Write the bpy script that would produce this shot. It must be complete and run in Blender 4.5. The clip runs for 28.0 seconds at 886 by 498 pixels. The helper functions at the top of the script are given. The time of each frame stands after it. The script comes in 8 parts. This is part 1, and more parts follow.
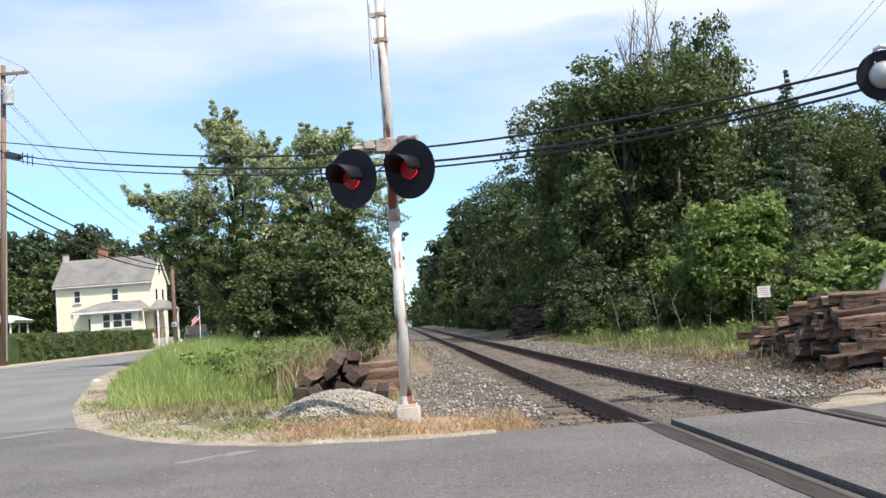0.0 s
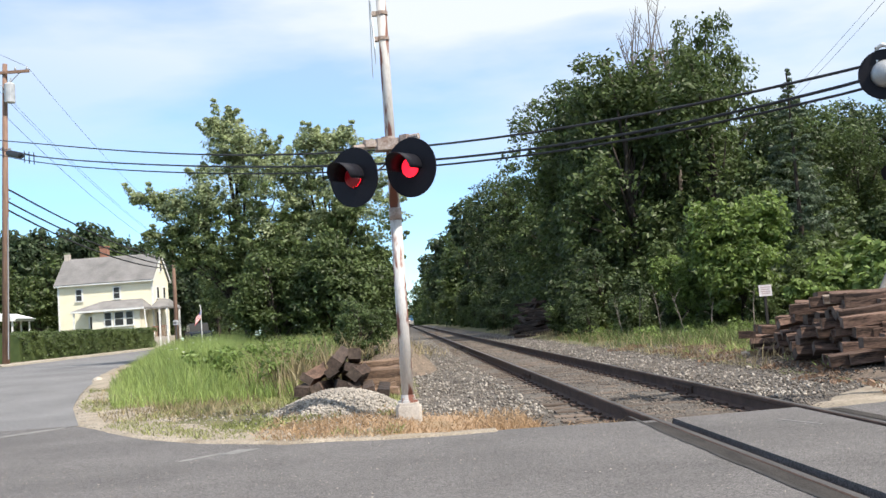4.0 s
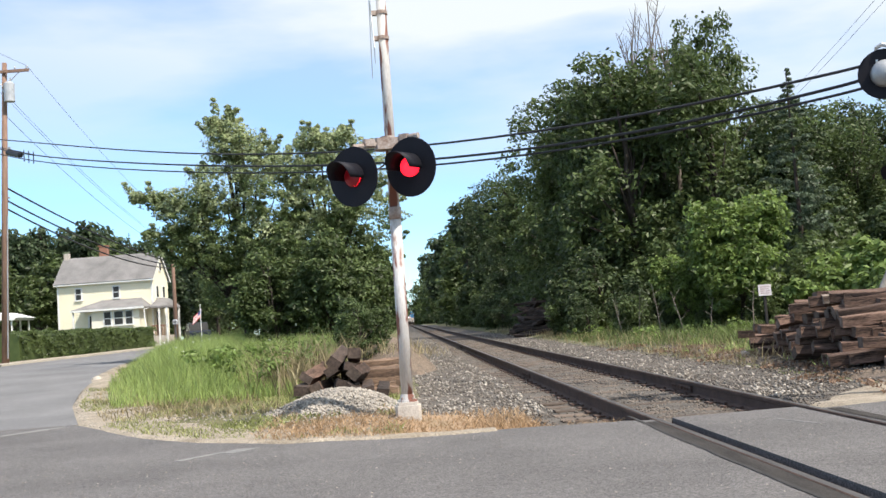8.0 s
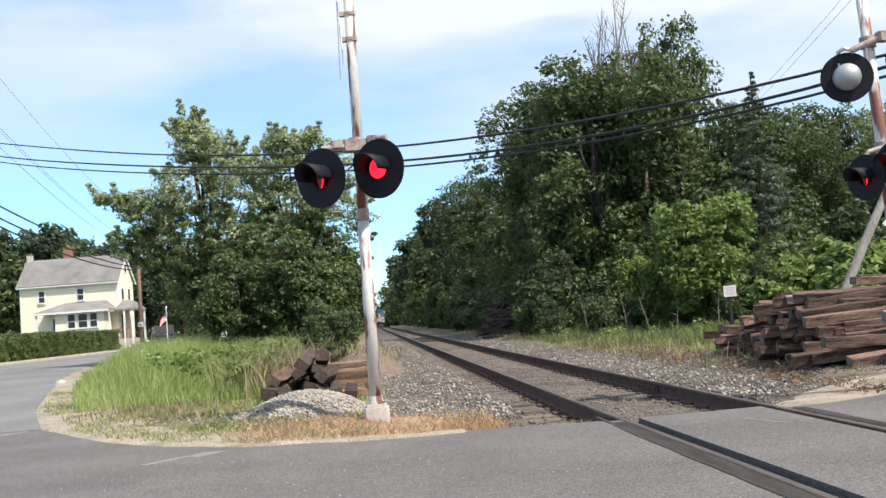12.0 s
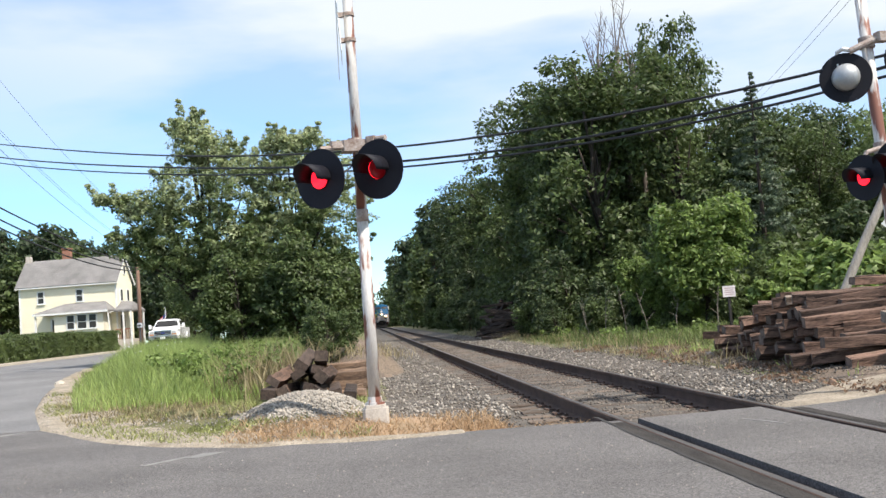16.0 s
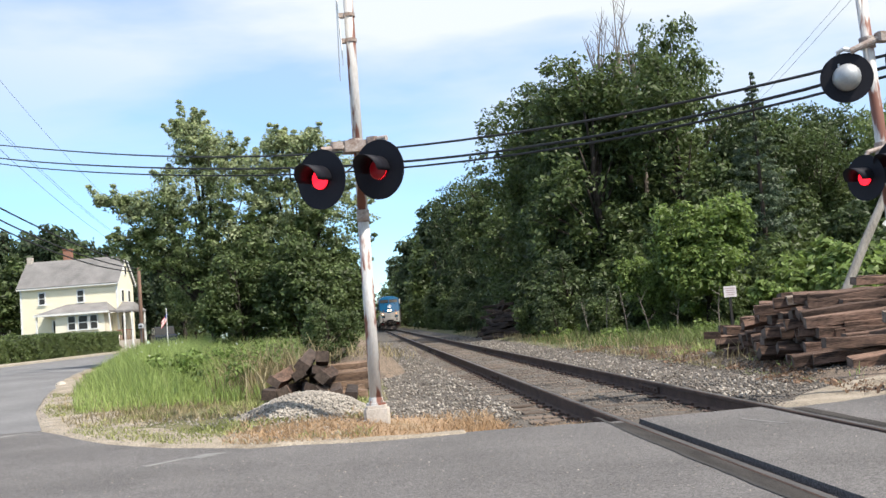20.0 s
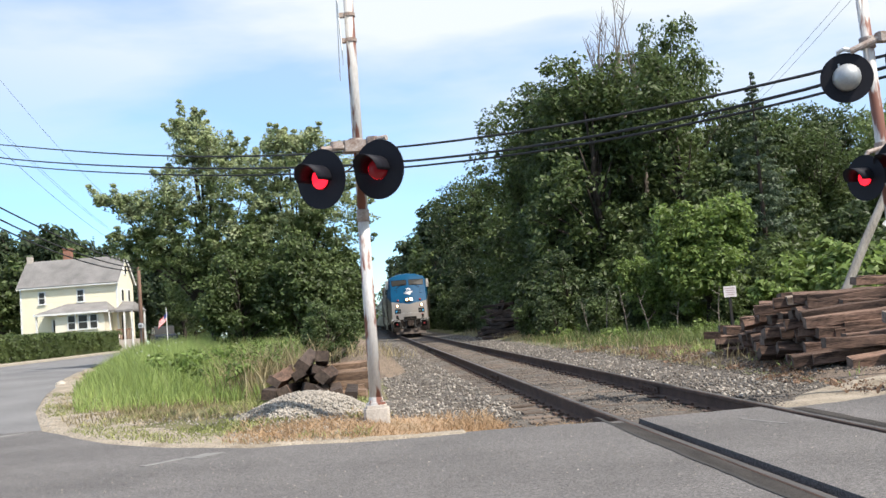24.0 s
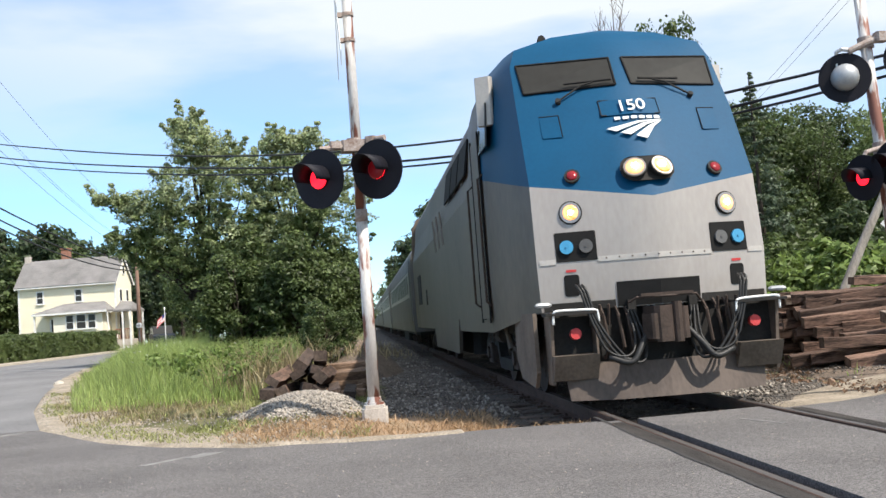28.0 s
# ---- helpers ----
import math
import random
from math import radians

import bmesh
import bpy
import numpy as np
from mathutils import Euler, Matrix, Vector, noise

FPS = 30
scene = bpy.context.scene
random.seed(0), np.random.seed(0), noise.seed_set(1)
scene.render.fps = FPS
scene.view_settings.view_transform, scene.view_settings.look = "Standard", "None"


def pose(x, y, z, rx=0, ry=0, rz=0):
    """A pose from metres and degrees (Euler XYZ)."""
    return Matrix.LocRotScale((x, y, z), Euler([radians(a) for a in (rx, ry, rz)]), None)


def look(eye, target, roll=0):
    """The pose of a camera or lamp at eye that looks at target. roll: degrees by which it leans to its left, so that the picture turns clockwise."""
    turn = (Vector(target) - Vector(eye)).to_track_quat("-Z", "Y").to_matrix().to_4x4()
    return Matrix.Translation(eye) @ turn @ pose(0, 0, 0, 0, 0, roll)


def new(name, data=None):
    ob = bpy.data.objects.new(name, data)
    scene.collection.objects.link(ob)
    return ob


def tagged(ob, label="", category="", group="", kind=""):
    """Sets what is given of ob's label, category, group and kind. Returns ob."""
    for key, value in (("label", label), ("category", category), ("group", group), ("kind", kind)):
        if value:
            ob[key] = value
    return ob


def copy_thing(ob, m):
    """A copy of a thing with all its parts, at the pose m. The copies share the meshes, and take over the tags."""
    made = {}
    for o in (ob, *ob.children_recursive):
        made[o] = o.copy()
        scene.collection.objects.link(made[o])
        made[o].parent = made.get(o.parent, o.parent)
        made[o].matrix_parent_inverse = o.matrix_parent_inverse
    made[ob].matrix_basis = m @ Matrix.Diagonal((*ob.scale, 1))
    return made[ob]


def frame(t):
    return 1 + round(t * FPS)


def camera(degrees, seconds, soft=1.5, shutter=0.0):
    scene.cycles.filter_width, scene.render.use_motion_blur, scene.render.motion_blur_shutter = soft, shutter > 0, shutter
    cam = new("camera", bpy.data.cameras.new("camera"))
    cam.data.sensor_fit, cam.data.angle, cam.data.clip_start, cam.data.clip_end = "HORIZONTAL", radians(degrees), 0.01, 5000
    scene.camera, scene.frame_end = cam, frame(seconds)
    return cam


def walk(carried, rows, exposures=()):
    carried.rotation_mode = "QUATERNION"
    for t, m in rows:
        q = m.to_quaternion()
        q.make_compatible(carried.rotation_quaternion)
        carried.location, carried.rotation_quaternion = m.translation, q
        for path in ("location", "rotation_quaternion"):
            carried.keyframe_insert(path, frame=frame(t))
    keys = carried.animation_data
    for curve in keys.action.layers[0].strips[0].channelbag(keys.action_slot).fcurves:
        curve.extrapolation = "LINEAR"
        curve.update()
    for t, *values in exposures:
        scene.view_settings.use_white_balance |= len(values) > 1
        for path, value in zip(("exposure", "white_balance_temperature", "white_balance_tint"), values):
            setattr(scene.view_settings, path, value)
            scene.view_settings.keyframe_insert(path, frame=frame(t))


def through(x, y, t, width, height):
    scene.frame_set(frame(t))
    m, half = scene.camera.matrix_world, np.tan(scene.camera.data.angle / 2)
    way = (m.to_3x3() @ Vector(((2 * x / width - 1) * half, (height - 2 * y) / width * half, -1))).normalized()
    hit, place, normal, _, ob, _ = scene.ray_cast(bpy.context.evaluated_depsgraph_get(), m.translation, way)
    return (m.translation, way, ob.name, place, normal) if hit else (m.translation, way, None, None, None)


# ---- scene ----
# ---- camera: on a stand beside the crossing, turned a little by hand ----
cam = camera(49.0, 28.0, soft=1.5)
EYE = (-3.124, 0.0, 1.101)
TURNS = (
    (0, 94.118, 4.128, -2.698),
    (0.5, 94.116, 4.121, -3.002),
    (1, 94.126, 4.087, -3.026),
    (1.5, 94.126, 4.093, -3.022),
    (2, 94.084, 4.112, -3.035),
    (2.5, 94.051, 4.039, -2.901),
    (3, 94.104, 4.061, -2.654),
    (3.5, 94.076, 4.098, -2.610),
    (5.5, 94.003, 4.060, -2.654),
    (6, 94.003, 4.060, -2.654),
    (6.5, 94.003, 4.060, -2.654),
    (7, 94.003, 4.060, -2.654),
    (7.5, 94.003, 4.060, -2.654),
    (8, 94.004, 4.056, -2.645),
    (8.5, 94.021, 4.125, -2.651),
    (9, 94.036, 4.121, -2.661),
    (9.5, 94.051, 4.076, -2.692),
    (10, 94.023, 4.128, -2.698),
    (10.5, 94.012, 4.099, -2.652),
    (10.6, 94.012, 4.106, -2.717),
    (10.7, 94.013, 4.122, -2.869),
    (10.8, 94.015, 4.187, -3.499),
    (10.9, 94.019, 4.302, -4.608),
    (11, 94.020, 4.325, -4.825),
    (11.5, 93.963, 4.271, -4.766),
    (12, 93.969, 4.239, -4.518),
    (12.5, 93.968, 4.272, -4.502),
    (14.5, 93.998, 4.296, -4.539),
    (15, 93.999, 4.290, -4.529),
    (15.5, 94.007, 4.274, -4.516),
    (16, 93.997, 4.288, -4.563),
    (16.5, 93.978, 4.295, -4.609),
    (17, 93.990, 4.311, -4.576),
    (17.5, 94.003, 4.283, -4.559),
    (18, 94.019, 4.296, -4.534),
    (18.5, 94.020, 4.313, -4.505),
    (19, 94.020, 4.313, -4.505),
    (19.5, 94.020, 4.313, -4.505),
    (20, 94.029, 4.332, -4.504),
    (20.5, 94.020, 4.300, -4.520),
    (21, 94.015, 4.287, -4.520),
    (21.5, 94.007, 4.274, -4.516),
    (23.5, 94.012, 4.281, -4.507),
    (24, 94.016, 4.293, -4.510),
    (24.5, 94.004, 4.277, -4.545),
    (25, 94.003, 4.283, -4.559),
    (25.5, 93.989, 4.318, -4.581),
    (26, 93.992, 4.302, -4.548),
    (26.5, 94.012, 4.281, -4.507),
    (27, 94.020, 4.293, -4.525),
    (27.5, 93.988, 4.327, -4.544),
    (28, 93.996, 4.291, -4.607),
)
walk(cam, [(t, pose(*EYE, rx, ry, rz)) for t, rx, ry, rz in TURNS])

# ---- world, sun and exposure ----
world = bpy.data.worlds.new("sky")
scene.world = world
world.use_nodes = True
SUN_AZ, SUN_EL = radians(134), radians(52)     # clockwise from +y, above the horizon


def build_sky():
    nt = world.node_tree
    nt.nodes.clear()
    out = nt.nodes.new("ShaderNodeOutputWorld")
    bg = nt.nodes.new("ShaderNodeBackground")
    bg.inputs["Strength"].default_value = 0.15
    sky = nt.nodes.new("ShaderNodeTexSky")
    sky.sky_type, sky.sun_disc = "NISHITA", False
    sky.sun_elevation, sky.sun_rotation = SUN_EL, SUN_AZ
    sky.air_density, sky.dust_density, sky.ozone_density = 1.0, 0.1, 2.2
    coord = nt.nodes.new("ShaderNodeTexCoord")
    mapping = nt.nodes.new("ShaderNodeMapping")
    mapping.inputs["Rotation"].default_value = (0.1, -0.5, 0.3)
    mapping.inputs["Scale"].default_value = (1.3, 1.0, 5.0)
    cloud = nt.nodes.new("ShaderNodeTexNoise")
    cloud.inputs["Scale"].default_value = 1.9
    cloud.inputs["Detail"].default_value = 6.0
    cloud.inputs["Roughness"].default_value = 0.5
    ramp = nt.nodes.new("ShaderNodeValToRGB")
    ramp.color_ramp.elements[0].position, ramp.color_ramp.elements[0].color = 0.36, (0.4, 0.4, 0.4, 1)
    ramp.color_ramp.elements[1].position, ramp.color_ramp.elements[1].color = 0.56, (0.97, 0.97, 0.97, 1)
    mix = nt.nodes.new("ShaderNodeMixRGB")
    mix.inputs["Color2"].default_value = (3.75, 4.02, 4.25, 1)
    nt.links.new(coord.outputs["Generated"], mapping.inputs["Vector"])
    nt.links.new(mapping.outputs["Vector"], cloud.inputs["Vector"])
    nt.links.new(cloud.outputs["Fac"], ramp.inputs["Fac"])
    # the cloud sheet thins out towards the horizon
    sep = nt.nodes.new("ShaderNodeSeparateXYZ")
    thin = nt.nodes.new("ShaderNodeMapRange")
    thin.inputs["From Min"].default_value, thin.inputs["From Max"].default_value = 0.1, 0.3
    thin.inputs["To Min"].default_value, thin.inputs["To Max"].default_value = 0.12, 1.0
    mul = nt.nodes.new("ShaderNodeMath")
    mul.operation = "MULTIPLY"
    # haze is thicker on the sun's side
    side = nt.nodes.new("ShaderNodeMapRange")
    side.inputs["From Min"].default_value, side.inputs["From Max"].default_value = -0.55, 0.5
    side.inputs["To Min"].default_value, side.inputs["To Max"].default_value = 0.6, 1.58
    mul2 = nt.nodes.new("ShaderNodeMath")
    mul2.operation, mul2.use_clamp = "MULTIPLY", True
    tint = nt.nodes.new("ShaderNodeMixRGB")
    tint.blend_type = "MULTIPLY"
    tint.inputs["Fac"].default_value, tint.inputs["Color2"].default_value = 1.0, (0.56, 0.775, 1.0, 1)
    nt.links.new(coord.outputs["Generated"], sep.inputs["Vector"])
    nt.links.new(sep.outputs["Z"], thin.inputs["Value"])
    nt.links.new(ramp.outputs["Color"], mul.inputs[0])
    nt.links.new(thin.outputs["Result"], mul.inputs[1])
    nt.links.new(sep.outputs["X"], side.inputs["Value"])
    nt.links.new(mul.outputs[0], mul2.inputs[0])
    nt.links.new(side.outputs["Result"], mul2.inputs[1])
    nt.links.new(mul2.outputs[0], mix.inputs["Fac"])
    nt.links.new(sky.outputs["Color"], tint.inputs["Color1"])
    nt.links.new(tint.outputs["Color"], mix.inputs["Color1"])
    nt.links.new(mix.outputs["Color"], bg.inputs["Color"])
    nt.links.new(bg.outputs["Background"], out.inputs["Surface"])


build_sky()
sun = new("sun", bpy.data.lights.new("sun", "SUN"))
sun.data.energy, sun.data.angle, sun.data.color = 4.25, radians(0.6), (1.0, 0.925, 0.83)
SUN_WAY = Vector((math.sin(SUN_AZ) * math.cos(SUN_EL), math.cos(SUN_AZ) * math.cos(SUN_EL), math.sin(SUN_EL)))
sun.matrix_world = look(SUN_WAY * 60, (0, 0, 0))
scene.view_settings.exposure = 0.72

# ---- materials ----
def material(name, colour, colour2=None, rough=0.8, metal=0.0, scale=6.0, fine=60.0, bump=0.15, vary=0.0, island=0.0,
             translucent=0.0, emit=0.0, emit_colour=None, rust=None, rust_at=0.62, stretch=(1, 1, 1), spec=0.4, coat=0.0, grain=0.4, speck=0.0, speck_scale=90.0):
    """Two scales of noise between two colours, fine relief, patches of rust or dirt, and chance per object or per island."""
    m = bpy.data.materials.new(name)
    m.use_nodes = True
    nt = m.node_tree
    b = nt.nodes["Principled BSDF"]
    node, link = nt.nodes.new, nt.links.new
    colour2 = colour2 or tuple(c * 0.72 for c in colour)
    coord = node("ShaderNodeTexCoord")
    mp = node("ShaderNodeMapping")
    mp.inputs["Scale"].default_value = stretch
    link(coord.outputs["Object"], mp.inputs["Vector"])
    n1, n2 = node("ShaderNodeTexNoise"), node("ShaderNodeTexNoise")
    n1.inputs["Scale"].default_value, n2.inputs["Scale"].default_value = scale, fine
    n1.inputs["Detail"].default_value, n2.inputs["Detail"].default_value = 5, 3
    link(mp.outputs["Vector"], n1.inputs["Vector"])
    link(mp.outputs["Vector"], n2.inputs["Vector"])
    add = node("ShaderNodeMath")
    add.operation = "MULTIPLY_ADD"
    add.inputs[1].default_value, add.inputs[2].default_value = 1 - grain, 0.0
    link(n1.outputs["Fac"], add.inputs[0])
    add2 = node("ShaderNodeMath")
    add2.operation = "MULTIPLY_ADD"
    add2.inputs[1].default_value = grain
    link(n2.outputs["Fac"], add2.inputs[0])
    link(add.outputs[0], add2.inputs[2])
    ramp = node("ShaderNodeValToRGB")
    ramp.color_ramp.elements[0].position, ramp.color_ramp.elements[0].color = 0.36, (*colour2, 1)
    ramp.color_ramp.elements[1].position, ramp.color_ramp.elements[1].color = 0.62, (*colour, 1)
    link(add2.outputs[0], ramp.inputs["Fac"])
    last = ramp.outputs["Color"]
    if rust:
        n3 = node("ShaderNodeTexNoise")
        n3.inputs["Scale"].default_value, n3.inputs["Detail"].default_value = scale * 0.8, 7
        link(mp.outputs["Vector"], n3.inputs["Vector"])
        r3 = node("ShaderNodeValToRGB")
        r3.color_ramp.elements[0].position, r3.color_ramp.elements[1].position = rust_at - 0.04, rust_at + 0.03
        link(n3.outputs["Fac"], r3.inputs["Fac"])
        mx = node("ShaderNodeMixRGB")
        mx.inputs["Color2"].default_value = (*rust, 1)
        link(r3.outputs["Color"], mx.inputs["Fac"])
        link(last, mx.inputs["Color1"])
        last = mx.outputs["Color"]
    for amount, kind, socket in ((vary, "ShaderNodeObjectInfo", "Random"), (island, "ShaderNodeNewGeometry", "Random Per Island")):
        if amount:
            info, rng, hs = node(kind), node("ShaderNodeMapRange"), node("ShaderNodeHueSaturation")
            rng.inputs["To Min"].default_value, rng.inputs["To Max"].default_value = 1 - amount, 1 + amount
            link(info.outputs[socket], rng.inputs["Value"])
            link(rng.outputs["Result"], hs.inputs["Value"])
            link(last, hs.inputs["Color"])
            last = hs.outputs["Color"]
    if speck:
        vo, sp, mr, hs = node("ShaderNodeTexVoronoi"), node("ShaderNodeSeparateColor"), node("ShaderNodeMapRange"), node("ShaderNodeHueSaturation")
        vo.inputs["Scale"].default_value = speck_scale
        mr.inputs["To Min"].default_value, mr.inputs["To Max"].default_value = 1 - speck, 1 + speck
        link(mp.outputs["Vector"], vo.inputs["Vector"])
        link(vo.outputs["Color"], sp.inputs["Color"])
        link(sp.outputs[0], mr.inputs["Value"])
        link(mr.outputs["Result"], hs.inputs["Value"])
        link(last, hs.inputs["Color"])
        last = hs.outputs["Color"]
    link(last, b.inputs["Base Color"])
    b.inputs["Roughness"].default_value, b.inputs["Metallic"].default_value = rough, metal
    b.inputs["Specular IOR Level"].default_value = spec
    b.inputs["Coat Weight"].default_value = coat
    if bump:
        bp = node("ShaderNodeBump")
        bp.inputs["Strength"].default_value, bp.inputs["Distance"].default_value = bump, 0.02
        link(n2.outputs["Fac"], bp.inputs["Height"])
        link(bp.outputs["Normal"], b.inputs["Normal"])
    if emit:
        b.inputs["Emission Color"].default_value = (*(emit_colour or colour), 1)
        b.inputs["Emission Strength"].default_value = emit
    if translucent:
        tr, ms = node("ShaderNodeBsdfTranslucent"), node("ShaderNodeMixShader")
        link(last, tr.inputs["Color"])
        ms.inputs["Fac"].default_value = translucent
        link(b.outputs["BSDF"], ms.inputs[1])
        link(tr.outputs["BSDF"], ms.inputs[2])
        link(ms.outputs["Shader"], nt.nodes["Material Output"].inputs["Surface"])
    return m


def leaf_material(name, colour, colour2, island=0.5, through=0.44):
    return material(name, colour, colour2, rough=0.5, scale=0.45, fine=3.0, bump=0, island=island, translucent=through, spec=0.4)


ASPHALT = material("asphalt", (0.155, 0.145, 0.141), (0.09, 0.084, 0.082), rough=0.9, scale=0.7, fine=110, bump=0.6, grain=0.5, speck=0.5, speck_scale=105)
ASPHALT_OLD = material("old_asphalt", (0.2, 0.196, 0.196), (0.105, 0.103, 0.105), rough=0.92, scale=0.5, fine=50, grain=0.6, speck=0.25, speck_scale=80, bump=0.4)
FILLER = material("road_filler", (0.062, 0.056, 0.052), (0.026, 0.024, 0.023), rough=0.85, scale=2.5, fine=50, bump=0.5, stretch=(3, 0.6, 1), spec=0.1)
SEAM = material("road_seam", (0.24, 0.235, 0.225), (0.15, 0.148, 0.145), rough=0.95, scale=4, fine=60)
GROUND = material("ground_earth", (0.16, 0.14, 0.07), (0.075, 0.09, 0.03), rough=1.0, scale=0.5, fine=22, bump=0.5)
SAND = material("sand", (0.37, 0.32, 0.255), (0.19, 0.155, 0.112), rough=1.0, scale=2.2, fine=60, bump=0.7, grain=0.45, speck=0.25, speck_scale=55)
DRY_TURF = material("dry_turf", (0.36, 0.25, 0.16), (0.22, 0.165, 0.1), rough=1.0, scale=2.5, fine=60, bump=0.7)
BALLAST = material("ballast_bed", (0.135, 0.12, 0.105), (0.06, 0.053, 0.047), rough=1.0, scale=3.0, fine=38, bump=0.9)
STONE = material("ballast_stone", (0.18, 0.155, 0.132), (0.1, 0.086, 0.074), rough=0.95, scale=1.5, fine=30, bump=0.2, island=0.4)
STONE_PALE = material("pale_stone", (0.36, 0.325, 0.28), (0.21, 0.19, 0.165), rough=0.95, scale=2, fine=30, bump=0.2, island=0.35)
RAIL_WEB = material("rail_web", (0.105, 0.066, 0.05), (0.05, 0.032, 0.025), rough=0.85, scale=3, fine=40)
RAIL_TOP = material("rail_head", (0.12, 0.11, 0.105), (0.06, 0.053, 0.049), rough=0.5, metal=0.35, scale=3, fine=40, bump=0.05, stretch=(4, 0.5, 1))
TIE_OLD = material("sleeper_wood", (0.15, 0.115, 0.09), (0.07, 0.054, 0.044), rough=0.95, scale=2.0, fine=14, bump=0.6, vary=0.35, stretch=(1, 6, 6))
TIE_GREY = material("weathered_tie", (0.2, 0.124, 0.092), (0.03, 0.018, 0.013), rough=0.95, scale=2.2, fine=11, bump=0.8, vary=0.55, stretch=(1.2, 7, 7))
TIE_BROWN = material("brown_tie", (0.25, 0.165, 0.11), (0.07, 0.045, 0.033), rough=0.95, scale=2.2, fine=11, bump=0.8, vary=0.4, stretch=(1.2, 7, 7))
TIE_BLEACHED = material("bleached_tie", (0.36, 0.3, 0.25), (0.1, 0.065, 0.045), rough=0.95, scale=2.4, fine=12, bump=0.8, vary=0.2, stretch=(1.2, 7, 7))
# creosote by the signal; in the far heap this dark stands for shade
TIE_DARK = material("creosoted_shaded_tie", (0.078, 0.054, 0.042), (0.024, 0.017, 0.014), rough=0.9, scale=2, fine=12, bump=0.7, vary=0.45, stretch=(1.2, 7, 7))
TIE_END = material("tie_end_grain", (0.16, 0.118, 0.093), (0.05, 0.036, 0.029), rough=0.95, scale=6, fine=30, bump=0.4, vary=0.35)
MAST_PAINT = material("silver_mast_paint", (0.6, 0.585, 0.57), (0.42, 0.4, 0.385), rough=0.6, metal=0.05, scale=5.5, fine=36, rust=(0.19, 0.078, 0.055), rust_at=0.545, stretch=(2.2, 2.2, 0.45), bump=0.06)
MAST_PLAIN = material("silver_paint", (0.6, 0.6, 0.6), (0.46, 0.46, 0.46), rough=0.5, metal=0.3, scale=3, fine=40, rust=(0.3, 0.16, 0.11), rust_at=0.7)
RUSTY = material("rusty_bracket", (0.42, 0.37, 0.34), (0.2, 0.13, 0.1), rough=0.7, metal=0.2, scale=8, fine=50)
BLACK_PAINT = material("black_paint", (0.014, 0.014, 0.02), (0.009, 0.009, 0.013), rough=0.6, scale=2, fine=60, bump=0.03, spec=0.18)
RED_LENS = material("unlit_red_lens", (0.15, 0.007, 0.011), (0.09, 0.004, 0.006), rough=0.3, scale=20, fine=120, bump=0.15, emit=0.07, emit_colour=(0.5, 0.01, 0.02))
RED_GLOW = material("lit_red_lens", (0.8, 0.02, 0.03), (0.6, 0.01, 0.02), rough=0.3, scale=20, fine=120, bump=0, emit=1.5, emit_colour=(1.0, 0.012, 0.03))
UNDER_DARK = material("oily_dirt", (0.045, 0.042, 0.04), (0.025, 0.023, 0.022), rough=0.95, scale=5, fine=50)
CONCRETE = material("concrete", (0.52, 0.47, 0.42), (0.36, 0.32, 0.28), rough=0.95, scale=6, fine=50, bump=0.3)
KERB = material("kerb_stone", (0.5, 0.45, 0.37), (0.36, 0.32, 0.26), rough=0.95, scale=1.5, fine=30)
POLE_WOOD = material("pole_wood", (0.27, 0.17, 0.125), (0.16, 0.1, 0.075), rough=0.9, scale=3, fine=14, stretch=(6, 6, 0.6))
CABLE = material("black_cable", (0.02, 0.02, 0.024), rough=0.6, scale=3, fine=30, bump=0)
WIRE = material("thin_wire", (0.12, 0.13, 0.17), rough=0.6, scale=3, fine=30, bump=0)
INSULATOR = material("transformer_grey", (0.45, 0.47, 0.5), rough=0.5, scale=3, fine=30)
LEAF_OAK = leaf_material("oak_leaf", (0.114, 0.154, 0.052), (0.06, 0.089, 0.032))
# lighter copy of the oak leaf, with the sunlight put into its colour
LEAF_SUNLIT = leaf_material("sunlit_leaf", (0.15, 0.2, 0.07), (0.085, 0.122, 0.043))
LEAF_DARK = leaf_material("dark_leaf", (0.086, 0.118, 0.046), (0.046, 0.07, 0.03))
LEAF_FAR = leaf_material("far_leaf", (0.075, 0.108, 0.05), (0.045, 0.068, 0.034))
# haze and light over the street trees are put into these two greens
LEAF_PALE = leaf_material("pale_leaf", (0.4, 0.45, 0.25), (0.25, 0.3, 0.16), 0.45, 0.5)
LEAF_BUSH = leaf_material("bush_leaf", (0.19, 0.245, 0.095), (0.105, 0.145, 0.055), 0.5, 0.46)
LEAF_WILD = leaf_material("wild_leaf", (0.115, 0.155, 0.055), (0.06, 0.09, 0.032))
LEAF_LIME = leaf_material("lime_leaf", (0.2, 0.275, 0.075), (0.11, 0.165, 0.04))
LEAF_FIR = leaf_material("fir_needle", (0.125, 0.165, 0.1), (0.07, 0.1, 0.06))
LEAF_HEDGE = leaf_material("hedge_leaf", (0.12, 0.16, 0.055), (0.066, 0.098, 0.034))
GRASS = leaf_material("tall_grass", (0.36, 0.445, 0.145), (0.21, 0.275, 0.083), 0.38)
GRASS_SHORT = leaf_material("short_turf", (0.34, 0.35, 0.14), (0.2, 0.22, 0.08), 0.45)
VERGE_GRASS = leaf_material("verge_grass", (0.19, 0.24, 0.08), (0.1, 0.13, 0.043), 0.4)
GRASS_DRY = leaf_material("dry_grass", (0.47, 0.33, 0.2), (0.33, 0.22, 0.125), 0.35)
LITTER = leaf_material("dead_leaf", (0.27, 0.175, 0.115), (0.13, 0.08, 0.052), 0.5)
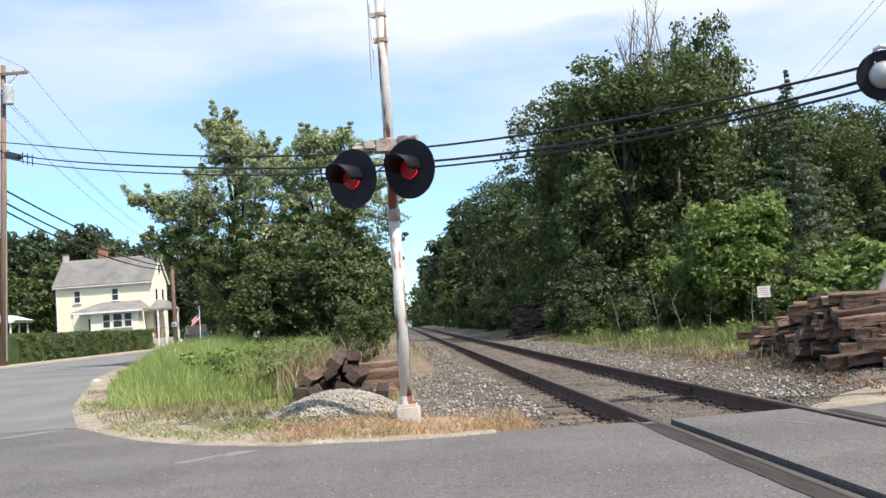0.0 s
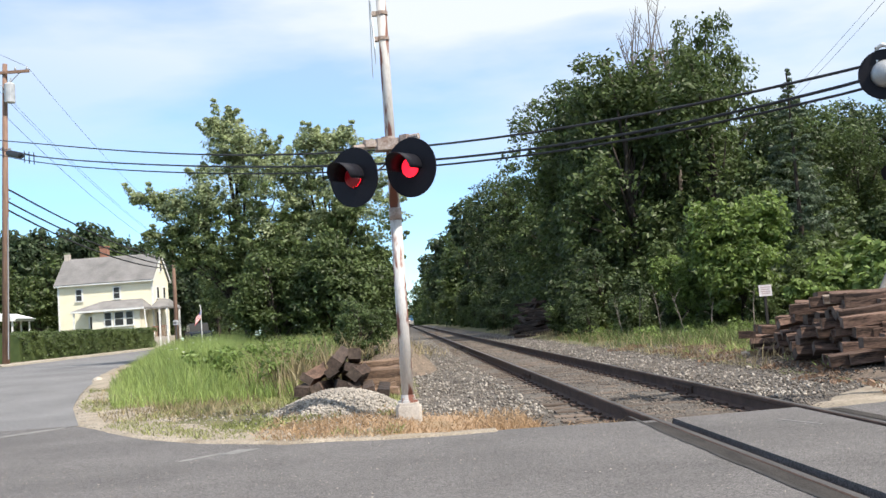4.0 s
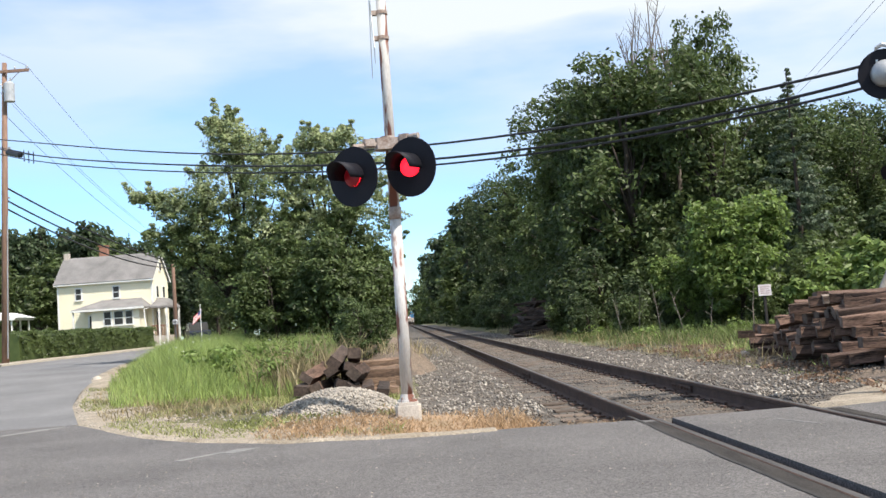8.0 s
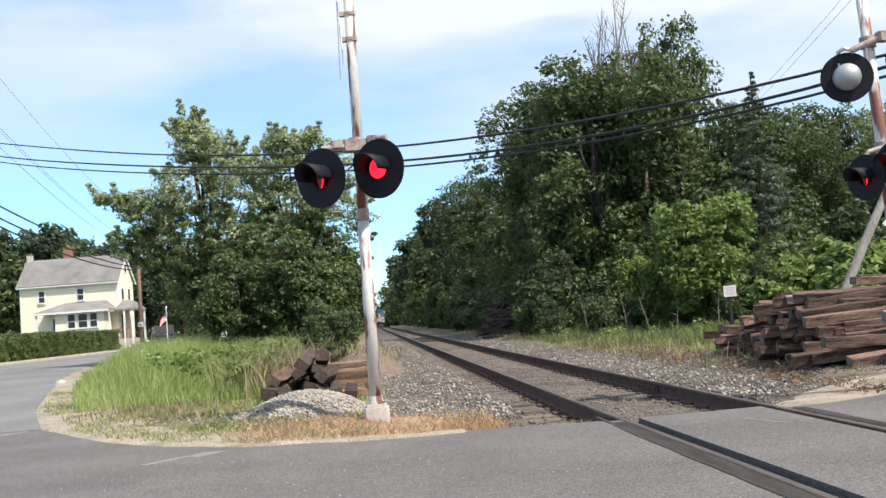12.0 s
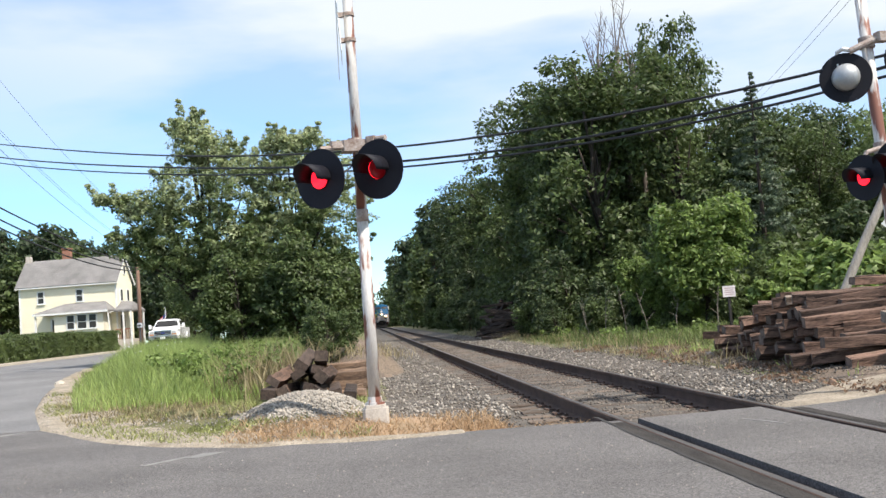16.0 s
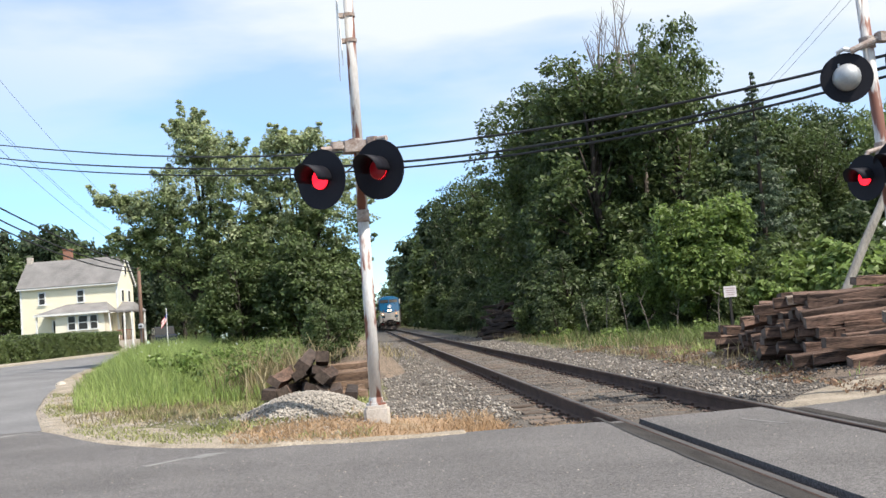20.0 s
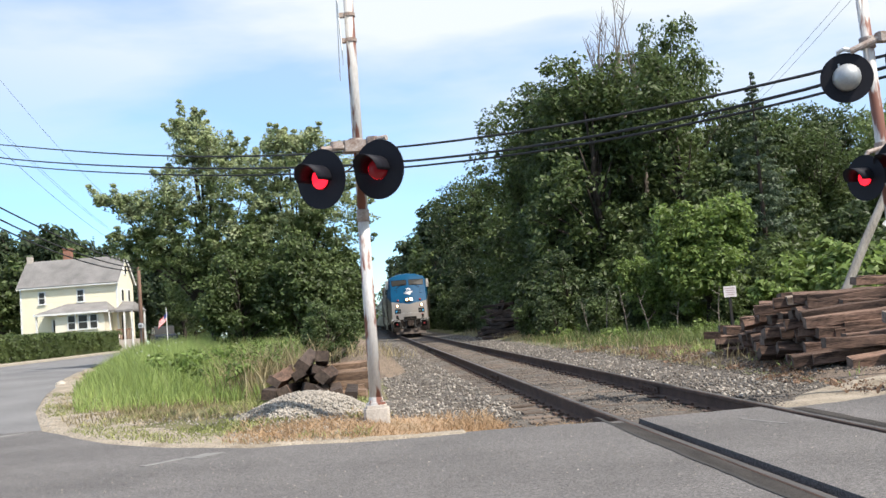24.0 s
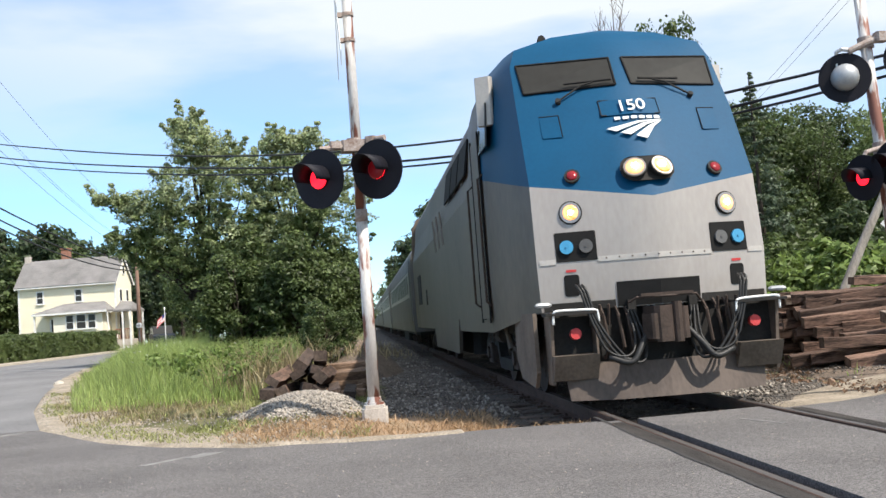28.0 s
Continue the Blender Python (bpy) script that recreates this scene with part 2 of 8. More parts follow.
GRASS_PALE = leaf_material("bleached_weed", (0.36, 0.3, 0.17), (0.22, 0.18, 0.1))
FLOWER = material("white_flower", (0.75, 0.75, 0.7), rough=0.8, bump=0)
BARK = material("bark", (0.06, 0.046, 0.036), (0.03, 0.024, 0.02), rough=0.95, scale=3, fine=22, stretch=(3, 3, 0.6))
TIMBER_GREY = material("grey_timber", (0.34, 0.31, 0.27), (0.2, 0.18, 0.155), rough=0.9, scale=3, fine=14, stretch=(6, 6, 0.6))
TWIG = material("dead_twig", (0.2, 0.17, 0.145), rough=0.95)
LOCO_BLUE = material("locomotive_blue", (0.002, 0.062, 0.14), (0.0015, 0.052, 0.118), rough=0.5, scale=1.2, fine=30, bump=0.02, spec=0.12)
# darker than the nose silver: grime, with the sides' shade put in as well
LOCO_SIDE = material("grimy_shaded_silver", (0.128, 0.105, 0.083), (0.078, 0.064, 0.05), rough=0.5, metal=0.15, scale=1.2, fine=18, bump=0.04, stretch=(1, 0.5, 0.35))
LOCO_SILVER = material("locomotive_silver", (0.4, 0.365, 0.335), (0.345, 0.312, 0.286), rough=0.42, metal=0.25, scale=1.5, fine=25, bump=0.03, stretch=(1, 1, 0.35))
LOCO_GRIME = material("grimy_steel", (0.155, 0.122, 0.097), (0.088, 0.069, 0.055), rough=0.75, metal=0.1, scale=3, fine=30, bump=0.12)
PLOUGH_STEEL = material("plough_steel", (0.115, 0.09, 0.076), (0.07, 0.055, 0.047), rough=0.75, metal=0.1, scale=3, fine=30, bump=0.12, stretch=(1, 1, 0.4))
BAND = material("rivet_band_paint", (0.5, 0.47, 0.43), (0.42, 0.39, 0.36), rough=0.5, metal=0.2, scale=3, fine=30, bump=0.03)
COACH_STEEL = material("coach_steel", (0.155, 0.148, 0.134), (0.105, 0.1, 0.09), rough=0.55, metal=0.25, scale=0.8, fine=20, bump=0.03)
UNDERFRAME = material("underframe_black", (0.022, 0.02, 0.018), (0.012, 0.011, 0.01), rough=0.85, scale=5, fine=40, bump=0.2)
HOSE = material("rubber_hose", (0.018, 0.018, 0.018), rough=0.55, scale=5, fine=40, bump=0.05)
CAST = material("cast_steel", (0.07, 0.048, 0.038), (0.032, 0.023, 0.018), rough=0.75, metal=0.2, scale=6, fine=40, bump=0.15)
DARK_GLASS = material("dark_glass", (0.042, 0.041, 0.039), (0.03, 0.03, 0.029), rough=0.16, scale=1, fine=10, bump=0, spec=0.22)
SCREEN_GLASS = material("tinted_windscreen", (0.035, 0.034, 0.031), (0.025, 0.024, 0.022), rough=0.3, scale=1, fine=10, bump=0, spec=0.12)
RUBBER = material("rubber_seal", (0.012, 0.012, 0.012), rough=0.8, spec=0.2, bump=0.05)
WHITE_PAINT = material("white_paint", (0.8, 0.8, 0.78), (0.72, 0.72, 0.7), rough=0.5, scale=4, fine=40, bump=0.02)
HEADLAMP = material("lit_headlamp", (1.0, 0.55, 0.24), (0.8, 0.26, 0.06), rough=0.2, bump=0, scale=13, fine=40, grain=0.3, emit=0.95)
HEADLAMP.node_tree.links.new(HEADLAMP.node_tree.nodes["Color Ramp"].outputs["Color"], HEADLAMP.node_tree.nodes["Principled BSDF"].inputs["Emission Color"])
BULB = material("lamp_filament", (1.0, 0.9, 0.75), rough=0.2, bump=0, emit=160.0, emit_colour=(1.0, 0.86, 0.66))
HEADLAMP_RIM = material("headlamp_reflector", (0.45, 0.4, 0.36), (0.35, 0.3, 0.26), rough=0.3, metal=0.8, bump=0)
MARKER_RED = material("marker_red", (0.28, 0.012, 0.02), (0.2, 0.008, 0.012), rough=0.2, bump=0)
SOCKET_BLUE = material("socket_blue", (0.06, 0.33, 0.58), rough=0.5, bump=0.03)
GLADHAND_RED = material("red_hose_end", (0.55, 0.05, 0.05), rough=0.5)
CHROME = material("chrome", (0.7, 0.7, 0.7), rough=0.2, metal=1.0, bump=0)
DARK_CHROME = material("dull_chrome", (0.3, 0.3, 0.31), (0.2, 0.2, 0.21), rough=0.3, metal=0.85, bump=0)
TURN_AMBER = material("amber_lens", (0.6, 0.2, 0.03), rough=0.25, bump=0)
TYRE = material("tyre", (0.03, 0.03, 0.03), rough=0.85, fine=40)
CAR_WHITE = material("white_car_paint", (0.78, 0.78, 0.78), (0.74, 0.74, 0.74), rough=0.25, scale=1, fine=10, bump=0, coat=0.6)
CAR_DARK = material("dark_blue_car_paint", (0.02, 0.026, 0.04), rough=0.5, bump=0, coat=0.0, spec=0.2)
PLASTIC_GREY = material("grey_plastic", (0.1, 0.1, 0.1), rough=0.6, bump=0.05)
SIDING = material("cream_siding", (0.87, 0.81, 0.63), (0.82, 0.76, 0.58), rough=0.75, scale=0.6, fine=10, bump=0.05)
SIDING_PALE = material("pale_siding", (0.83, 0.78, 0.65), (0.79, 0.74, 0.61), rough=0.75, scale=0.6, fine=10, bump=0.05)
ROOF_GREY = material("roof_shingle", (0.235, 0.225, 0.22), (0.14, 0.135, 0.132), rough=0.9, scale=1.0, fine=18, bump=0.4, vary=0.08)
TRIM = material("white_trim", (0.82, 0.82, 0.8), rough=0.6, scale=3, fine=30, bump=0.03)
BRICK = material("chimney_brick", (0.33, 0.16, 0.11), (0.22, 0.11, 0.08), rough=0.9, scale=6, fine=30, bump=0.4)
CLEAR_LAMP = material("clear_lamp_glass", (0.6, 0.6, 0.58), (0.45, 0.45, 0.44), rough=0.15, metal=0.4, bump=0)
FLAG_RED = material("flag_red", (0.5, 0.05, 0.07), rough=0.8)
FLAG_BLUE = material("flag_blue", (0.04, 0.06, 0.2), rough=0.8)
SIGN_FACE = material("weathered_sign", (0.62, 0.58, 0.58), (0.5, 0.46, 0.46), rough=0.7, scale=5, fine=40)
SIGN_INK = material("faded_ink", (0.35, 0.22, 0.22), rough=0.8)
STEEL_GREY = material("galvanised_steel", (0.4, 0.41, 0.42), (0.32, 0.33, 0.34), rough=0.5, metal=0.5, scale=4, fine=40, bump=0.05)
BARE = material("bare_soil", (0.205, 0.155, 0.115), (0.1, 0.08, 0.064), rough=1.0, scale=1.8, fine=40, bump=0.9, grain=0.5, speck=0.45, speck_scale=38)

# ---- the plan: ground places are noted in paces, 1.6 m long down the track ----
ALONG = 1.6


def across(x):
    """Metres across the track; the rails stand at their true gauge."""
    if abs(x) <= 0.9:
        return x
    return -0.9 + 1.12 * (x + 0.9) if x < 0 else 0.9 + 1.08 * (x - 0.9)


def site(x, y):
    """A place of the plan, in metres."""
    return across(x), ALONG * y


def sited(points):
    """An array of plan points, in metres."""
    p = np.array(points, float)
    x = p[:, 0].copy()
    p[:, 0] = np.where(x < -0.9, -0.9 + 1.12 * (x + 0.9), np.where(x > 0.9, 0.9 + 1.08 * (x - 0.9), x))
    p[:, 1] *= ALONG
    return p


# ---- building tools: each returns (verts, faces) ----
def box(c, s, turn=0.0, cut=0.0):
    """A box about c of size s, turned about z, with its long edges cut off by cut."""
    x, y, z = (v / 2 for v in s)
    if cut:
        ring = [(-x + cut, -y), (x - cut, -y), (x, -y + cut), (x, y - cut), (x - cut, y), (-x + cut, y), (-x, y - cut), (-x, -y + cut)]
        v = [(a, b, -z) for a, b in ring] + [(a, b, z) for a, b in ring]
        f = [tuple(range(7, -1, -1)), tuple(range(8, 16))] + [(i, (i + 1) % 8, (i + 1) % 8 + 8, i + 8) for i in range(8)]
    else:
        v = [(a, b, d) for d in (-z, z) for a, b in ((-x, -y), (x, -y), (x, y), (-x, y))]
        f = [(3, 2, 1, 0), (4, 5, 6, 7), (0, 1, 5, 4), (1, 2, 6, 5), (2, 3, 7, 6), (3, 0, 4, 7)]
    cs, sn = math.cos(turn), math.sin(turn)
    return [(c[0] + a * cs - b * sn, c[1] + a * sn + b * cs, c[2] + d) for a, b, d in v], f


def tube(path, radii, n=8, cap=True):
    """A round bar along a path."""
    path = [Vector(p) for p in path]
    if not hasattr(radii, "__len__"):
        radii = [radii] * len(path)
    v, f = [], []
    for i, p in enumerate(path):
        d = (path[min(i + 1, len(path) - 1)] - path[max(i - 1, 0)]).normalized()
        a = d.cross(Vector((0, 0, 1)) if abs(d.z) < 0.9 else Vector((1, 0, 0))).normalized()
        b = d.cross(a)
        for k in range(n):
            t = 2 * math.pi * k / n
            v.append(tuple(p + (a * math.cos(t) + b * math.sin(t)) * radii[i]))
    for i in range(len(path) - 1):
        for k in range(n):
            f.append((i * n + k, i * n + (k + 1) % n, (i + 1) * n + (k + 1) % n, (i + 1) * n + k))
    if cap:
        f += [tuple(range(n - 1, -1, -1)), tuple(range(len(v) - n, len(v)))]
    return v, f


def disc(c, normal, r, depth, n=20, r2=None):
    """A round plate, facing along normal, with its front at c."""
    c, w = Vector(c), Vector(normal).normalized()
    return tube([c - w * depth, c], [r2 or r, r], n)


def prism(outline, axis, lo, hi):
    """A closed outline of (a, b) drawn out along axis 0, 1 or 2 between lo and hi."""
    n = len(outline)
    put = {0: lambda a, b, t: (t, a, b), 1: lambda a, b, t: (a, t, b), 2: lambda a, b, t: (a, b, t)}[axis]
    v = [put(a, b, lo) for a, b in outline] + [put(a, b, hi) for a, b in outline]
    f = [tuple(range(n - 1, -1, -1)), tuple(range(n, 2 * n))] + [(i, (i + 1) % n, (i + 1) % n + n, i + n) for i in range(n)]
    return v, f


def joined(*pieces):
    v, f = [], []
    for pv, pf in pieces:
        k = len(v)
        v += pv
        f += [tuple(i + k for i in q) for q in pf]
    return v, f


def moved(piece, m):
    return [tuple(m @ Vector(p)) for p in piece[0]], piece[1]


def mesh_of(name, piece, mat, smooth=False):
    me = bpy.data.meshes.new(name)
    me.from_pydata(piece[0], [], piece[1])
    bm = bmesh.new()
    bm.from_mesh(me)
    bmesh.ops.recalc_face_normals(bm, faces=bm.faces)
    bm.to_mesh(me)
    bm.free()
    if smooth:
        me.shade_smooth()
    me.materials.append(mat)
    return me


def part(name, piece, mat, parent=None, label="", smooth=False):
    ob = new(name, mesh_of(name, piece, mat, smooth))
    ob.parent = parent
    if label:
        tagged(ob, label)
    return ob


def thing(name, label, category, group="", kind="", at=(0, 0, 0)):
    ob = new(name)
    ob.empty_display_size = 0.2
    ob.location = (*site(at[0], at[1]), at[2])
    return tagged(ob, label, category, group, kind)


def solid(name, piece, mat, label, category="", group="", kind="", smooth=False):
    if kind == "structure":
        piece = ([(*site(x, y), z) for x, y, z in piece[0]], piece[1])
    return tagged(part(name, piece, mat, None, "", smooth), label, category, group, kind)


def arrays_mesh(name, v, tris, mat):
    """A large mesh of triangles out of arrays."""
    me = bpy.data.meshes.new(name)
    v, tris = np.asarray(v, np.float32), np.asarray(tris, np.int32)
    me.vertices.add(len(v))
    me.vertices.foreach_set("co", v.ravel())
    me.loops.add(tris.size)
    me.loops.foreach_set("vertex_index", tris.ravel())
    me.polygons.add(len(tris))
    me.polygons.foreach_set("loop_start", np.arange(0, tris.size, 3, dtype=np.int32))
    me.update(calc_edges=True)
    me.materials.append(mat)
    return me


def smooth01(t):
    t = min(1.0, max(0.0, t))
    return t * t * (3 - 2 * t)

# ---- ground, roads and track ----
def gz(x, y):
    """Height of the natural ground; the rail heads at the crossing are the zero."""
    left = 0.34 * smooth01((y - 10) / 18) * smooth01((-4.5 - x) / 5)
    right = 0.3 * smooth01((x - 4.6) / 4.5) * smooth01((y - 7) / 6)
    bed = -0.2 * (1 - smooth01((abs(x) - 2.0) / 1.3)) * smooth01((y - 5.6) / 0.5)
    pit = -0.1 * (1 - smooth01((abs(x) - 1.0) / 0.5)) * smooth01((5.9 - y) / 0.3)
    return left + right + bed + pit - 0.03


def track_x(y):
    """The line of the track in metres: straight, then bending very slightly far off."""
    return 2.6e-5 * max(0.0, y - 170) ** 2


def track_z(y):
    """The track falls away gently in the distance."""
    return -3.5e-5 * max(0.0, y - 150) ** 2


def axis_steps(fine_lo, fine_hi, step, far):
    a = list(np.arange(fine_lo, fine_hi + 0.01, step))
    d = step
    while a[-1] < far:
        d *= 1.35
        a.append(a[-1] + d)
    d = step
    while a[0] > -far:
        d *= 1.35
        a.insert(0, a[0] - d)
    return a


def ground():
    xs, ys = axis_steps(-24, 14, 0.4, 2500), axis_steps(-4, 46, 0.45, 2500)
    v = []
    for y in ys:
        for x in xs:
            near = smooth01((40 - abs(y)) / 20)
            v.append((x, y, gz(x, y) + track_z(ALONG * y) + 0.03 * near * noise.noise((x * 0.9, y * 0.9, 0)) * smooth01((abs(x) - 2) / 2) * smooth01((y - 6) / 2)))
    n = len(xs)
    f = [(j * n + i, j * n + i + 1, (j + 1) * n + i + 1, (j + 1) * n + i) for j in range(len(ys) - 1) for i in range(n - 1)]
    return solid("ground", (v, f), GROUND, "bare earth and thin turf beside the railway", kind="structure", smooth=True)


ground()

# the edge of the grass corner, from the track round to the side street
CORNER = ((-0.9, 5.76), (-2.12, 5.83), (-3.15, 5.83), (-3.92, 5.99), (-4.76, 6.34), (-5.47, 6.88), (-6.8, 8.38), (-8.05, 10.9), (-9.1, 13.5),
          (-10.4, 17.2), (-11.6, 22.0), (-12.6, 30.0), (-13.2, 40.0), (-13.6, 60.0), (-13.8, 150.0))
KERB_LINE = ((-26.0, -2.0), (-21.0, 8.38), (-18.8, 16.0), (-18.0, 24.0), (-17.8, 30.0), (-17.7, 36.0), (-18.2, 43.0), (-19.0, 60.0), (-20.0, 150.0))


def along(line, y):
    for (x0, y0), (x1, y1) in zip(line, line[1:]):
        if y0 <= y <= y1:
            return x0 + (x1 - x0) * (y - y0) / (y1 - y0)
    return line[-1][0] if y > line[-1][1] else line[0][0]


def corner_y(x):
    pts = CORNER[:7]
    for (x0, y0), (x1, y1) in zip(pts, pts[1:]):
        if x1 <= x <= x0:
            return y0 + (y1 - y0) * (x - x0) / (x1 - x0)
    return 5.7 if x > -1 else 8.38


def road_slab(x_of, far_of, near, name, label):
    """Asphalt between a far edge and a near one, with the edge turned down."""
    v, f = [], []
    rows = 10
    for x in x_of:
        far = far_of(x)
        for k in range(rows + 1):
            v.append((x, near + (far - near) * k / rows, 0.0))
        v.append((x, far + 0.04, -0.09))
    n = rows + 2
    for i in range(len(x_of) - 1):
        f += [(i * n + k, i * n + k + 1, (i + 1) * n + k + 1, (i + 1) * n + k) for k in range(n - 1)]
    last = len(x_of) - 1
    k = len(v)
    v += [(x_of[0], near, -0.1), (x_of[0], far_of(x_of[0]), -0.1), (x_of[last], near, -0.1), (x_of[last], far_of(x_of[last]), -0.1)]
    f += [(0, rows, k + 1, k), (last * n, k + 2, k + 3, last * n + rows)]
    return solid(name, (v, f), ASPHALT, label, kind="structure")


def wavy(x):
    return corner_y(x) + 0.035 * noise.noise((x * 3.1, 0, 5)) + 0.02 * noise.noise((x * 9, 2, 5))


road_slab(list(np.arange(-45, -7.1, 2.0)) + list(np.arange(-7.0, -0.80, 0.12)) + [-0.795], wavy, -9.0, "road", "grey asphalt road leading to the level crossing")
road_slab([-0.595, -0.3, 0.0, 0.3, 0.645], lambda x: 5.78 + 0.05 * x, -9.0, "road", "grey asphalt infill between the rails")
road_slab([0.795, 0.9, 1.05, 1.2, 1.35, 1.5, 1.65, 1.8, 2.0, 2.2, 2.4, 2.6, 2.9, 3.2, 4.5, 7.0, 12.0, 20.0, 45.0], lambda x: 5.68 + 0.36 * smooth01((x - 1.0) / 1.5) + 0.05 * noise.noise((x * 3, 1, 1)), -9.0, "road", "grey asphalt road on the far side of the rails")


def street():
    v, f = [], []
    ys = list(np.arange(8.38, 46, 0.8)) + list(range(48, 151, 6))
    for y in ys:
        a, b = along(CORNER, y), along(KERB_LINE, y)
        a += 0.06 * noise.noise((0, y * 1.3, 3))
        for k in range(9):
            x = a + (b - a) * k / 8
            v.append((x, y, gz(-12, y) + 0.034))
    for j in range(len(ys) - 1):
        f += [(j * 9 + k, j * 9 + k + 1, (j + 1) * 9 + k + 1, (j + 1) * 9 + k) for k in range(8)]
    return solid("street", (v, f), ASPHALT_OLD, "worn pale asphalt side street running off beside the grass", kind="structure", smooth=True)


street()


def strip(line, width, height, name, mat, label, lift=0.0):
    v, f = [], []
    for i, (x, y) in enumerate(line):
        z = gz(-12, y) + 0.03 + lift
        v += [(x, y, z - 0.1), (x, y, z + height), (x - width, y, z + height), (x - width, y, z - 0.1)]
    for i in range(len(line) - 1):
        f += [(i * 4 + k, i * 4 + k + 1, i * 4 + k + 5, i * 4 + k + 4) for k in range(3)]
    return solid(name, (v, f), mat, label, kind="structure")


strip(KERB_LINE, 0.32, 0.1, "kerb", KERB, "pale stone kerb along the far side of the street")
strip([(x - 0.32, y) for x, y in KERB_LINE[1:]], 1.3, 0.085, "pavement", SAND, "sandy footway behind the kerb")


def lie(x, y):
    """The surface that loose layers lie on: ground, or the flank of the ballast."""
    e = smooth01((abs(x) - 1.7) / 1.2)
    return max(gz(x, y), -0.178 * (1 - e) - 0.12 * e, -0.03 if y < 5.9 else -1)


def patch(name, outline, lift, mat, label, seed, sub=10):
    """A thin uneven-edged layer lying on the ground, fanned out from its middle."""
    cx, cy = sum(p[0] for p in outline) / len(outline), sum(p[1] for p in outline) / len(outline)
    ring = []
    for (x0, y0), (x1, y1) in zip(outline, outline[1:] + outline[:1]):
        for k in range(sub):
            t = k / sub
            x, y = x0 + (x1 - x0) * t, y0 + (y1 - y0) * t
            d = 0.1 * noise.noise((x * 2.3, y * 2.3, seed)) + 0.05 * noise.noise((x * 7, y * 7, seed))
            ring.append((x + d * (x - cx) / (abs(x - cx) + 0.3), y + d))
    v, f, n, lv = [], [], len(ring), 7
    for j in range(lv):
        for x, y in ring:
            t = j / lv
            px, py = x + (cx - x) * t, y + (cy - y) * t
            v.append((px, py, lie(px, py) - (0.05 if j == 0 else 0) + lift * min(1, j / 2) + 0.015 * noise.noise((px * 1.7, py * 1.7, seed)) * min(1, j)))
    v.append((cx, cy, lie(cx, cy) + lift))
    for j in range(lv - 1):
        f += [(j * n + i, j * n + (i + 1) % n, (j + 1) * n + (i + 1) % n, (j + 1) * n + i) for i in range(n)]
    f += [((lv - 1) * n + i, (lv - 1) * n + (i + 1) % n, lv * n) for i in range(n)]
    return solid(name, (v, f), mat, label, kind="structure", smooth=True)


def sand_margin():
    """A sandy band along the inside of the corner, from the crossing round to the street."""
    line = [Vector((x, y, 0)) for x, y in CORNER[1:11]]
    v, f = [], []
    rows = 8
    stations = []
    for a, b in zip(line, line[1:]):
        n = max(2, int((b - a).length / 0.3))
        stations += [(a.lerp(b, k / n), b - a) for k in range(n)]
    for k, (p, d) in enumerate(stations):
        d = (stations[min(k + 3, len(stations) - 1)][0] - stations[max(k - 3, 0)][0]).normalized()
        inward = Vector((d.y, -d.x, 0))
        t = k / len(stations)
        w = max(0.12, 0.14 + 1.05 * math.sin(math.pi * min(1.0, t * 1.2)) + 0.5 * noise.noise((k * 0.35, 3, 1)) + 0.25 * noise.noise((k * 1.1, 5, 1)))
        for j in range(rows + 1):
            u = -0.1 + (w + 0.1) * j / rows
            q = p + inward * (u + 0.05 * noise.noise((k * 0.4, 0, 9)))
            z = lie(q.x, q.y) + (-0.03 if j in (0, rows) else 0.045) + 0.012 * noise.noise((q.x * 3, q.y * 3, 2))
            v.append((q.x, q.y, z))
    n = rows + 1
    f = [(k * n + j, k * n + j + 1, (k + 1) * n + j + 1, (k + 1) * n + j) for k in range(len(stations) - 1) for j in range(rows)]
    return solid("sand_margin", (v, f), SAND, "pale sandy verge along the edge of the road", kind="structure", smooth=True)


sand_margin()
patch("sand_patch", [(1.14, 6.3), (1.3, 6.08), (1.6, 5.98), (2.1, 6.02), (3.2, 6.1), (5.2, 6.1), (5.2, 7.5), (3.3, 7.5), (2.6, 7.6), (1.97, 7.35), (1.25, 6.8)], 0.035, SAND, "pale sandy patch beside the road", 12)

# worn seams and paint traces in the asphalt
solid("road_seam", prism([(-6.95, 8.33), (-7.5, 7.86), (-7.9, 7.38), (-8.7, 6.9), (-9.4, 6.42), (-9.4, 6.37), (-8.6, 6.87), (-7.83, 7.33), (-7.4, 7.83), (-6.9, 8.28)], 2, -0.05, 0.005), SEAM, "pale worn seam where street and road meet", kind="structure")
solid("road_mark", prism([(-4.72, 5.5), (-4.42, 5.74), (-4.38, 5.73), (-4.3, 5.84), (-4.12, 5.82), (-4.3, 5.64), (-4.42, 5.68), (-4.67, 5.48)], 2, -0.05, 0.004), SEAM, "worn pale trace of paint on the asphalt", kind="structure")
solid("road_mark", prism([(0.13, 5.32), (0.155, 5.32), (0.33, 4.98), (0.305, 4.98)], 2, -0.05, 0.004), SEAM, "thin pale paint scratch between the rails", kind="structure")


for side, x in ((-1, -0.656), (1, 0.68)):
    solid("flangeway", box((x, -1.7, -0.075), (0.12 if side < 0 else 0.075, 14.9, 0.03)), UNDER_DARK, "dark dirty flange groove along the rail", kind="structure")
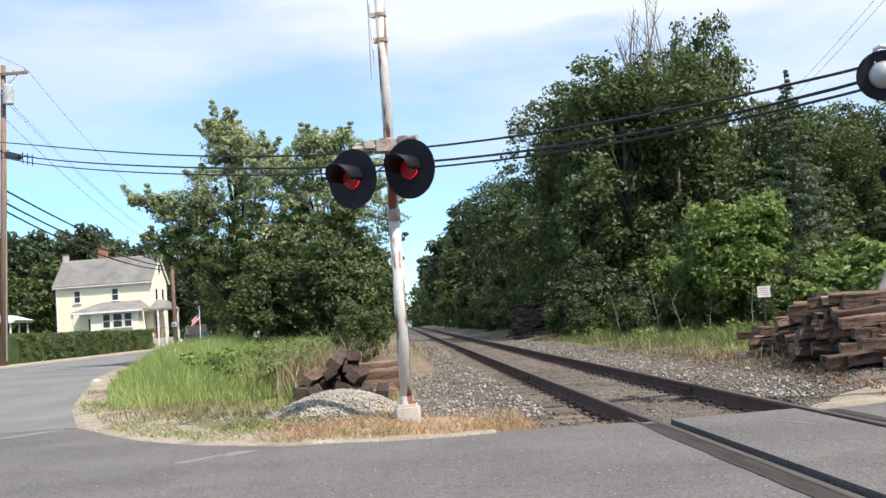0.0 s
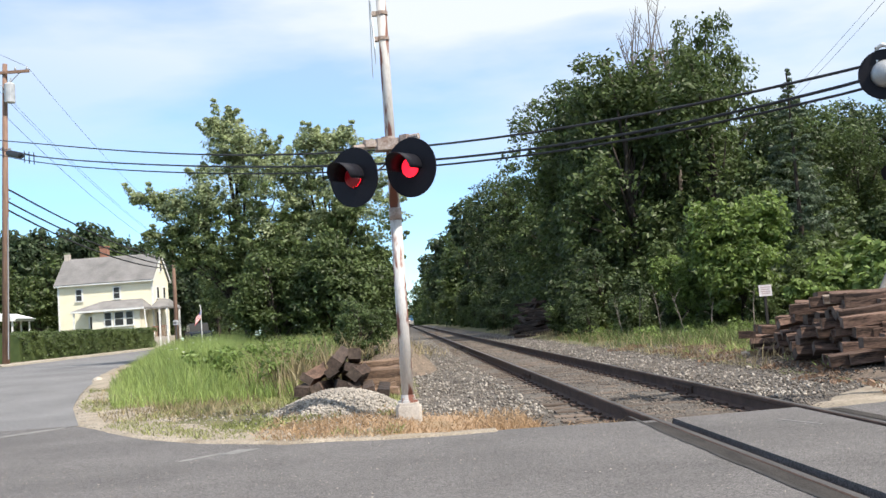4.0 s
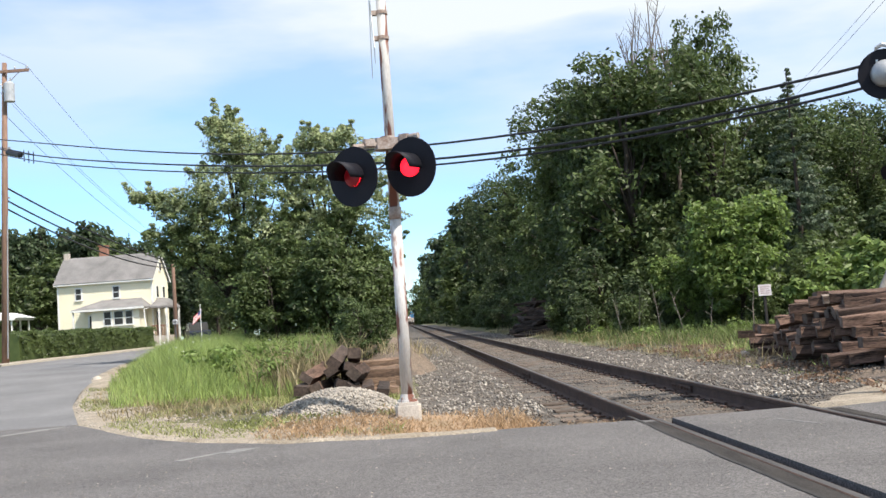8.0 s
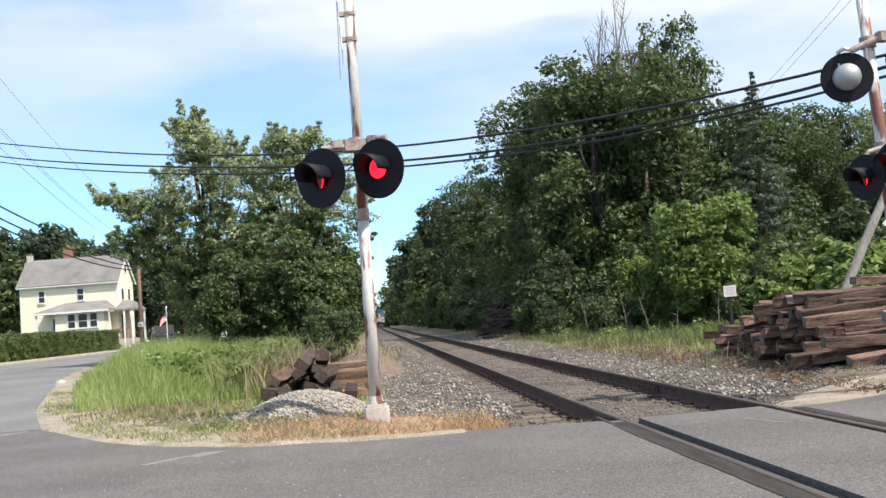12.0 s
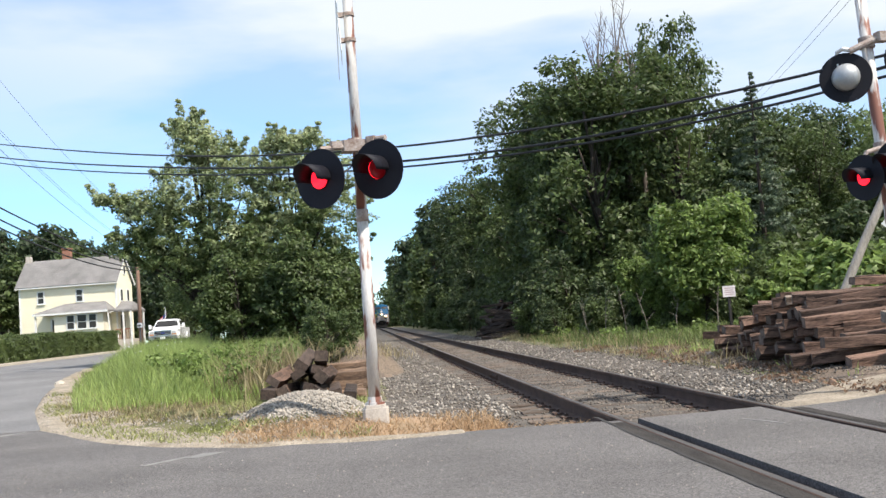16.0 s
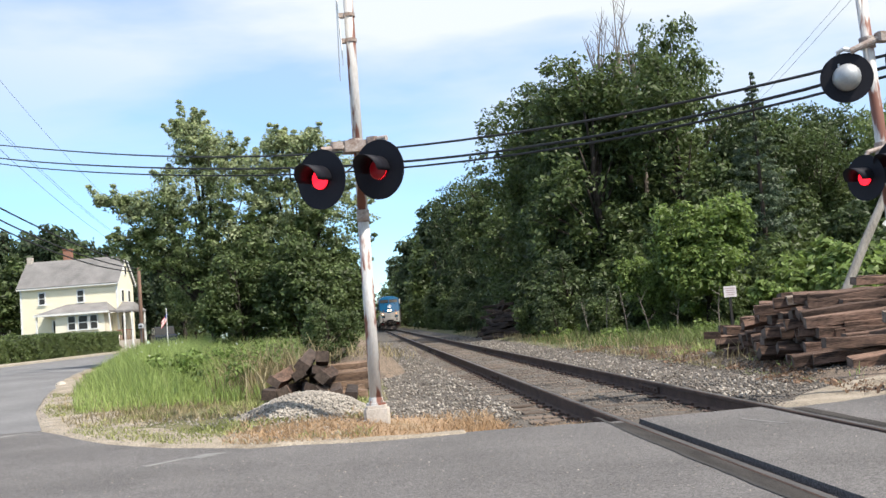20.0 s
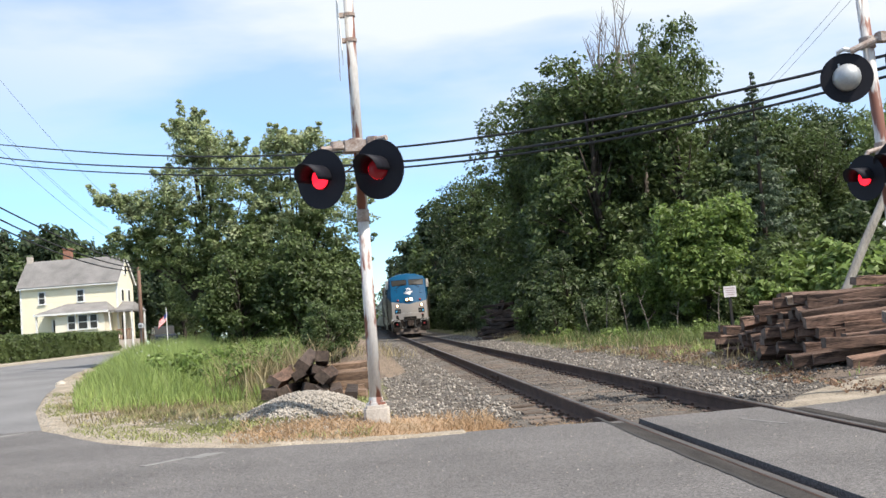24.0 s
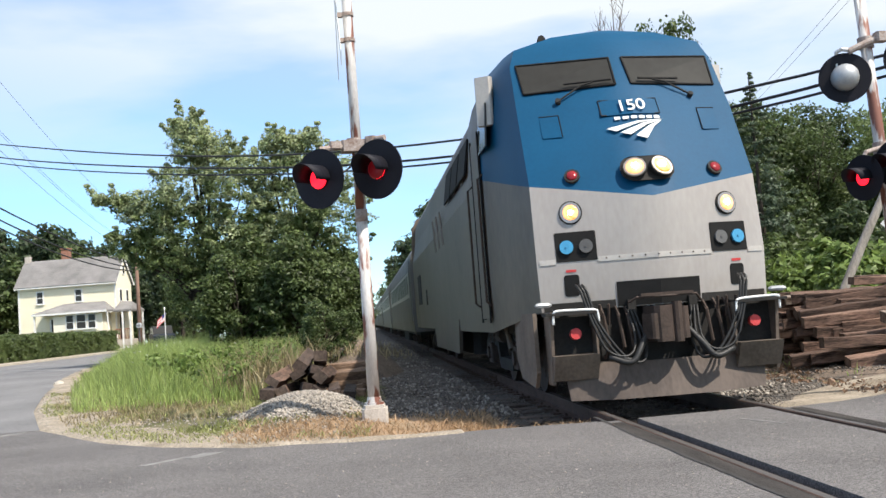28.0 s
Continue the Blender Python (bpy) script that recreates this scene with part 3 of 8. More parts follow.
# dark worn filler beside the rail heads in the roadway
for x in (-0.865, 0.86):
    v, f = [], []
    for k in range(75):
        y = -9 + k * 0.2
        w = 0.07 + 0.02 * noise.noise((x * 5, y * 2.3, 8))
        v += [(x - w if x < 0 else x - 0.06, y, 0.005), (x + 0.06 if x < 0 else x + w, y, 0.005)]
    f = [(2 * k, 2 * k + 1, 2 * k + 3, 2 * k + 2) for k in range(73)]
    if x < 0:
        v2 = []
        for k in range(375):
            y = -9 + k * 0.04
            a = x - 0.07 - 0.02 * noise.noise((x * 5, y * 2.3, 8))
            v2 += [(a - 0.012 - 0.016 * abs(noise.noise((1, y * 4.1, 3))) - 0.01 * abs(noise.noise((1, y * 11, 5))), y, 0.0055), (a + 0.012, y, 0.0065)]
        solid("road_crack", (v2, [(2 * k, 2 * k + 1, 2 * k + 3, 2 * k + 2) for k in range(374)]), UNDER_DARK, "ragged dark crack where the asphalt meets the filler", kind="structure")
    solid("rail_filler", (v, f), FILLER, "dark worn filler strip along the rail in the road", kind="structure")
patch("dry_turf", [(-0.95, 5.8), (-2.0, 5.86), (-3.1, 5.9), (-3.9, 6.1), (-4.3, 6.6), (-3.7, 7.3), (-3.0, 7.9), (-2.3, 7.9), (-1.8, 7.2), (-1.3, 6.3)], 0.035, DRY_TURF, "scorched tan turf round the signal foot", 17)


# ---- the track ----
def ballast_bed():
    v, f = [], []
    ys = list(np.arange(5.7, 40, 0.3)) + list(np.arange(40.5, 120, 1.5)) + list(range(122, 420, 8))
    xs = (-3.2, -2.6, -2.2, -1.9, -1.6, -1.3, -1.0, -0.75, -0.5, -0.25, 0, 0.25, 0.5, 0.75, 1.0, 1.3, 1.6, 1.9, 2.2, 2.6, 3.1)
    for y in ys:
        for x in xs:
            e = smooth01((abs(x) - 1.7) / 1.2)
            z = -(0.19 if abs(x) < 1.4 else 0.178) * (1 - e) + (max(gz(x, y), -0.12) + 0.0) * e - (0.06 if abs(x) > 3 else 0)
            z -= 0.022 * (y < 8.4 and -1.5 < x < -0.85)
            z += 0.022 * noise.noise((x * 2.6, y * 2.6, 7)) + 0.012 * noise.noise((x * 9, y * 9, 7))
            v.append((x + track_x(ALONG * y), y, z + track_z(ALONG * y)))
    n = len(xs)
    for j in range(len(ys) - 1):
        f += [(j * n + i, j * n + i + 1, (j + 1) * n + i + 1, (j + 1) * n + i) for i in range(n - 1)]
    return solid("ballast", (v, f), BALLAST, "grey crushed-stone ballast bed of the railway", kind="structure", smooth=True)


ballast_bed()
RAIL_SHAPE = [(-0.07, -0.175), (0.07, -0.175), (0.07, -0.163), (0.012, -0.145), (0.01, -0.05), (0.035, -0.037), (0.036, -0.006), (0.03, 0.0),
              (-0.03, 0.0), (-0.036, -0.006), (-0.035, -0.037), (-0.01, -0.05), (-0.012, -0.145), (-0.07, -0.163)]


def track():
    track_ob = tagged(new("railway_track"), "single railway track of rusty rails on old timber sleepers", "railway track", kind="structure")
    ys = [-14.4, 0, 9.2, 20, 32, 48, 72, 96] + list(range(120, 672, 16))
    for side in (-1, 1):
        v, f = [], []
        for y in ys:
            v += [(side * 0.7525 + track_x(y) + a, y, b + 0.003 + track_z(y)) for a, b in RAIL_SHAPE]
        n = len(RAIL_SHAPE)
        for j in range(len(ys) - 1):
            f += [(j * n + i, j * n + (i + 1) % n, (j + 1) * n + (i + 1) % n, (j + 1) * n + i) for i in range(n)]
        rail = part("rail", (v, f), RAIL_WEB, track_ob, "long rusty steel rail with a brown web")
        v, f = [], []
        for y in ys:
            v += [(side * 0.7525 + track_x(y) + a, y, 0.0055 - abs(a) * 0.05 + track_z(y)) for a in (-0.024, 0.0, 0.024)]
        f = [(j * 3 + i, j * 3 + i + 1, j * 3 + i + 4, j * 3 + i + 3) for j in range(len(ys) - 1) for i in (0, 1)]
        part("running_surface", (v, f), RAIL_TOP, rail, "worn steel running band")
        for y in ((18.4, 37.6) if side < 0 else (13.4, 32.5)):
            bars = joined(box((side * 0.7525 - 0.026, y, -0.095), (0.03, 0.92, 0.085)), box((side * 0.7525 + 0.026, y, -0.095), (0.03, 0.92, 0.085)),
                          *[box((side * 0.7525 - 0.05, y + k, -0.095), (0.03, 0.035, 0.035)) for k in (-0.36, -0.22, -0.08, 0.08, 0.22, 0.36)])
            part("joint_bar", bars, RAIL_WEB, rail, "bolted rusty rail joint")
    tie = mesh_of("sleeper", moved(box((0, 0, 0), (0.18, 0.23, 2.55), cut=0.012), pose(0, 0, 0, 0, 90, 0)), TIE_OLD)
    plate = mesh_of("tie_plate", joined(box((0, 0, 0), (0.34, 0.2, 0.02)), box((-0.09, 0.06, 0.02), (0.03, 0.03, 0.04)), box((0.09, -0.06, 0.02), (0.03, 0.03, 0.04))), RAIL_WEB)
    rng = random.Random(4)
    for k in range(170):
        y = 9.75 + k * 0.53
        ob = new("sleeper", tie)
        ob.parent = track_ob
        ob.matrix_basis = pose(track_x(y) + rng.uniform(-0.06, 0.06), y, -0.276 + rng.uniform(-0.008, 0.008), 0, 0, rng.uniform(-1.2, 1.2))
        if y < 34:
            for side in (-1, 1):
                p = new("tie_plate", plate)
                p.parent = track_ob
                p.matrix_basis = pose(side * 0.7525, y, -0.174)


track()


def stones(name, count, place, size, mat, label, seed):
    """Loose stones: small lopsided octahedra strewn by place(rng) -> x, y, z."""
    rng = np.random.default_rng(seed)
    base = np.array([(1, 0, 0), (-1, 0, 0), (0, 1, 0), (0, -1, 0), (0, 0, 0.8), (0, 0, -0.8)], float)
    tris = np.array([(0, 2, 4), (2, 1, 4), (1, 3, 4), (3, 0, 4), (2, 0, 5), (1, 2, 5), (3, 1, 5), (0, 3, 5)])
    pts = sited([place(rng) for _ in range(count)])
    s = rng.uniform(size[0], size[1], (count, 1, 1)) * rng.uniform(0.6, 1.25, (count, 6, 1))
    ang = rng.uniform(0, 6.28, count)
    tilt = rng.uniform(-0.7, 0.7, count)
    v = base[None] * s
    ca, sa, ct, st = np.cos(ang)[:, None], np.sin(ang)[:, None], np.cos(tilt)[:, None], np.sin(tilt)[:, None]
    x, y, z = v[..., 0], v[..., 1], v[..., 2]
    y, z = y * ct - z * st, y * st + z * ct
    v = np.stack([x * ca - y * sa, x * sa + y * ca, z], -1) + pts[:, None]
    t = (tris[None] + 6 * np.arange(count)[:, None, None]).reshape(-1, 3)
    return tagged(new(name, arrays_mesh(name, v.reshape(-1, 3), t, mat)), label, kind="stuff")


def bed_place(rng):
    y = 5.75 + 26 * rng.random() ** 2.0
    x = rng.uniform(-2.9, 2.8)
    if y < 8.4 and -1.4 < x < -0.85 and rng.random() < 0.8:
        x -= 0.8
    e = smooth01((abs(x) - 1.7) / 1.2)
    return x, y, -(0.192 if abs(x) < 1.4 else 0.174) * (1 - e) + max(gz(x, y), -0.12) * e + rng.uniform(-0.012, 0.012)


def pale_place(rng):
    y = 7.5 + 30 * rng.random() ** 1.6
    x = rng.choice((-1, 1)) * rng.uniform(1.25, 2.9)
    e = smooth01((abs(x) - 1.7) / 1.2)
    return x, y, -0.165 * (1 - e) + max(gz(x, y), -0.12) * e + rng.uniform(-0.01, 0.015)


stones("ballast_stones", 40000, bed_place, (0.011, 0.028), STONE, "loose grey ballast stones between and beside the rails", 1)
stones("pale_ballast_stones", 3600, pale_place, (0.014, 0.04), STONE_PALE, "pale ballast stones along the track shoulders", 2)

# ---- plants ----
def leaf_cloud(centres, radii, per, size, seed, flat=0.6, droop=0.25):
    """Leaves as small folded diamonds, strewn in clumps about the centres."""
    rng = np.random.default_rng(seed)
    n = len(centres)
    c = np.repeat(np.asarray(centres, float), per, 0)
    r = np.repeat(np.asarray(radii, float), per)[:, None]
    d = rng.normal(size=(n * per, 3))
    d /= np.linalg.norm(d, axis=1)[:, None]
    d *= r * rng.uniform(0.35, 1.0, (n * per, 1)) ** 0.6
    d[:, 2] *= flat
    p = c + d
    up = d / (np.linalg.norm(d, axis=1)[:, None] + 1e-6) * 0.8 + np.array((0, 0, 0.7)) + rng.normal(size=(n * per, 3)) * 0.55
    up /= np.linalg.norm(up, axis=1)[:, None]
    a = np.cross(up, rng.normal(size=(n * per, 3)))
    a /= np.linalg.norm(a, axis=1)[:, None]
    b = np.cross(up, a)
    s = rng.uniform(size[0], size[1], (n * per, 1))
    tip, tail = p + a * s - up * s * droop, p - a * s
    l, rr = p + b * s * 0.5, p - b * s * 0.5
    v = np.stack([tail, l, tip, rr], 1).reshape(-1, 3)
    k = 4 * np.arange(n * per)[:, None]
    t = np.concatenate([k + np.array((0, 1, 2)), k + np.array((0, 2, 3))], 1).reshape(-1, 3)
    return v, t


def crown_centres(seed, count, h0, h1, w, lobes=5, power=0.6):
    """Clump centres in an uneven crown between two heights: several overlapping lobes, denser towards the outside."""
    rng = np.random.default_rng(seed)
    lobe = [(0, 0, 0.5, 1.0)]
    for k in range(lobes):
        a = rng.uniform(0, 6.28)
        lobe.append((math.cos(a) * rng.uniform(0.25, 0.55), math.sin(a) * rng.uniform(0.25, 0.55), rng.uniform(0.2, 0.85), rng.uniform(0.4, 0.65)))
    out = []
    for k in range(count):
        lx, ly, lz, lr = lobe[rng.integers(len(lobe))]
        d = rng.normal(size=3)
        d = d / np.linalg.norm(d) * lr * rng.uniform(0.25, 1.0) ** power
        x, y, z = lx + d[0] * 0.62, ly + d[1] * 0.62, lz + d[2] * 0.5
        z = min(1.06, max(-0.02, z))
        out.append((x * w, y * w, h0 + (h1 - h0) * z))
    return out


def tree_meshes(name, seed, h, w, bare, clumps, per, size, mat, clump=0.75, lobes=5):
    """Trunk-and-limbs mesh and crown mesh of one kind of tree."""
    rng = random.Random(seed)
    centres = crown_centres(seed, clumps, bare, h - 0.3, w / 2, lobes)
    bend = [(rng.uniform(-0.15, 0.15), rng.uniform(-0.15, 0.15)) for _ in range(5)]
    trunk = [(bend[i][0] * i * 0.5, bend[i][1] * i * 0.5, -0.3 + (h * 0.8) * i / 4) for i in range(5)]
    r = 0.02 * h
    pieces = [tube(trunk, [r * (1 - 0.2 * i) for i in range(5)], 8)]
    for c in rng.sample(centres, min(22, len(centres))):
        z0 = max(0.3, min(h * 0.72, c[2] * 0.62))
        k = min(3, int((z0 + 0.3) / (h * 0.2)))
        b0 = Vector(trunk[k]).lerp(Vector(trunk[k + 1]), ((z0 + 0.3) - h * 0.2 * k) / (h * 0.2))
        mid = b0.lerp(Vector(c), 0.5) + Vector((0, 0, 0.25))
        pieces.append(tube([b0, mid, c], [r * 0.38, r * 0.25, r * 0.08], 5))
    wood = mesh_of("trunk", joined(*pieces), BARK, True)
    radii = np.random.default_rng(seed + 1).uniform(clump * 0.6, clump * 1.25, len(centres))
    v, t = leaf_cloud(centres, radii, per, size, seed + 2)
    return wood, arrays_mesh("crown", v, t, mat)


def plant(meshes, name, label, category, x, y, scale=1.0, turn=0.0, group="", stretch=1.0, sink=0.1):
    ob = thing(name, label, category, group)
    for pname, me in zip(("trunk", "crown"), meshes):
        p = new(pname, me)
        p.parent = ob
    ob.matrix_basis = Matrix.Translation((*site(x, y), gz(x, y) + track_z(ALONG * y) - sink)) @ Matrix.Rotation(turn, 4, "Z") @ Matrix.Diagonal((scale, scale, scale * stretch, 1)) @ Matrix.Scale(1.06, 4)
    return ob


OAKS = [tree_meshes("oak", 21, 12.5, 8.0, 0.8, 400, 34, (0.085, 0.18), LEAF_OAK, 0.7),
        tree_meshes("oak", 32, 13.0, 7.5, 1.0, 400, 34, (0.085, 0.18), LEAF_DARK, 0.72),
        tree_meshes("maple", 43, 12.0, 8.0, 0.6, 400, 34, (0.08, 0.17), LEAF_OAK, 0.7, 7)]
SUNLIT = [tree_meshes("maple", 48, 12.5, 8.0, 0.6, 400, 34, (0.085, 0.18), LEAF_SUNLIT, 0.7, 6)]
FAR_OAKS = [tree_meshes("oak", 24, 12.5, 8.0, 0.4, 230, 21, (0.18, 0.4), LEAF_OAK, 0.95), tree_meshes("oak", 35, 13.0, 7.5, 0.5, 230, 21, (0.18, 0.4), LEAF_FAR, 0.95), tree_meshes("maple", 46, 12.0, 8.0, 0.4, 230, 21, (0.18, 0.4), LEAF_OAK, 0.95, 7)]
SHRUBS = [tree_meshes("shrub", 51, 3.6, 3.8, 0.1, 120, 34, (0.06, 0.14), LEAF_DARK, 0.42, 4),
          tree_meshes("shrub", 52, 3.2, 3.4, 0.1, 120, 34, (0.06, 0.14), LEAF_OAK, 0.42, 4)]


def woods():
    rng = random.Random(8)
    label = "tall broad-leaved tree in full dark green leaf beside the railway"
    front = [(7.9 - 2.7 * smooth01((y - 45) / 42) + track_x(ALONG * y) + 0.5 * math.sin(y), y, sc) for y, sc in ((28.5, 0.97), (32, 1.0), (36, 1.03), (40.5, 0.98), (45, 1.0), (50, 0.97), (55.5, 1.02), (61, 1.0), (67, 1.05), (74, 1.02),
             (82, 1.08), (91, 1.1), (101, 1.12), (112, 1.15), (125, 1.18), (140, 1.22), (158, 1.25), (178, 1.3), (200, 1.35))]
    inner = [(11.2, 27.5, 0.9), (14.5, 26.5, 0.64), (12.9, 31.5, 1.1), (14, 38, 1.05), (14, 46, 1.05), (14.5, 56, 1.1), (15, 68, 1.1), (16, 82, 1.15)]
    right = [(9.4, 31.0, 1.02), (8.3, 34.5, 1.05), (28, 44, 1.15), (34, 40, 1.1), (22, 54, 1.2), (18.2, 25.0, 0.66), (21.5, 28.0, 0.78), (25, 26, 0.78), (29, 30, 0.85), (18.5, 33, 0.92), (24, 34, 0.92), (20, 42, 1.0), (33, 27, 0.85)]
    for row in (front, inner, right):
        for i, (x, y, s) in enumerate(row):
            # trees far to the right get the leaf colour with sunlight painted in
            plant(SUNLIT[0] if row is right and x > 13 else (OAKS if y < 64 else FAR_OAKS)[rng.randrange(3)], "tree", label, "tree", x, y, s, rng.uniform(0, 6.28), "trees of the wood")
    for k, x, y, s, up in ((0, 11.6, 29.0, 0.66, 1.62), (2, 6.7, 31.2, 0.6, 1.6), (1, 13.9, 27.0, 0.66, 1.1), (2, 17.2, 27.5, 0.68, 1.0), (1, 20.0, 31.0, 0.8, 1.0), (2, 8.3, 29.6, 0.6, 1.6), (0, 15.6, 30.5, 0.7, 1.15)):
        plant(OAKS[k], "tree", label, "tree", x, y, s, 2.1 * x, "trees of the wood", up)
    low = [(5.4 - 0.7 * smooth01((y - 50) / 40) + track_x(ALONG * y) + 0.35 * math.sin(y * 1.7), y, sc) for y, sc in ((25.5, 1.0), (28, 1.15), (30.5, 1.0), (33, 1.15), (36, 1.2), (39, 1.1), (42.5, 1.2), (46, 1.15), (50, 1.25), (54, 1.2), (59, 1.3), (65, 1.3), (72, 1.4),
             (80, 1.45), (89, 1.5), (99, 1.6), (111, 1.7), (125, 1.8), (141, 1.9), (160, 2.0), (182, 2.2))]
    edge = [(3.9 + 0.35 * math.sin(y * 2.3), y, sc) for y, sc in ((23.2, 0.42), (24.6, 0.5), (26.2, 0.55), (34.2, 0.6), (36.0, 0.6), (38.2, 0.62), (40.6, 0.6), (43.2, 0.62), (46, 0.65), (49.5, 0.65), (53, 0.7), (57, 0.7), (62, 0.75))]
    foot = [(5.0, 21.6, 0.5), (5.9, 20.6, 0.45), (6.6, 19.4, 0.42), (7.6, 18.3, 0.45), (5.4, 22.8, 0.6), (4.7, 25.4, 0.75), (6.9, 21.4, 0.7)]
    for x, y, s in low + edge + foot + [(9.3, 24.3, 1.25), (12.2, 22.6, 1.15), (14.5, 21.5, 1.1), (17, 21, 1.15), (19.5, 22, 1.2), (22.5, 22.5, 1.25), (26, 24, 1.3), (8.0, 26.5, 1.2), (10.4, 25.4, 1.2), (9.2, 28.5, 1.3), (13.4, 24.2, 1.2), (16, 23.4, 1.2), (7.4, 31, 1.2), (7.2, 36, 1.3), (7.4, 42, 1.3), (7.6, 49, 1.3), (8.2, 22.2, 1.0), (10.8, 21.2, 1.0), (8.2, 20.0, 0.7), (9.4, 19.6, 0.7)]:
        plant(SHRUBS[rng.randrange(2)], "shrub", "dense dark green undergrowth shrub at the edge of the wood", "shrub", x, y, s, rng.uniform(0, 6.28), "undergrowth of the wood")


woods()
WILD_BUSH = tree_meshes("wild_apple", 63, 5.4, 4.6, 0.2, 230, 52, (0.055, 0.12), LEAF_WILD, 0.42, 6)


def lobed_tree(label, x, y, lobes, seed):
    """A spreading tree: forked stems, and a crown of lobes, each given by its place from the foot and its radius."""
    rng = np.random.default_rng(seed)
    ob = thing("tree", label, "tree", "trees beside the street", at=(x, y, gz(x, y) - 0.1))
    ob.scale = (1.06, 1.06, 1.05)
    pieces = [tube([(0, 0, -0.3), (0.05, 0.02, 0.7), (0.0, 0.1, 1.6)], [0.2, 0.16, 0.14], 10)]
    centres, radii = [], []
    for dx, dy, dz, r in lobes:
        mid = Vector((dx * 0.35, dy * 0.35 + 0.1, 1.4 + (dz - 1.4) * 0.5))
        pieces.append(tube([(0, 0.1, 1.35), mid, (dx, dy, dz)], [0.1, 0.06, 0.015], 6))
        for k in range(int(44 * r * r + 10)):
            d = rng.normal(size=3)
            d *= r * rng.uniform(0.3, 1.3) ** 0.5 / np.linalg.norm(d)
            centres.append((dx + d[0], dy + d[1] * 1.2, dz + d[2]))
            radii.append(rng.uniform(0.16, 0.44))
        # feathery shoots standing out of the lobe
        for k in range(int(8 * r + 1)):
            d = rng.normal(size=3) + np.array((0, -0.2, 0.9))
            d /= np.linalg.norm(d)
            reach = rng.uniform(0.25, 0.6)
            for q in range(3):
                e = d * (r * 0.95 + reach * (q + 1) / 3)
                centres.append((dx + e[0], dy + e[1], dz + e[2] + 0.04 * q))
                radii.append(0.2 - 0.045 * q)
    part("trunk", joined(*pieces), BARK, ob, "", True)
    c, r = np.array(centres), np.array(radii)
    # the upper crown's light and haze are painted as a paler leaf colour
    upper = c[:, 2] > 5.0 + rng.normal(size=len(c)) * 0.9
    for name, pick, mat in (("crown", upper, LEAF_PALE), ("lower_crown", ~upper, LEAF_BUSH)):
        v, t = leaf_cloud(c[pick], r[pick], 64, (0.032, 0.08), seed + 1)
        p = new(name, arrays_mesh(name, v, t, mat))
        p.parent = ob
        tagged(p, "upper leaves, paled to stand for haze and light" if name == "crown" else "darker green lower leaves")


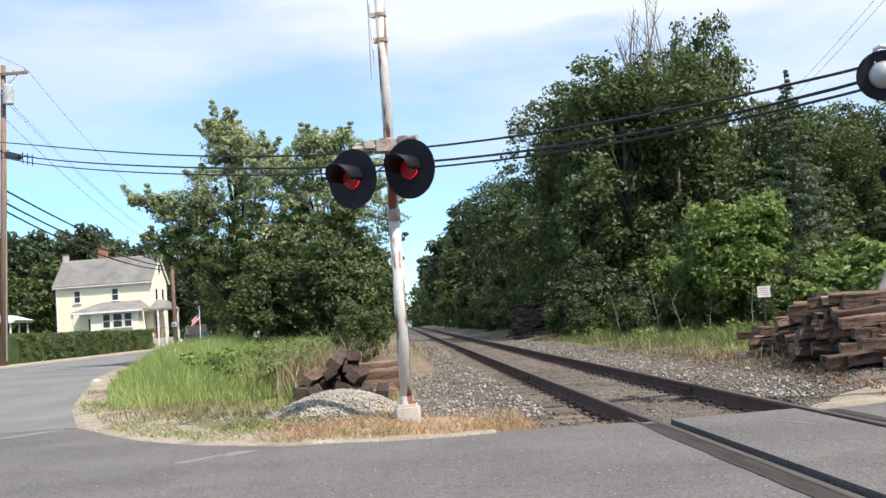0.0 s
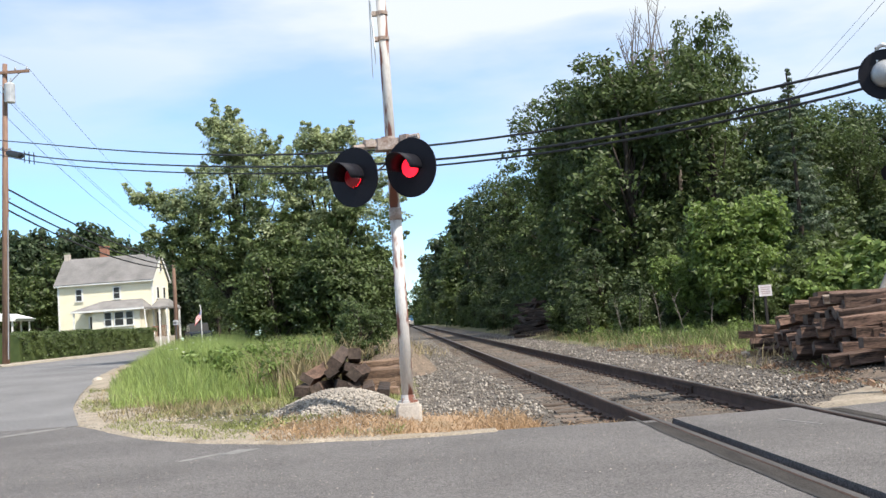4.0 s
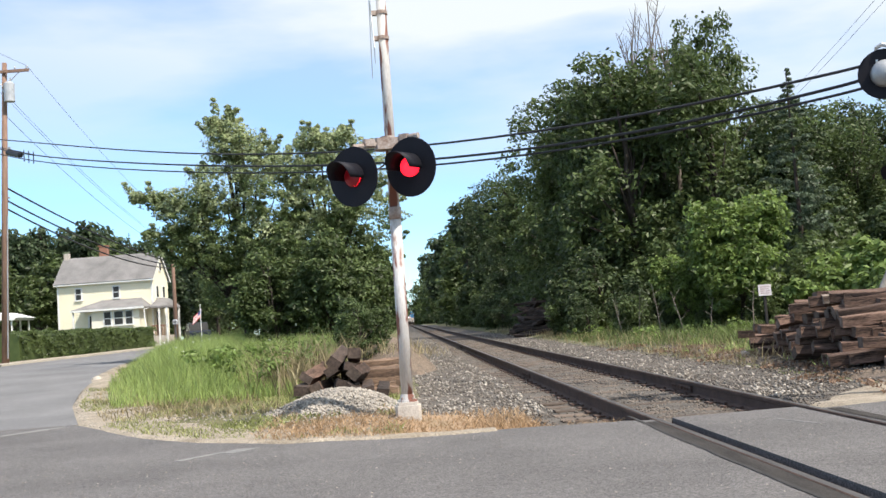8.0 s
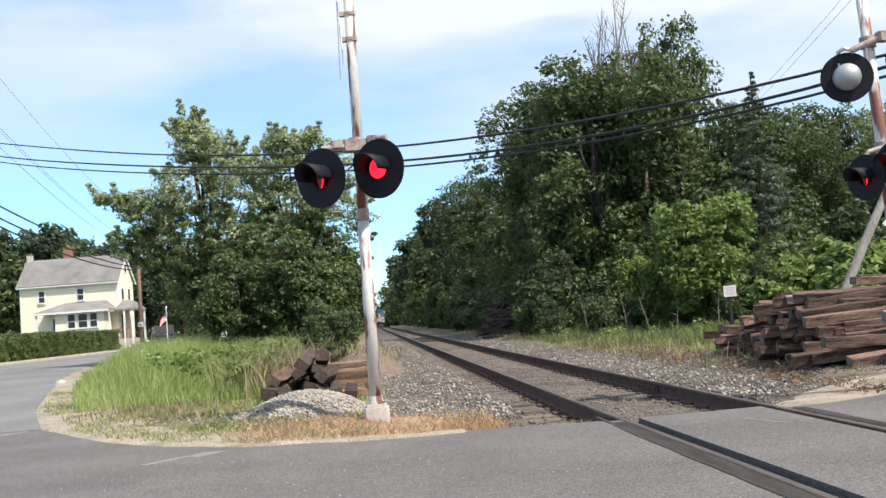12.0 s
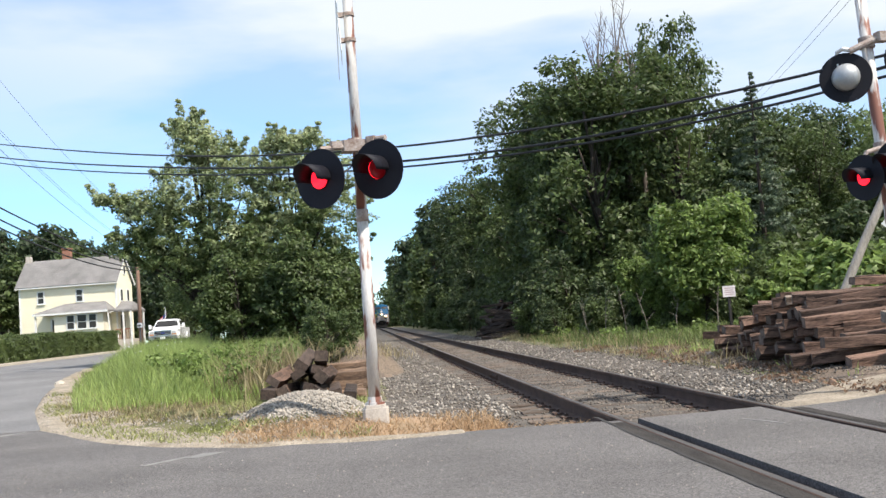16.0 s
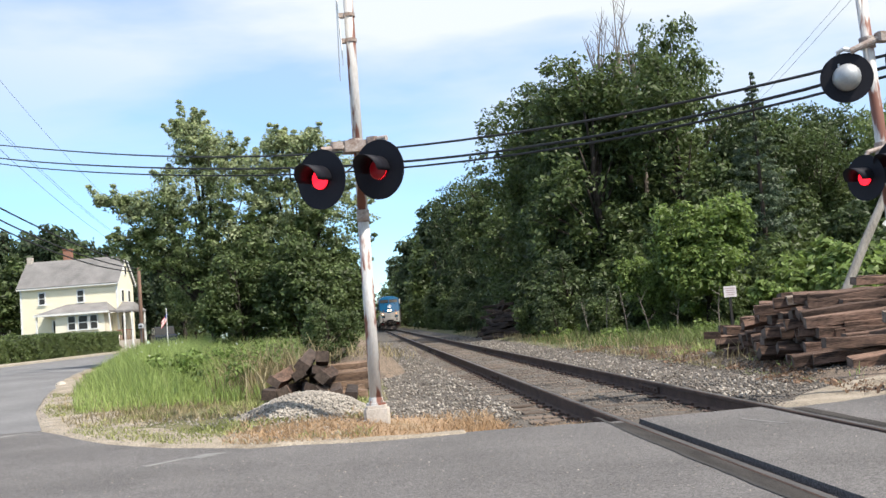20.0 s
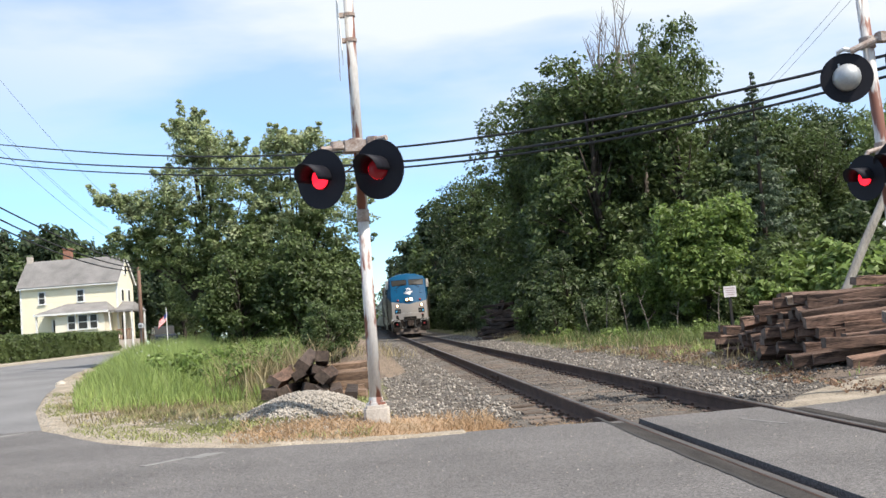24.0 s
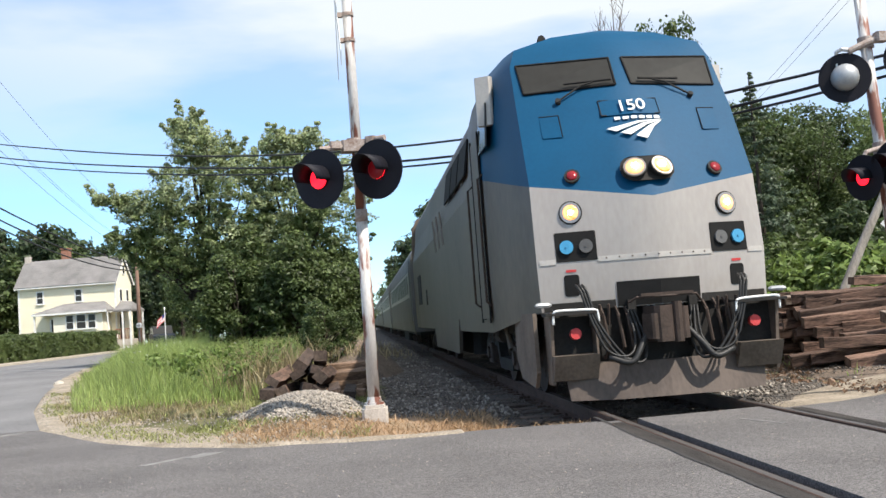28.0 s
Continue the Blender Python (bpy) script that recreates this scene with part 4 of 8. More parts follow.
def left_trees():
    label = "grey-green broad-leaved tree with an uneven crown beside the street"
    lobed_tree(label, -7.6, 21.6, [(-0.3, -0.6, 7.3, 0.6), (-0.45, -0.6, 7.95, 0.3), (-0.15, -0.5, 7.7, 0.36), (0.25, -0.7, 7.15, 0.46), (0.75, -0.6, 6.4, 0.85), (-0.5, -0.4, 5.75, 1.0), (1.2, -0.5, 5.4, 1.25), (-1.45, -0.3, 5.1, 0.68),
                                   (-1.9, -0.3, 5.55, 0.36), (-2.3, -0.2, 4.3, 0.42), (-2.75, -0.2, 4.05, 0.3), (-1.95, -0.2, 3.75, 0.42), (-3.4, -0.1, 5.75, 0.1), (-2.9, -0.1, 5.55, 0.16), (-2.4, -0.1, 5.25, 0.24), (-0.8, -0.2, 4.0, 1.1), (-1.45, -0.2, 4.3, 0.7), (-0.3, 0.0, 2.9, 1.1), (1.0, -0.3, 3.6, 1.3)], 64)
    lobed_tree(label, -4.9, 21.2, [(-0.6, -0.5, 6.65, 0.64), (-0.4, -0.6, 7.25, 0.3), (0.0, -0.6, 6.9, 0.36), (0.6, -0.7, 6.75, 0.56), (0.75, -0.7, 7.2, 0.26), (1.65, -0.8, 6.05, 0.68), (0.15, -0.5, 5.3, 1.35), (1.5, -0.6, 4.8, 0.98), (-1.4, -0.1, 3.7, 1.4),
                                   (0.35, -0.3, 3.3, 1.4), (1.5, -0.4, 3.1, 0.85), (-1.0, 0.1, 2.2, 1.1), (0.9, 0.2, 1.7, 0.9), (-0.4, 0.3, 4.6, 1.2)], 66)
    for x, y, s, turn in ((-6.3, 19.5, 0.74, 0.3), (-4.7, 19.2, 0.78, 2.2), (-3.7, 20.6, 0.74, 5.0), (-5.0, 24.5, 0.85, 2.9), (-5.1, 28.5, 0.85, 0.2), (-5.4, 34.0, 0.9, 4.4), (-5.6, 20.4, 0.85, 1.0), (-3.65, 14.3, 0.36, 0.5)):
        plant(WILD_BUSH, "wild_bush", "bushy green wild shrub reaching to the ground", "shrub", x, y, s, turn, "bushes beside the street")
    for x, y, s in ((-24.6, 76, 0.9), (-23.2, 77, 1.0), (-21.9, 78, 0.9), (-20.6, 79, 1.0), (-26, 80, 1.1)):
        plant(SHRUBS[1], "shrub", "green shrub in a yard across the street", "shrub", x, y, s, x, "shrubs across the street")
    for k, x, y, s in ((1, -52, 101, 1.5), (1, -58, 99, 1.5), (1, -46, 98, 1.48), (1, -64, 97, 1.5), (1, -49, 106, 1.55), (1, -55, 107, 1.55), (1, -42, 104, 1.35), (1, -38, 101, 1.25), (1, -70, 96, 1.5), (0, -50, 86, 1.1), (0, -56, 84, 1.1), (0, -45, 72, 0.95), (0, -50, 70, 0.95)):
        plant(FAR_OAKS[k], "tree", "distant dark green tree on the rise behind the house", "tree", x, y, s, x * 1.3, "distant trees")
    for k, x, y, s in ((0, -42, 92, 1.25), (1, -50, 88, 1.25), (2, -34, 96, 1.15), (1, -60, 84, 1.2), (0, -26, 100, 1.05), (2, -18, 90, 0.95), (1, -12, 84, 0.9), (0, -39, 70, 0.9), (2, -46, 66, 0.95), (1, -15, 62, 0.72),
                       (0, -9, 66, 0.8), (2, -12, 50, 0.55), (1, -7, 48, 0.62), (0, -6, 38, 0.6), (2, -8.5, 34, 0.5), (1, -70, 90, 1.3), (0, -21, 74, 0.75), (0, -55, 95, 1.3), (1, -46, 98, 1.28), (2, -38, 102, 1.25), (1, -64, 98, 1.35), (0, -30, 106, 1.2), (2, -22, 110, 1.1), (1, -14, 108, 1.05), (0, -76, 84, 1.3), (2, -36, 76, 0.95), (1, -30, 80, 0.9), (0, -54, 72, 1.0), (2, -60, 70, 1.0), (2, -17, 54, 0.62), (1, -22.5, 65, 0.8), (1, -20.0, 62, 0.72), (1, -24.5, 70, 0.75), (1, -26, 118, 1.2), (1, -20, 66, 0.7), (1, -13.5, 57, 0.66), (1, -6.3, 120, 0.95), (0, -5.4, 135, 1.0), (1, -5.2, 150, 1.1), (1, -5.2, 175, 1.3), (1, -4.5, 200, 1.4), (0, -3.6, 225, 1.5), (1, -10, 440, 1.9), (1, -3, 436, 1.8), (1, 4, 442, 1.9), (1, 11, 438, 1.9), (1, 18, 440, 1.8), (1, 25, 436, 1.9), (1, 32, 440, 1.9)):
        plant((OAKS if y < 56 else FAR_OAKS)[k], "tree", "distant dark green tree behind the house and street", "tree", x, y, s, x * 1.7, "distant trees")


left_trees()


def blades(name, count, place, height, mat, label, seed, width=0.012, lean=0.35):
    """Grass blades: bent two-piece slips."""
    rng = np.random.default_rng(seed)
    p = sited([place(rng) for _ in range(count)])
    hgt = rng.uniform(height[0], height[1], count) * p[:, 3]
    a = rng.uniform(0, 6.28, count)
    w = np.stack([np.cos(a), np.sin(a), 0 * a], 1) * width
    ln = np.stack([rng.normal(size=count), rng.normal(size=count), 0 * a], 1) * lean * hgt[:, None]
    base = p[:, :3]
    mid = base + ln * 0.35 + np.array((0, 0, 1)) * (hgt * 0.6)[:, None]
    tip = base + ln + np.array((0, 0, 1)) * hgt[:, None]
    v = np.stack([base - w, base + w, mid + w * 0.8, mid - w * 0.8, tip], 1).reshape(-1, 3)
    k = 5 * np.arange(count)[:, None]
    t = np.concatenate([k + np.array(q) for q in ((0, 1, 2), (0, 2, 3), (3, 2, 4))], 1).reshape(-1, 3)
    return tagged(new(name, arrays_mesh(name, v, t, mat)), label, kind="stuff")


def in_island(x, y, edge):
    if y < 8.38:
        return y > corner_y(x) + edge and x > -6.9
    return x > along(CORNER, y) + edge


def tall_place(rng):
    while True:
        x, y = rng.uniform(-12, -3.6), 9.9 + 13 * rng.random() ** 1.3
        e = x - along(CORNER, y)
        if e > 0.55 and x < -4.25 - 0.14 * (11.5 - y) * (y < 11.5):
            k = smooth01((e - 0.4) / 1.6) * smooth01((y - 9.6) / 4.4)
            if rng.random() < 0.25 + k:
                return x, y, gz(x, y) - 0.02, 0.28 + 0.72 * k * (0.7 + 0.5 * noise.noise((x * 0.7, y * 0.7, 2)))


def short_place(rng):
    while True:
        x, y = rng.uniform(-10, -2.9), rng.uniform(6.1, 15)
        if in_island(x, y, 0.12) and noise.noise((x * 0.8, y * 0.8, 9)) + 0.35 * noise.noise((x * 3, y * 3, 4)) > 0.0 + 0.12 * smooth01((8.6 - y) / 2):
            return x, y, gz(x, y) + 0.0, 0.6 + 0.6 * rng.random()


def dry_place(rng):
    while True:
        x, y = rng.uniform(-4.3, -0.95), rng.uniform(5.88, 7.9)
        if y > corner_y(x) + 0.03 and rng.random() < 1.0 - 0.75 * smooth01((y - 6.5) / 1.2) and not (x > -1.6 and y > 6.3):
            return x, y, max(gz(x, y), -0.15) - 0.01, 0.5 + 0.7 * rng.random()


def verge_place(rng):
    while True:
        y = 13.5 + 11 * rng.random() ** 1.2
        x = 2.9 + 3.8 * rng.random()
        if noise.noise((x * 0.6, y * 0.4, 4)) > -0.25 - 0.5 * smooth01((x - 4) / 1.5) and x > 2.7 + 1.4 * smooth01((17 - y) / 4):
            return x, y, gz(x, y) - 0.02, 0.5 + 0.9 * rng.random() * smooth01((x - 2.6) / 2)


def dry_verge_place(rng):
    y = 10 + 30 * rng.random() ** 1.5
    x = 2.6 + 2.6 * rng.random()
    return x, y, gz(x, y) - 0.01, 0.4 + 0.8 * rng.random()


def fringe_place(rng):
    while True:
        x, y = rng.uniform(-9.5, -4.3), rng.uniform(8.2, 13.5)
        e = x - along(CORNER, y)
        if 0.3 < e < 2.6 and noise.noise((x * 0.9, y * 0.9, 15)) > -0.2:
            return x, y, gz(x, y) + 0.01, 0.4 + 0.8 * rng.random()


blades("fringe_grass", 3500, fringe_place, (0.05, 0.17), GRASS_PALE, "dry tan grass at the edge of the tall grass", 8, 0.008, 0.5)
def grass_weeds():
    """Broader-leaved plants standing among the tall grass."""
    rng = np.random.default_rng(61)
    c = []
    while len(c) < 80:
        x, y, z, k = tall_place(rng)
        if k > 0.5:
            c.append((x, y, z + rng.uniform(0.25, 0.75) * k))
    v, t = leaf_cloud(sited(c), rng.uniform(0.1, 0.22, len(c)), 26, (0.02, 0.06), 62)
    tagged(new("grass_weeds", arrays_mesh("grass_weeds", v, t, GRASS)), "leafy green weeds scattered through the tall grass", kind="stuff")


grass_weeds()
blades("tall_grass", 42000, tall_place, (0.6, 1.28), GRASS, "tall uncut green grass on the street corner", 3, 0.0065, 0.28)
blades("short_grass", 33000, short_place, (0.03, 0.1), GRASS_SHORT, "short patchy turf on the sandy corner", 4, 0.009, 0.6)
blades("dry_grass", 9500, dry_place, (0.035, 0.12), GRASS_DRY, "scorched orange-brown grass round the signal foot", 5, 0.008, 0.7)
blades("verge_grass", 9000, verge_place, (0.1, 0.38), VERGE_GRASS, "rank green grass along the foot of the wood", 6, 0.011)
blades("dry_verge", 3500, dry_verge_place, (0.1, 0.4), GRASS_PALE, "bleached dry weeds on the verge of the track", 7, 0.008, 0.5)

# ---- crossing signals ----
def arc_hood(r0, r1, length, spread, n=14):
    """A visor: part of a cone wall round -y, open below, with thickness."""
    v, f = [], []
    for k in range(n + 1):
        a = math.radians(90 - spread / 2 + spread * k / n)
        drop = 0.72 + 0.28 * math.sin(math.pi * k / n)
        for r, y in ((r0, 0.0), (r1, -length * drop), (r1 - 0.006, -length * drop), (r0 - 0.006, 0.0)):
            v.append((math.cos(a) * r, y, math.sin(a) * r))
    for k in range(n):
        f += [(k * 4 + i, k * 4 + (i + 1) % 4, k * 4 + 4 + (i + 1) % 4, k * 4 + 4 + i) for i in range(4)]
    f += [(3, 2, 1, 0), (n * 4, n * 4 + 1, n * 4 + 2, n * 4 + 3)]
    return v, f


def ring_plate(r, hole, y0, y1, n=32):
    v, f = [], []
    for k in range(n):
        a = 2 * math.pi * k / n
        c, s = math.cos(a), math.sin(a)
        v += [(c * r, y0, s * r), (c * hole, y0, s * hole), (c * hole, y1, s * hole), (c * r, y1, s * r)]
    for k in range(n):
        j = (k + 1) % n
        f += [(k * 4 + i, k * 4 + (i + 1) % 4, j * 4 + (i + 1) % 4, j * 4 + i) for i in range(4)]
    return v, f


def lens_mesh():
    """A lens whose one face is lit and whose other is not; it turns over in its housing."""
    v, f, mats = [], [], []
    n = 18
    for s in (-1, 1):
        k0 = len(v)
        v.append((0, s * 0.03, 0))
        for r, y in ((0.056, 0.027), (0.095, 0.016), (0.112, 0.004)):
            v += [(math.cos(2 * math.pi * k / n) * r, s * y, math.sin(2 * math.pi * k / n) * r) for k in range(n)]
        faces = [(k0, k0 + 1 + k, k0 + 1 + (k + 1) % n) for k in range(n)]
        for b in (0, 1):
            faces += [(k0 + 1 + b * n + k, k0 + 1 + (b + 1) * n + k, k0 + 1 + (b + 1) * n + (k + 1) % n, k0 + 1 + b * n + (k + 1) % n) for k in range(n)]
        f += faces if s > 0 else [q[::-1] for q in faces]
        mats += [0 if s < 0 else 1] * len(faces)
    me = bpy.data.meshes.new("lens")
    me.from_pydata(v, [], f)
    me.materials.append(RED_LENS)
    me.materials.append(RED_GLOW)
    me.polygons.foreach_set("material_index", mats)
    me.update()
    return me


LENS = lens_mesh()
BACKGROUND = mesh_of("lamp_background", ring_plate(0.332, 0.118, -0.006, 0.006), BLACK_PAINT)
HOUSING = mesh_of("lamp_housing", tube([(0, -0.004, 0), (0, 0.12, 0), (0, 0.19, 0), (0, 0.215, 0)], [0.124, 0.122, 0.09, 0.03], 20, cap=False), BLACK_PAINT, True)
HOUSING_SILVER = mesh_of("lamp_housing", tube([(0, 0.008, 0), (0, 0.05, 0), (0, 0.14, 0), (0, 0.2, 0), (0, 0.22, 0)], [0.18, 0.178, 0.165, 0.11, 0.03], 24), STEEL_GREY, True)
HOOD = mesh_of("hood", arc_hood(0.15, 0.152, 0.34, 205), BLACK_PAINT, True)


def lamp_unit(parent, place, turn, tilt=0.0, silver=False, size=1.0):
    """Black round background, housing, visor and a lens; its face looks along -y, turned about z."""
    ob = new("lamp_background", BACKGROUND)
    ob.parent = parent
    ob.matrix_basis = pose(*place, tilt, 0, turn) @ Matrix.Diagonal((size, size, size, 1))
    made = []
    for name, me in (("lamp_housing", HOUSING_SILVER if silver else HOUSING), ("hood", HOOD), ("lens", LENS)):
        p = new(name, me)
        p.parent = ob
        made.append(p)
    tagged(ob, "round black lamp background with a visor")
    made[2].location = (0, -0.02, 0)
    return made[2]


# housings stay open in front of the lens: the front cap of the black can lies behind it


def crossbuck(parent, place, turn, half=0.62):
    blades_ = []
    for s in (-1, 1):
        b = new("blade", mesh_of("blade", box((0, 0.012 * s, 0), (2 * half, 0.006, 0.2)), WHITE_PAINT))
        b.parent = parent
        b.matrix_basis = pose(*place, 0, 0, turn) @ pose(0, 0, 0, 0, s * 48, 0)
        tagged(b, "white crossed sign board")
        blades_.append(b)
    return blades_


FLASH = {"first": [], "second": []}


def left_signal():
    x, y = -2.842, 7.22
    ob = thing("crossing_signal", "rusting silver-painted crossing signal mast with two hooded red lamps", "crossing signal", "crossing signals", at=(x, y, 0))
    ob.scale = (1.045, 1.045, 1.045)
    part("footing", joined(box((0, -0.02, 0.0), (0.29, 0.29, 0.2), cut=0.03), box((0, -0.02, 0.115), (0.24, 0.24, 0.04), cut=0.02)), CONCRETE, ob, "chipped concrete footing block")
    part("mast", tube([(0, 0, 0.1), (0, 0, 2.3)], [0.07, 0.066], 18), MAST_PAINT, ob, "silver mast with long rust streaks", True)
    part("upper_mast", tube([(0, 0, 2.28), (0, 0, 5.6)], [0.06, 0.056], 18), MAST_PAINT, ob, "", True)
    part("joint_collar", tube([(0, 0, 2.2), (0, 0, 2.34)], [0.073, 0.073], 18), RUSTY, ob, "", True)
    part("base_flange", joined(tube([(0, 0, 0.135), (0, 0, 0.16)], [0.11, 0.11], 16), tube([(0, 0, 0.16), (0, 0, 0.22)], [0.085, 0.075], 16)), MAST_PAINT, ob)
    for a in range(4):
        part("anchor_bolt", tube([(0.085 * math.cos(a * 1.57 + 0.8), 0.085 * math.sin(a * 1.57 + 0.8), 0.15), (0.085 * math.cos(a * 1.57 + 0.8), 0.085 * math.sin(a * 1.57 + 0.8), 0.19)], 0.012, 6), RUSTY, ob)
    part("junction_box", joined(box((-0.03, -0.05, 3.06), (0.3, 0.2, 0.13), 0.06, 0.03), tube([(-0.03, -0.05, 3.1), (-0.03, -0.05, 3.15)], 0.08, 12)), RUSTY, ob, "rusty white-painted junction box clamped to the mast")
    part("crossarm", joined(tube([(-0.42, -0.2, 3.02), (-0.12, -0.1, 3.06), (0.0, -0.06, 3.08), (0.18, -0.14, 3.11), (0.32, -0.24, 3.11)], 0.034, 10), box((-0.24, -0.15, 3.07), (0.14, 0.08, 0.08), 0.25, 0.02), box((0.16, -0.14, 3.11), (0.12, 0.08, 0.08), -0.4, 0.02),
                              tube([(-0.36, -0.2, 3.02), (-0.46, -0.2, 2.9), (-0.46, -0.2, 2.8)], 0.022, 8), tube([(0.3, -0.24, 3.1), (0.25, -0.24, 3.0), (0.23, -0.24, 2.9)], 0.022, 8)), RUSTY, ob, "rusty crossarm carrying the lamps")
    part("conduit", tube([(-0.2, -0.12, 2.74), (-0.1, -0.05, 2.82), (-0.02, -0.07, 2.9), (0.04, -0.08, 2.8)], 0.012, 6), HOSE, ob, "black flexible cable")
    lens_a = lamp_unit(ob, (-0.43, -0.37, 2.665), -36, 2)
    lens_b = lamp_unit(ob, (0.21, -0.37, 2.735), -36, 2)
    for z in (4.31, 4.61):
        part("sign_clamp", joined(tube([(0, 0, z - 0.02), (0, 0, z + 0.02)], 0.07, 14), box((-0.085, 0, z), (0.07, 0.06, 0.05))), RUSTY, ob, "rusty sign clamp")
    crossbuck(ob, (-0.13, 0, 4.46), 92)
    FLASH["first"].append(lens_b)
    FLASH["second"].append(lens_a)


def right_signal():
    x, y = 2.83, 6.625
    ob = thing("crossing_signal", "rusty silver crossing signal mast with upper and lower lamp pairs", "crossing signal", "crossing signals", at=(x, y, 0))
    part("footing", box((0, 0, 0.02), (0.34, 0.34, 0.26), cut=0.03), CONCRETE, ob, "concrete footing block")
    part("mast", tube([(0.0, 0, 0.1), (-0.175, 0, 5.2)], [0.07, 0.06], 18), MAST_PAINT, ob, "silver mast with rust stains", True)
    part("upper_bracket", joined(tube([(-0.36, -0.03, 3.79), (-0.26, -0.06, 3.83), (-0.13, -0.08, 3.88), (0.12, -0.12, 3.96), (0.3, -0.14, 4.01)], 0.038, 10), tube([(-0.128, 0, 3.82), (-0.134, 0, 3.95)], 0.088, 14), box((0.0, -0.1, 3.92), (0.14, 0.13, 0.11), cut=0.02)), RUSTY, ob, "rusty upper crossarm")
    part("lamp_neck", tube([(-0.34, -0.03, 3.8), (-0.42, 0.0, 3.83), (-0.46, 0.06, 3.81), (-0.465, 0.08, 3.74), (-0.46, 0.08, 3.6)], 0.027, 8), MAST_PLAIN, ob)
    part("lower_bracket", joined(tube([(-0.34, -0.1, 2.56), (-0.32, -0.1, 2.6), (-0.2, -0.08, 2.63), (-0.08, -0.08, 2.65), (0.2, -0.12, 2.7)], 0.028, 10), tube([(-0.082, 0, 2.58), (-0.086, 0, 2.72)], 0.085, 14)), RUSTY, ob, "rusty lower crossarm")
    lamp_unit(ob, (-0.4, 0.04, 3.5), 158, -2, silver=True, size=0.87)
    lamp_unit(ob, (0.32, -0.12, 3.66), 158, -2, silver=True, size=0.87)
    lens_a = lamp_unit(ob, (-0.43, -0.2, 2.3), -69, 2, size=0.78)
    lens_b = lamp_unit(ob, (-0.15, -0.36, 2.42), -69, 2, size=0.78)
    crossbuck(ob, (-0.12, 0.07, 4.72), 57, 0.62)
    FLASH["first"].append(lens_b)
    FLASH["second"].append(lens_a)


left_signal()
right_signal()


def leaning_post():
    ob = thing("leaning_post", "leaning grey timber post with a small white board", "post", at=(6.31, 12.7, 0.1))
    part("timber", tube([(-0.15, 0, -0.3), (1.05, 0, 1.93), (1.6, 0, 2.88), (2.1, 0, 3.8)], [0.1, 0.095, 0.09, 0.085], 10), TIMBER_GREY, ob, "weathered grey timber")
    part("board", moved(box((0, 0, 0), (0.5, 0.02, 0.5)), pose(1.72, -0.3, 2.3, 0, 45, -20)), WHITE_PAINT, ob, "small white diamond board")


leaning_post()

# ---- utility poles and wires ----
def utility_pole(x, y, height, arm_z, lean=0.0, transformer=False, turn=0.0):
    ob = thing("utility_pole", "tall brown wooden utility pole with a crossarm", "utility pole", "utility poles", at=(x, y, gz(x, y)))
    part("shaft", tube([(0, 0, -0.3), (lean * 0.5, 0, height * 0.5), (lean, 0, height)], [0.17, 0.145, 0.11], 14), POLE_WOOD, ob, "weathered round wooden pole", True)
    arm = moved(box((0, -0.14, arm_z), (2.4, 0.1, 0.13)), pose(lean, 0, 0, 0, 0, turn))
    part("crossarm", arm, POLE_WOOD, ob)
    for k in (-1.1, -0.55, 0.55, 1.1):
        p = pose(lean, 0, 0, 0, 0, turn) @ Vector((k, -0.14, arm_z + 0.06))
        part("insulator", tube([p, p + Vector((0, 0, 0.09)), p + Vector((0, 0, 0.16))], [0.025, 0.055, 0.035], 8), INSULATOR, ob)
    for s in (-1, 1):
        p = pose(lean, 0, 0, 0, 0, turn) @ Vector((s * 0.75, -0.14, arm_z - 0.05))
        part("brace", tube([(lean, -0.13, arm_z - 0.75), p], 0.02, 6), STEEL_GREY, ob)
    if transformer:
        part("transformer", joined(tube([(0.75, -0.2, arm_z - 1.45), (0.75, -0.2, arm_z - 0.6), (0.75, -0.2, arm_z - 0.52)], [0.24, 0.24, 0.15], 16), tube([(0.75, -0.2, arm_z - 0.55), (0.83, -0.2, arm_z - 0.3)], [0.05, 0.03], 8), box((0.5, -0.12, arm_z - 0.9), (0.2, 0.1, 0.12))), INSULATOR, ob, "grey transformer drum")
        for u, z, w in ((0.42, 10.1, 0.4), (0.36, 7.75, 0.3)):
            part("cable_bracket", box((u, 0, z), (w, 0.08, 0.08)), STEEL_GREY, ob)
        part("riser", tube([(0.17, -0.1, 0.3), (0.4, -0.1, 6.9)], 0.03, 8), STEEL_GREY, ob, "thin grey riser pipe")
    return ob


utility_pole(-19.1, 28.7, 14.15, 13.7, 0.5, True, -4)
utility_pole(-18.55, 48.8, 9.4, 8.95, 0.0, False, 20)


def span(name, a, b, sag, r, mat, label, n=24, parent=None):
    """A wire from a to b hanging by sag."""
    a, b = Vector((*site(a[0], a[1]), a[2])), Vector((*site(b[0], b[1]), b[2]))
    pts = []
    for k in range(n + 1):
        t = k / n
        p = a.lerp(b, t)
        p.z -= 4 * sag * t * (1 - t)
        pts.append(p)
    return solid(name, tube(pts, r, 6), mat, label, "wire", "overhead wires")


# three thick cables over the road, the far ends beyond the right-hand mast
CABLE_A, CABLE_B = Vector((*site(-19.3, 28.6), 0)), Vector((*site(11.5, 0.5), 0))


def on_cable(curve, t):
    """A place on a cable: its height is a quartic along the way."""
    p = CABLE_A.lerp(CABLE_B, t)
    for c in curve:
        p.z = p.z * t + c
    return p


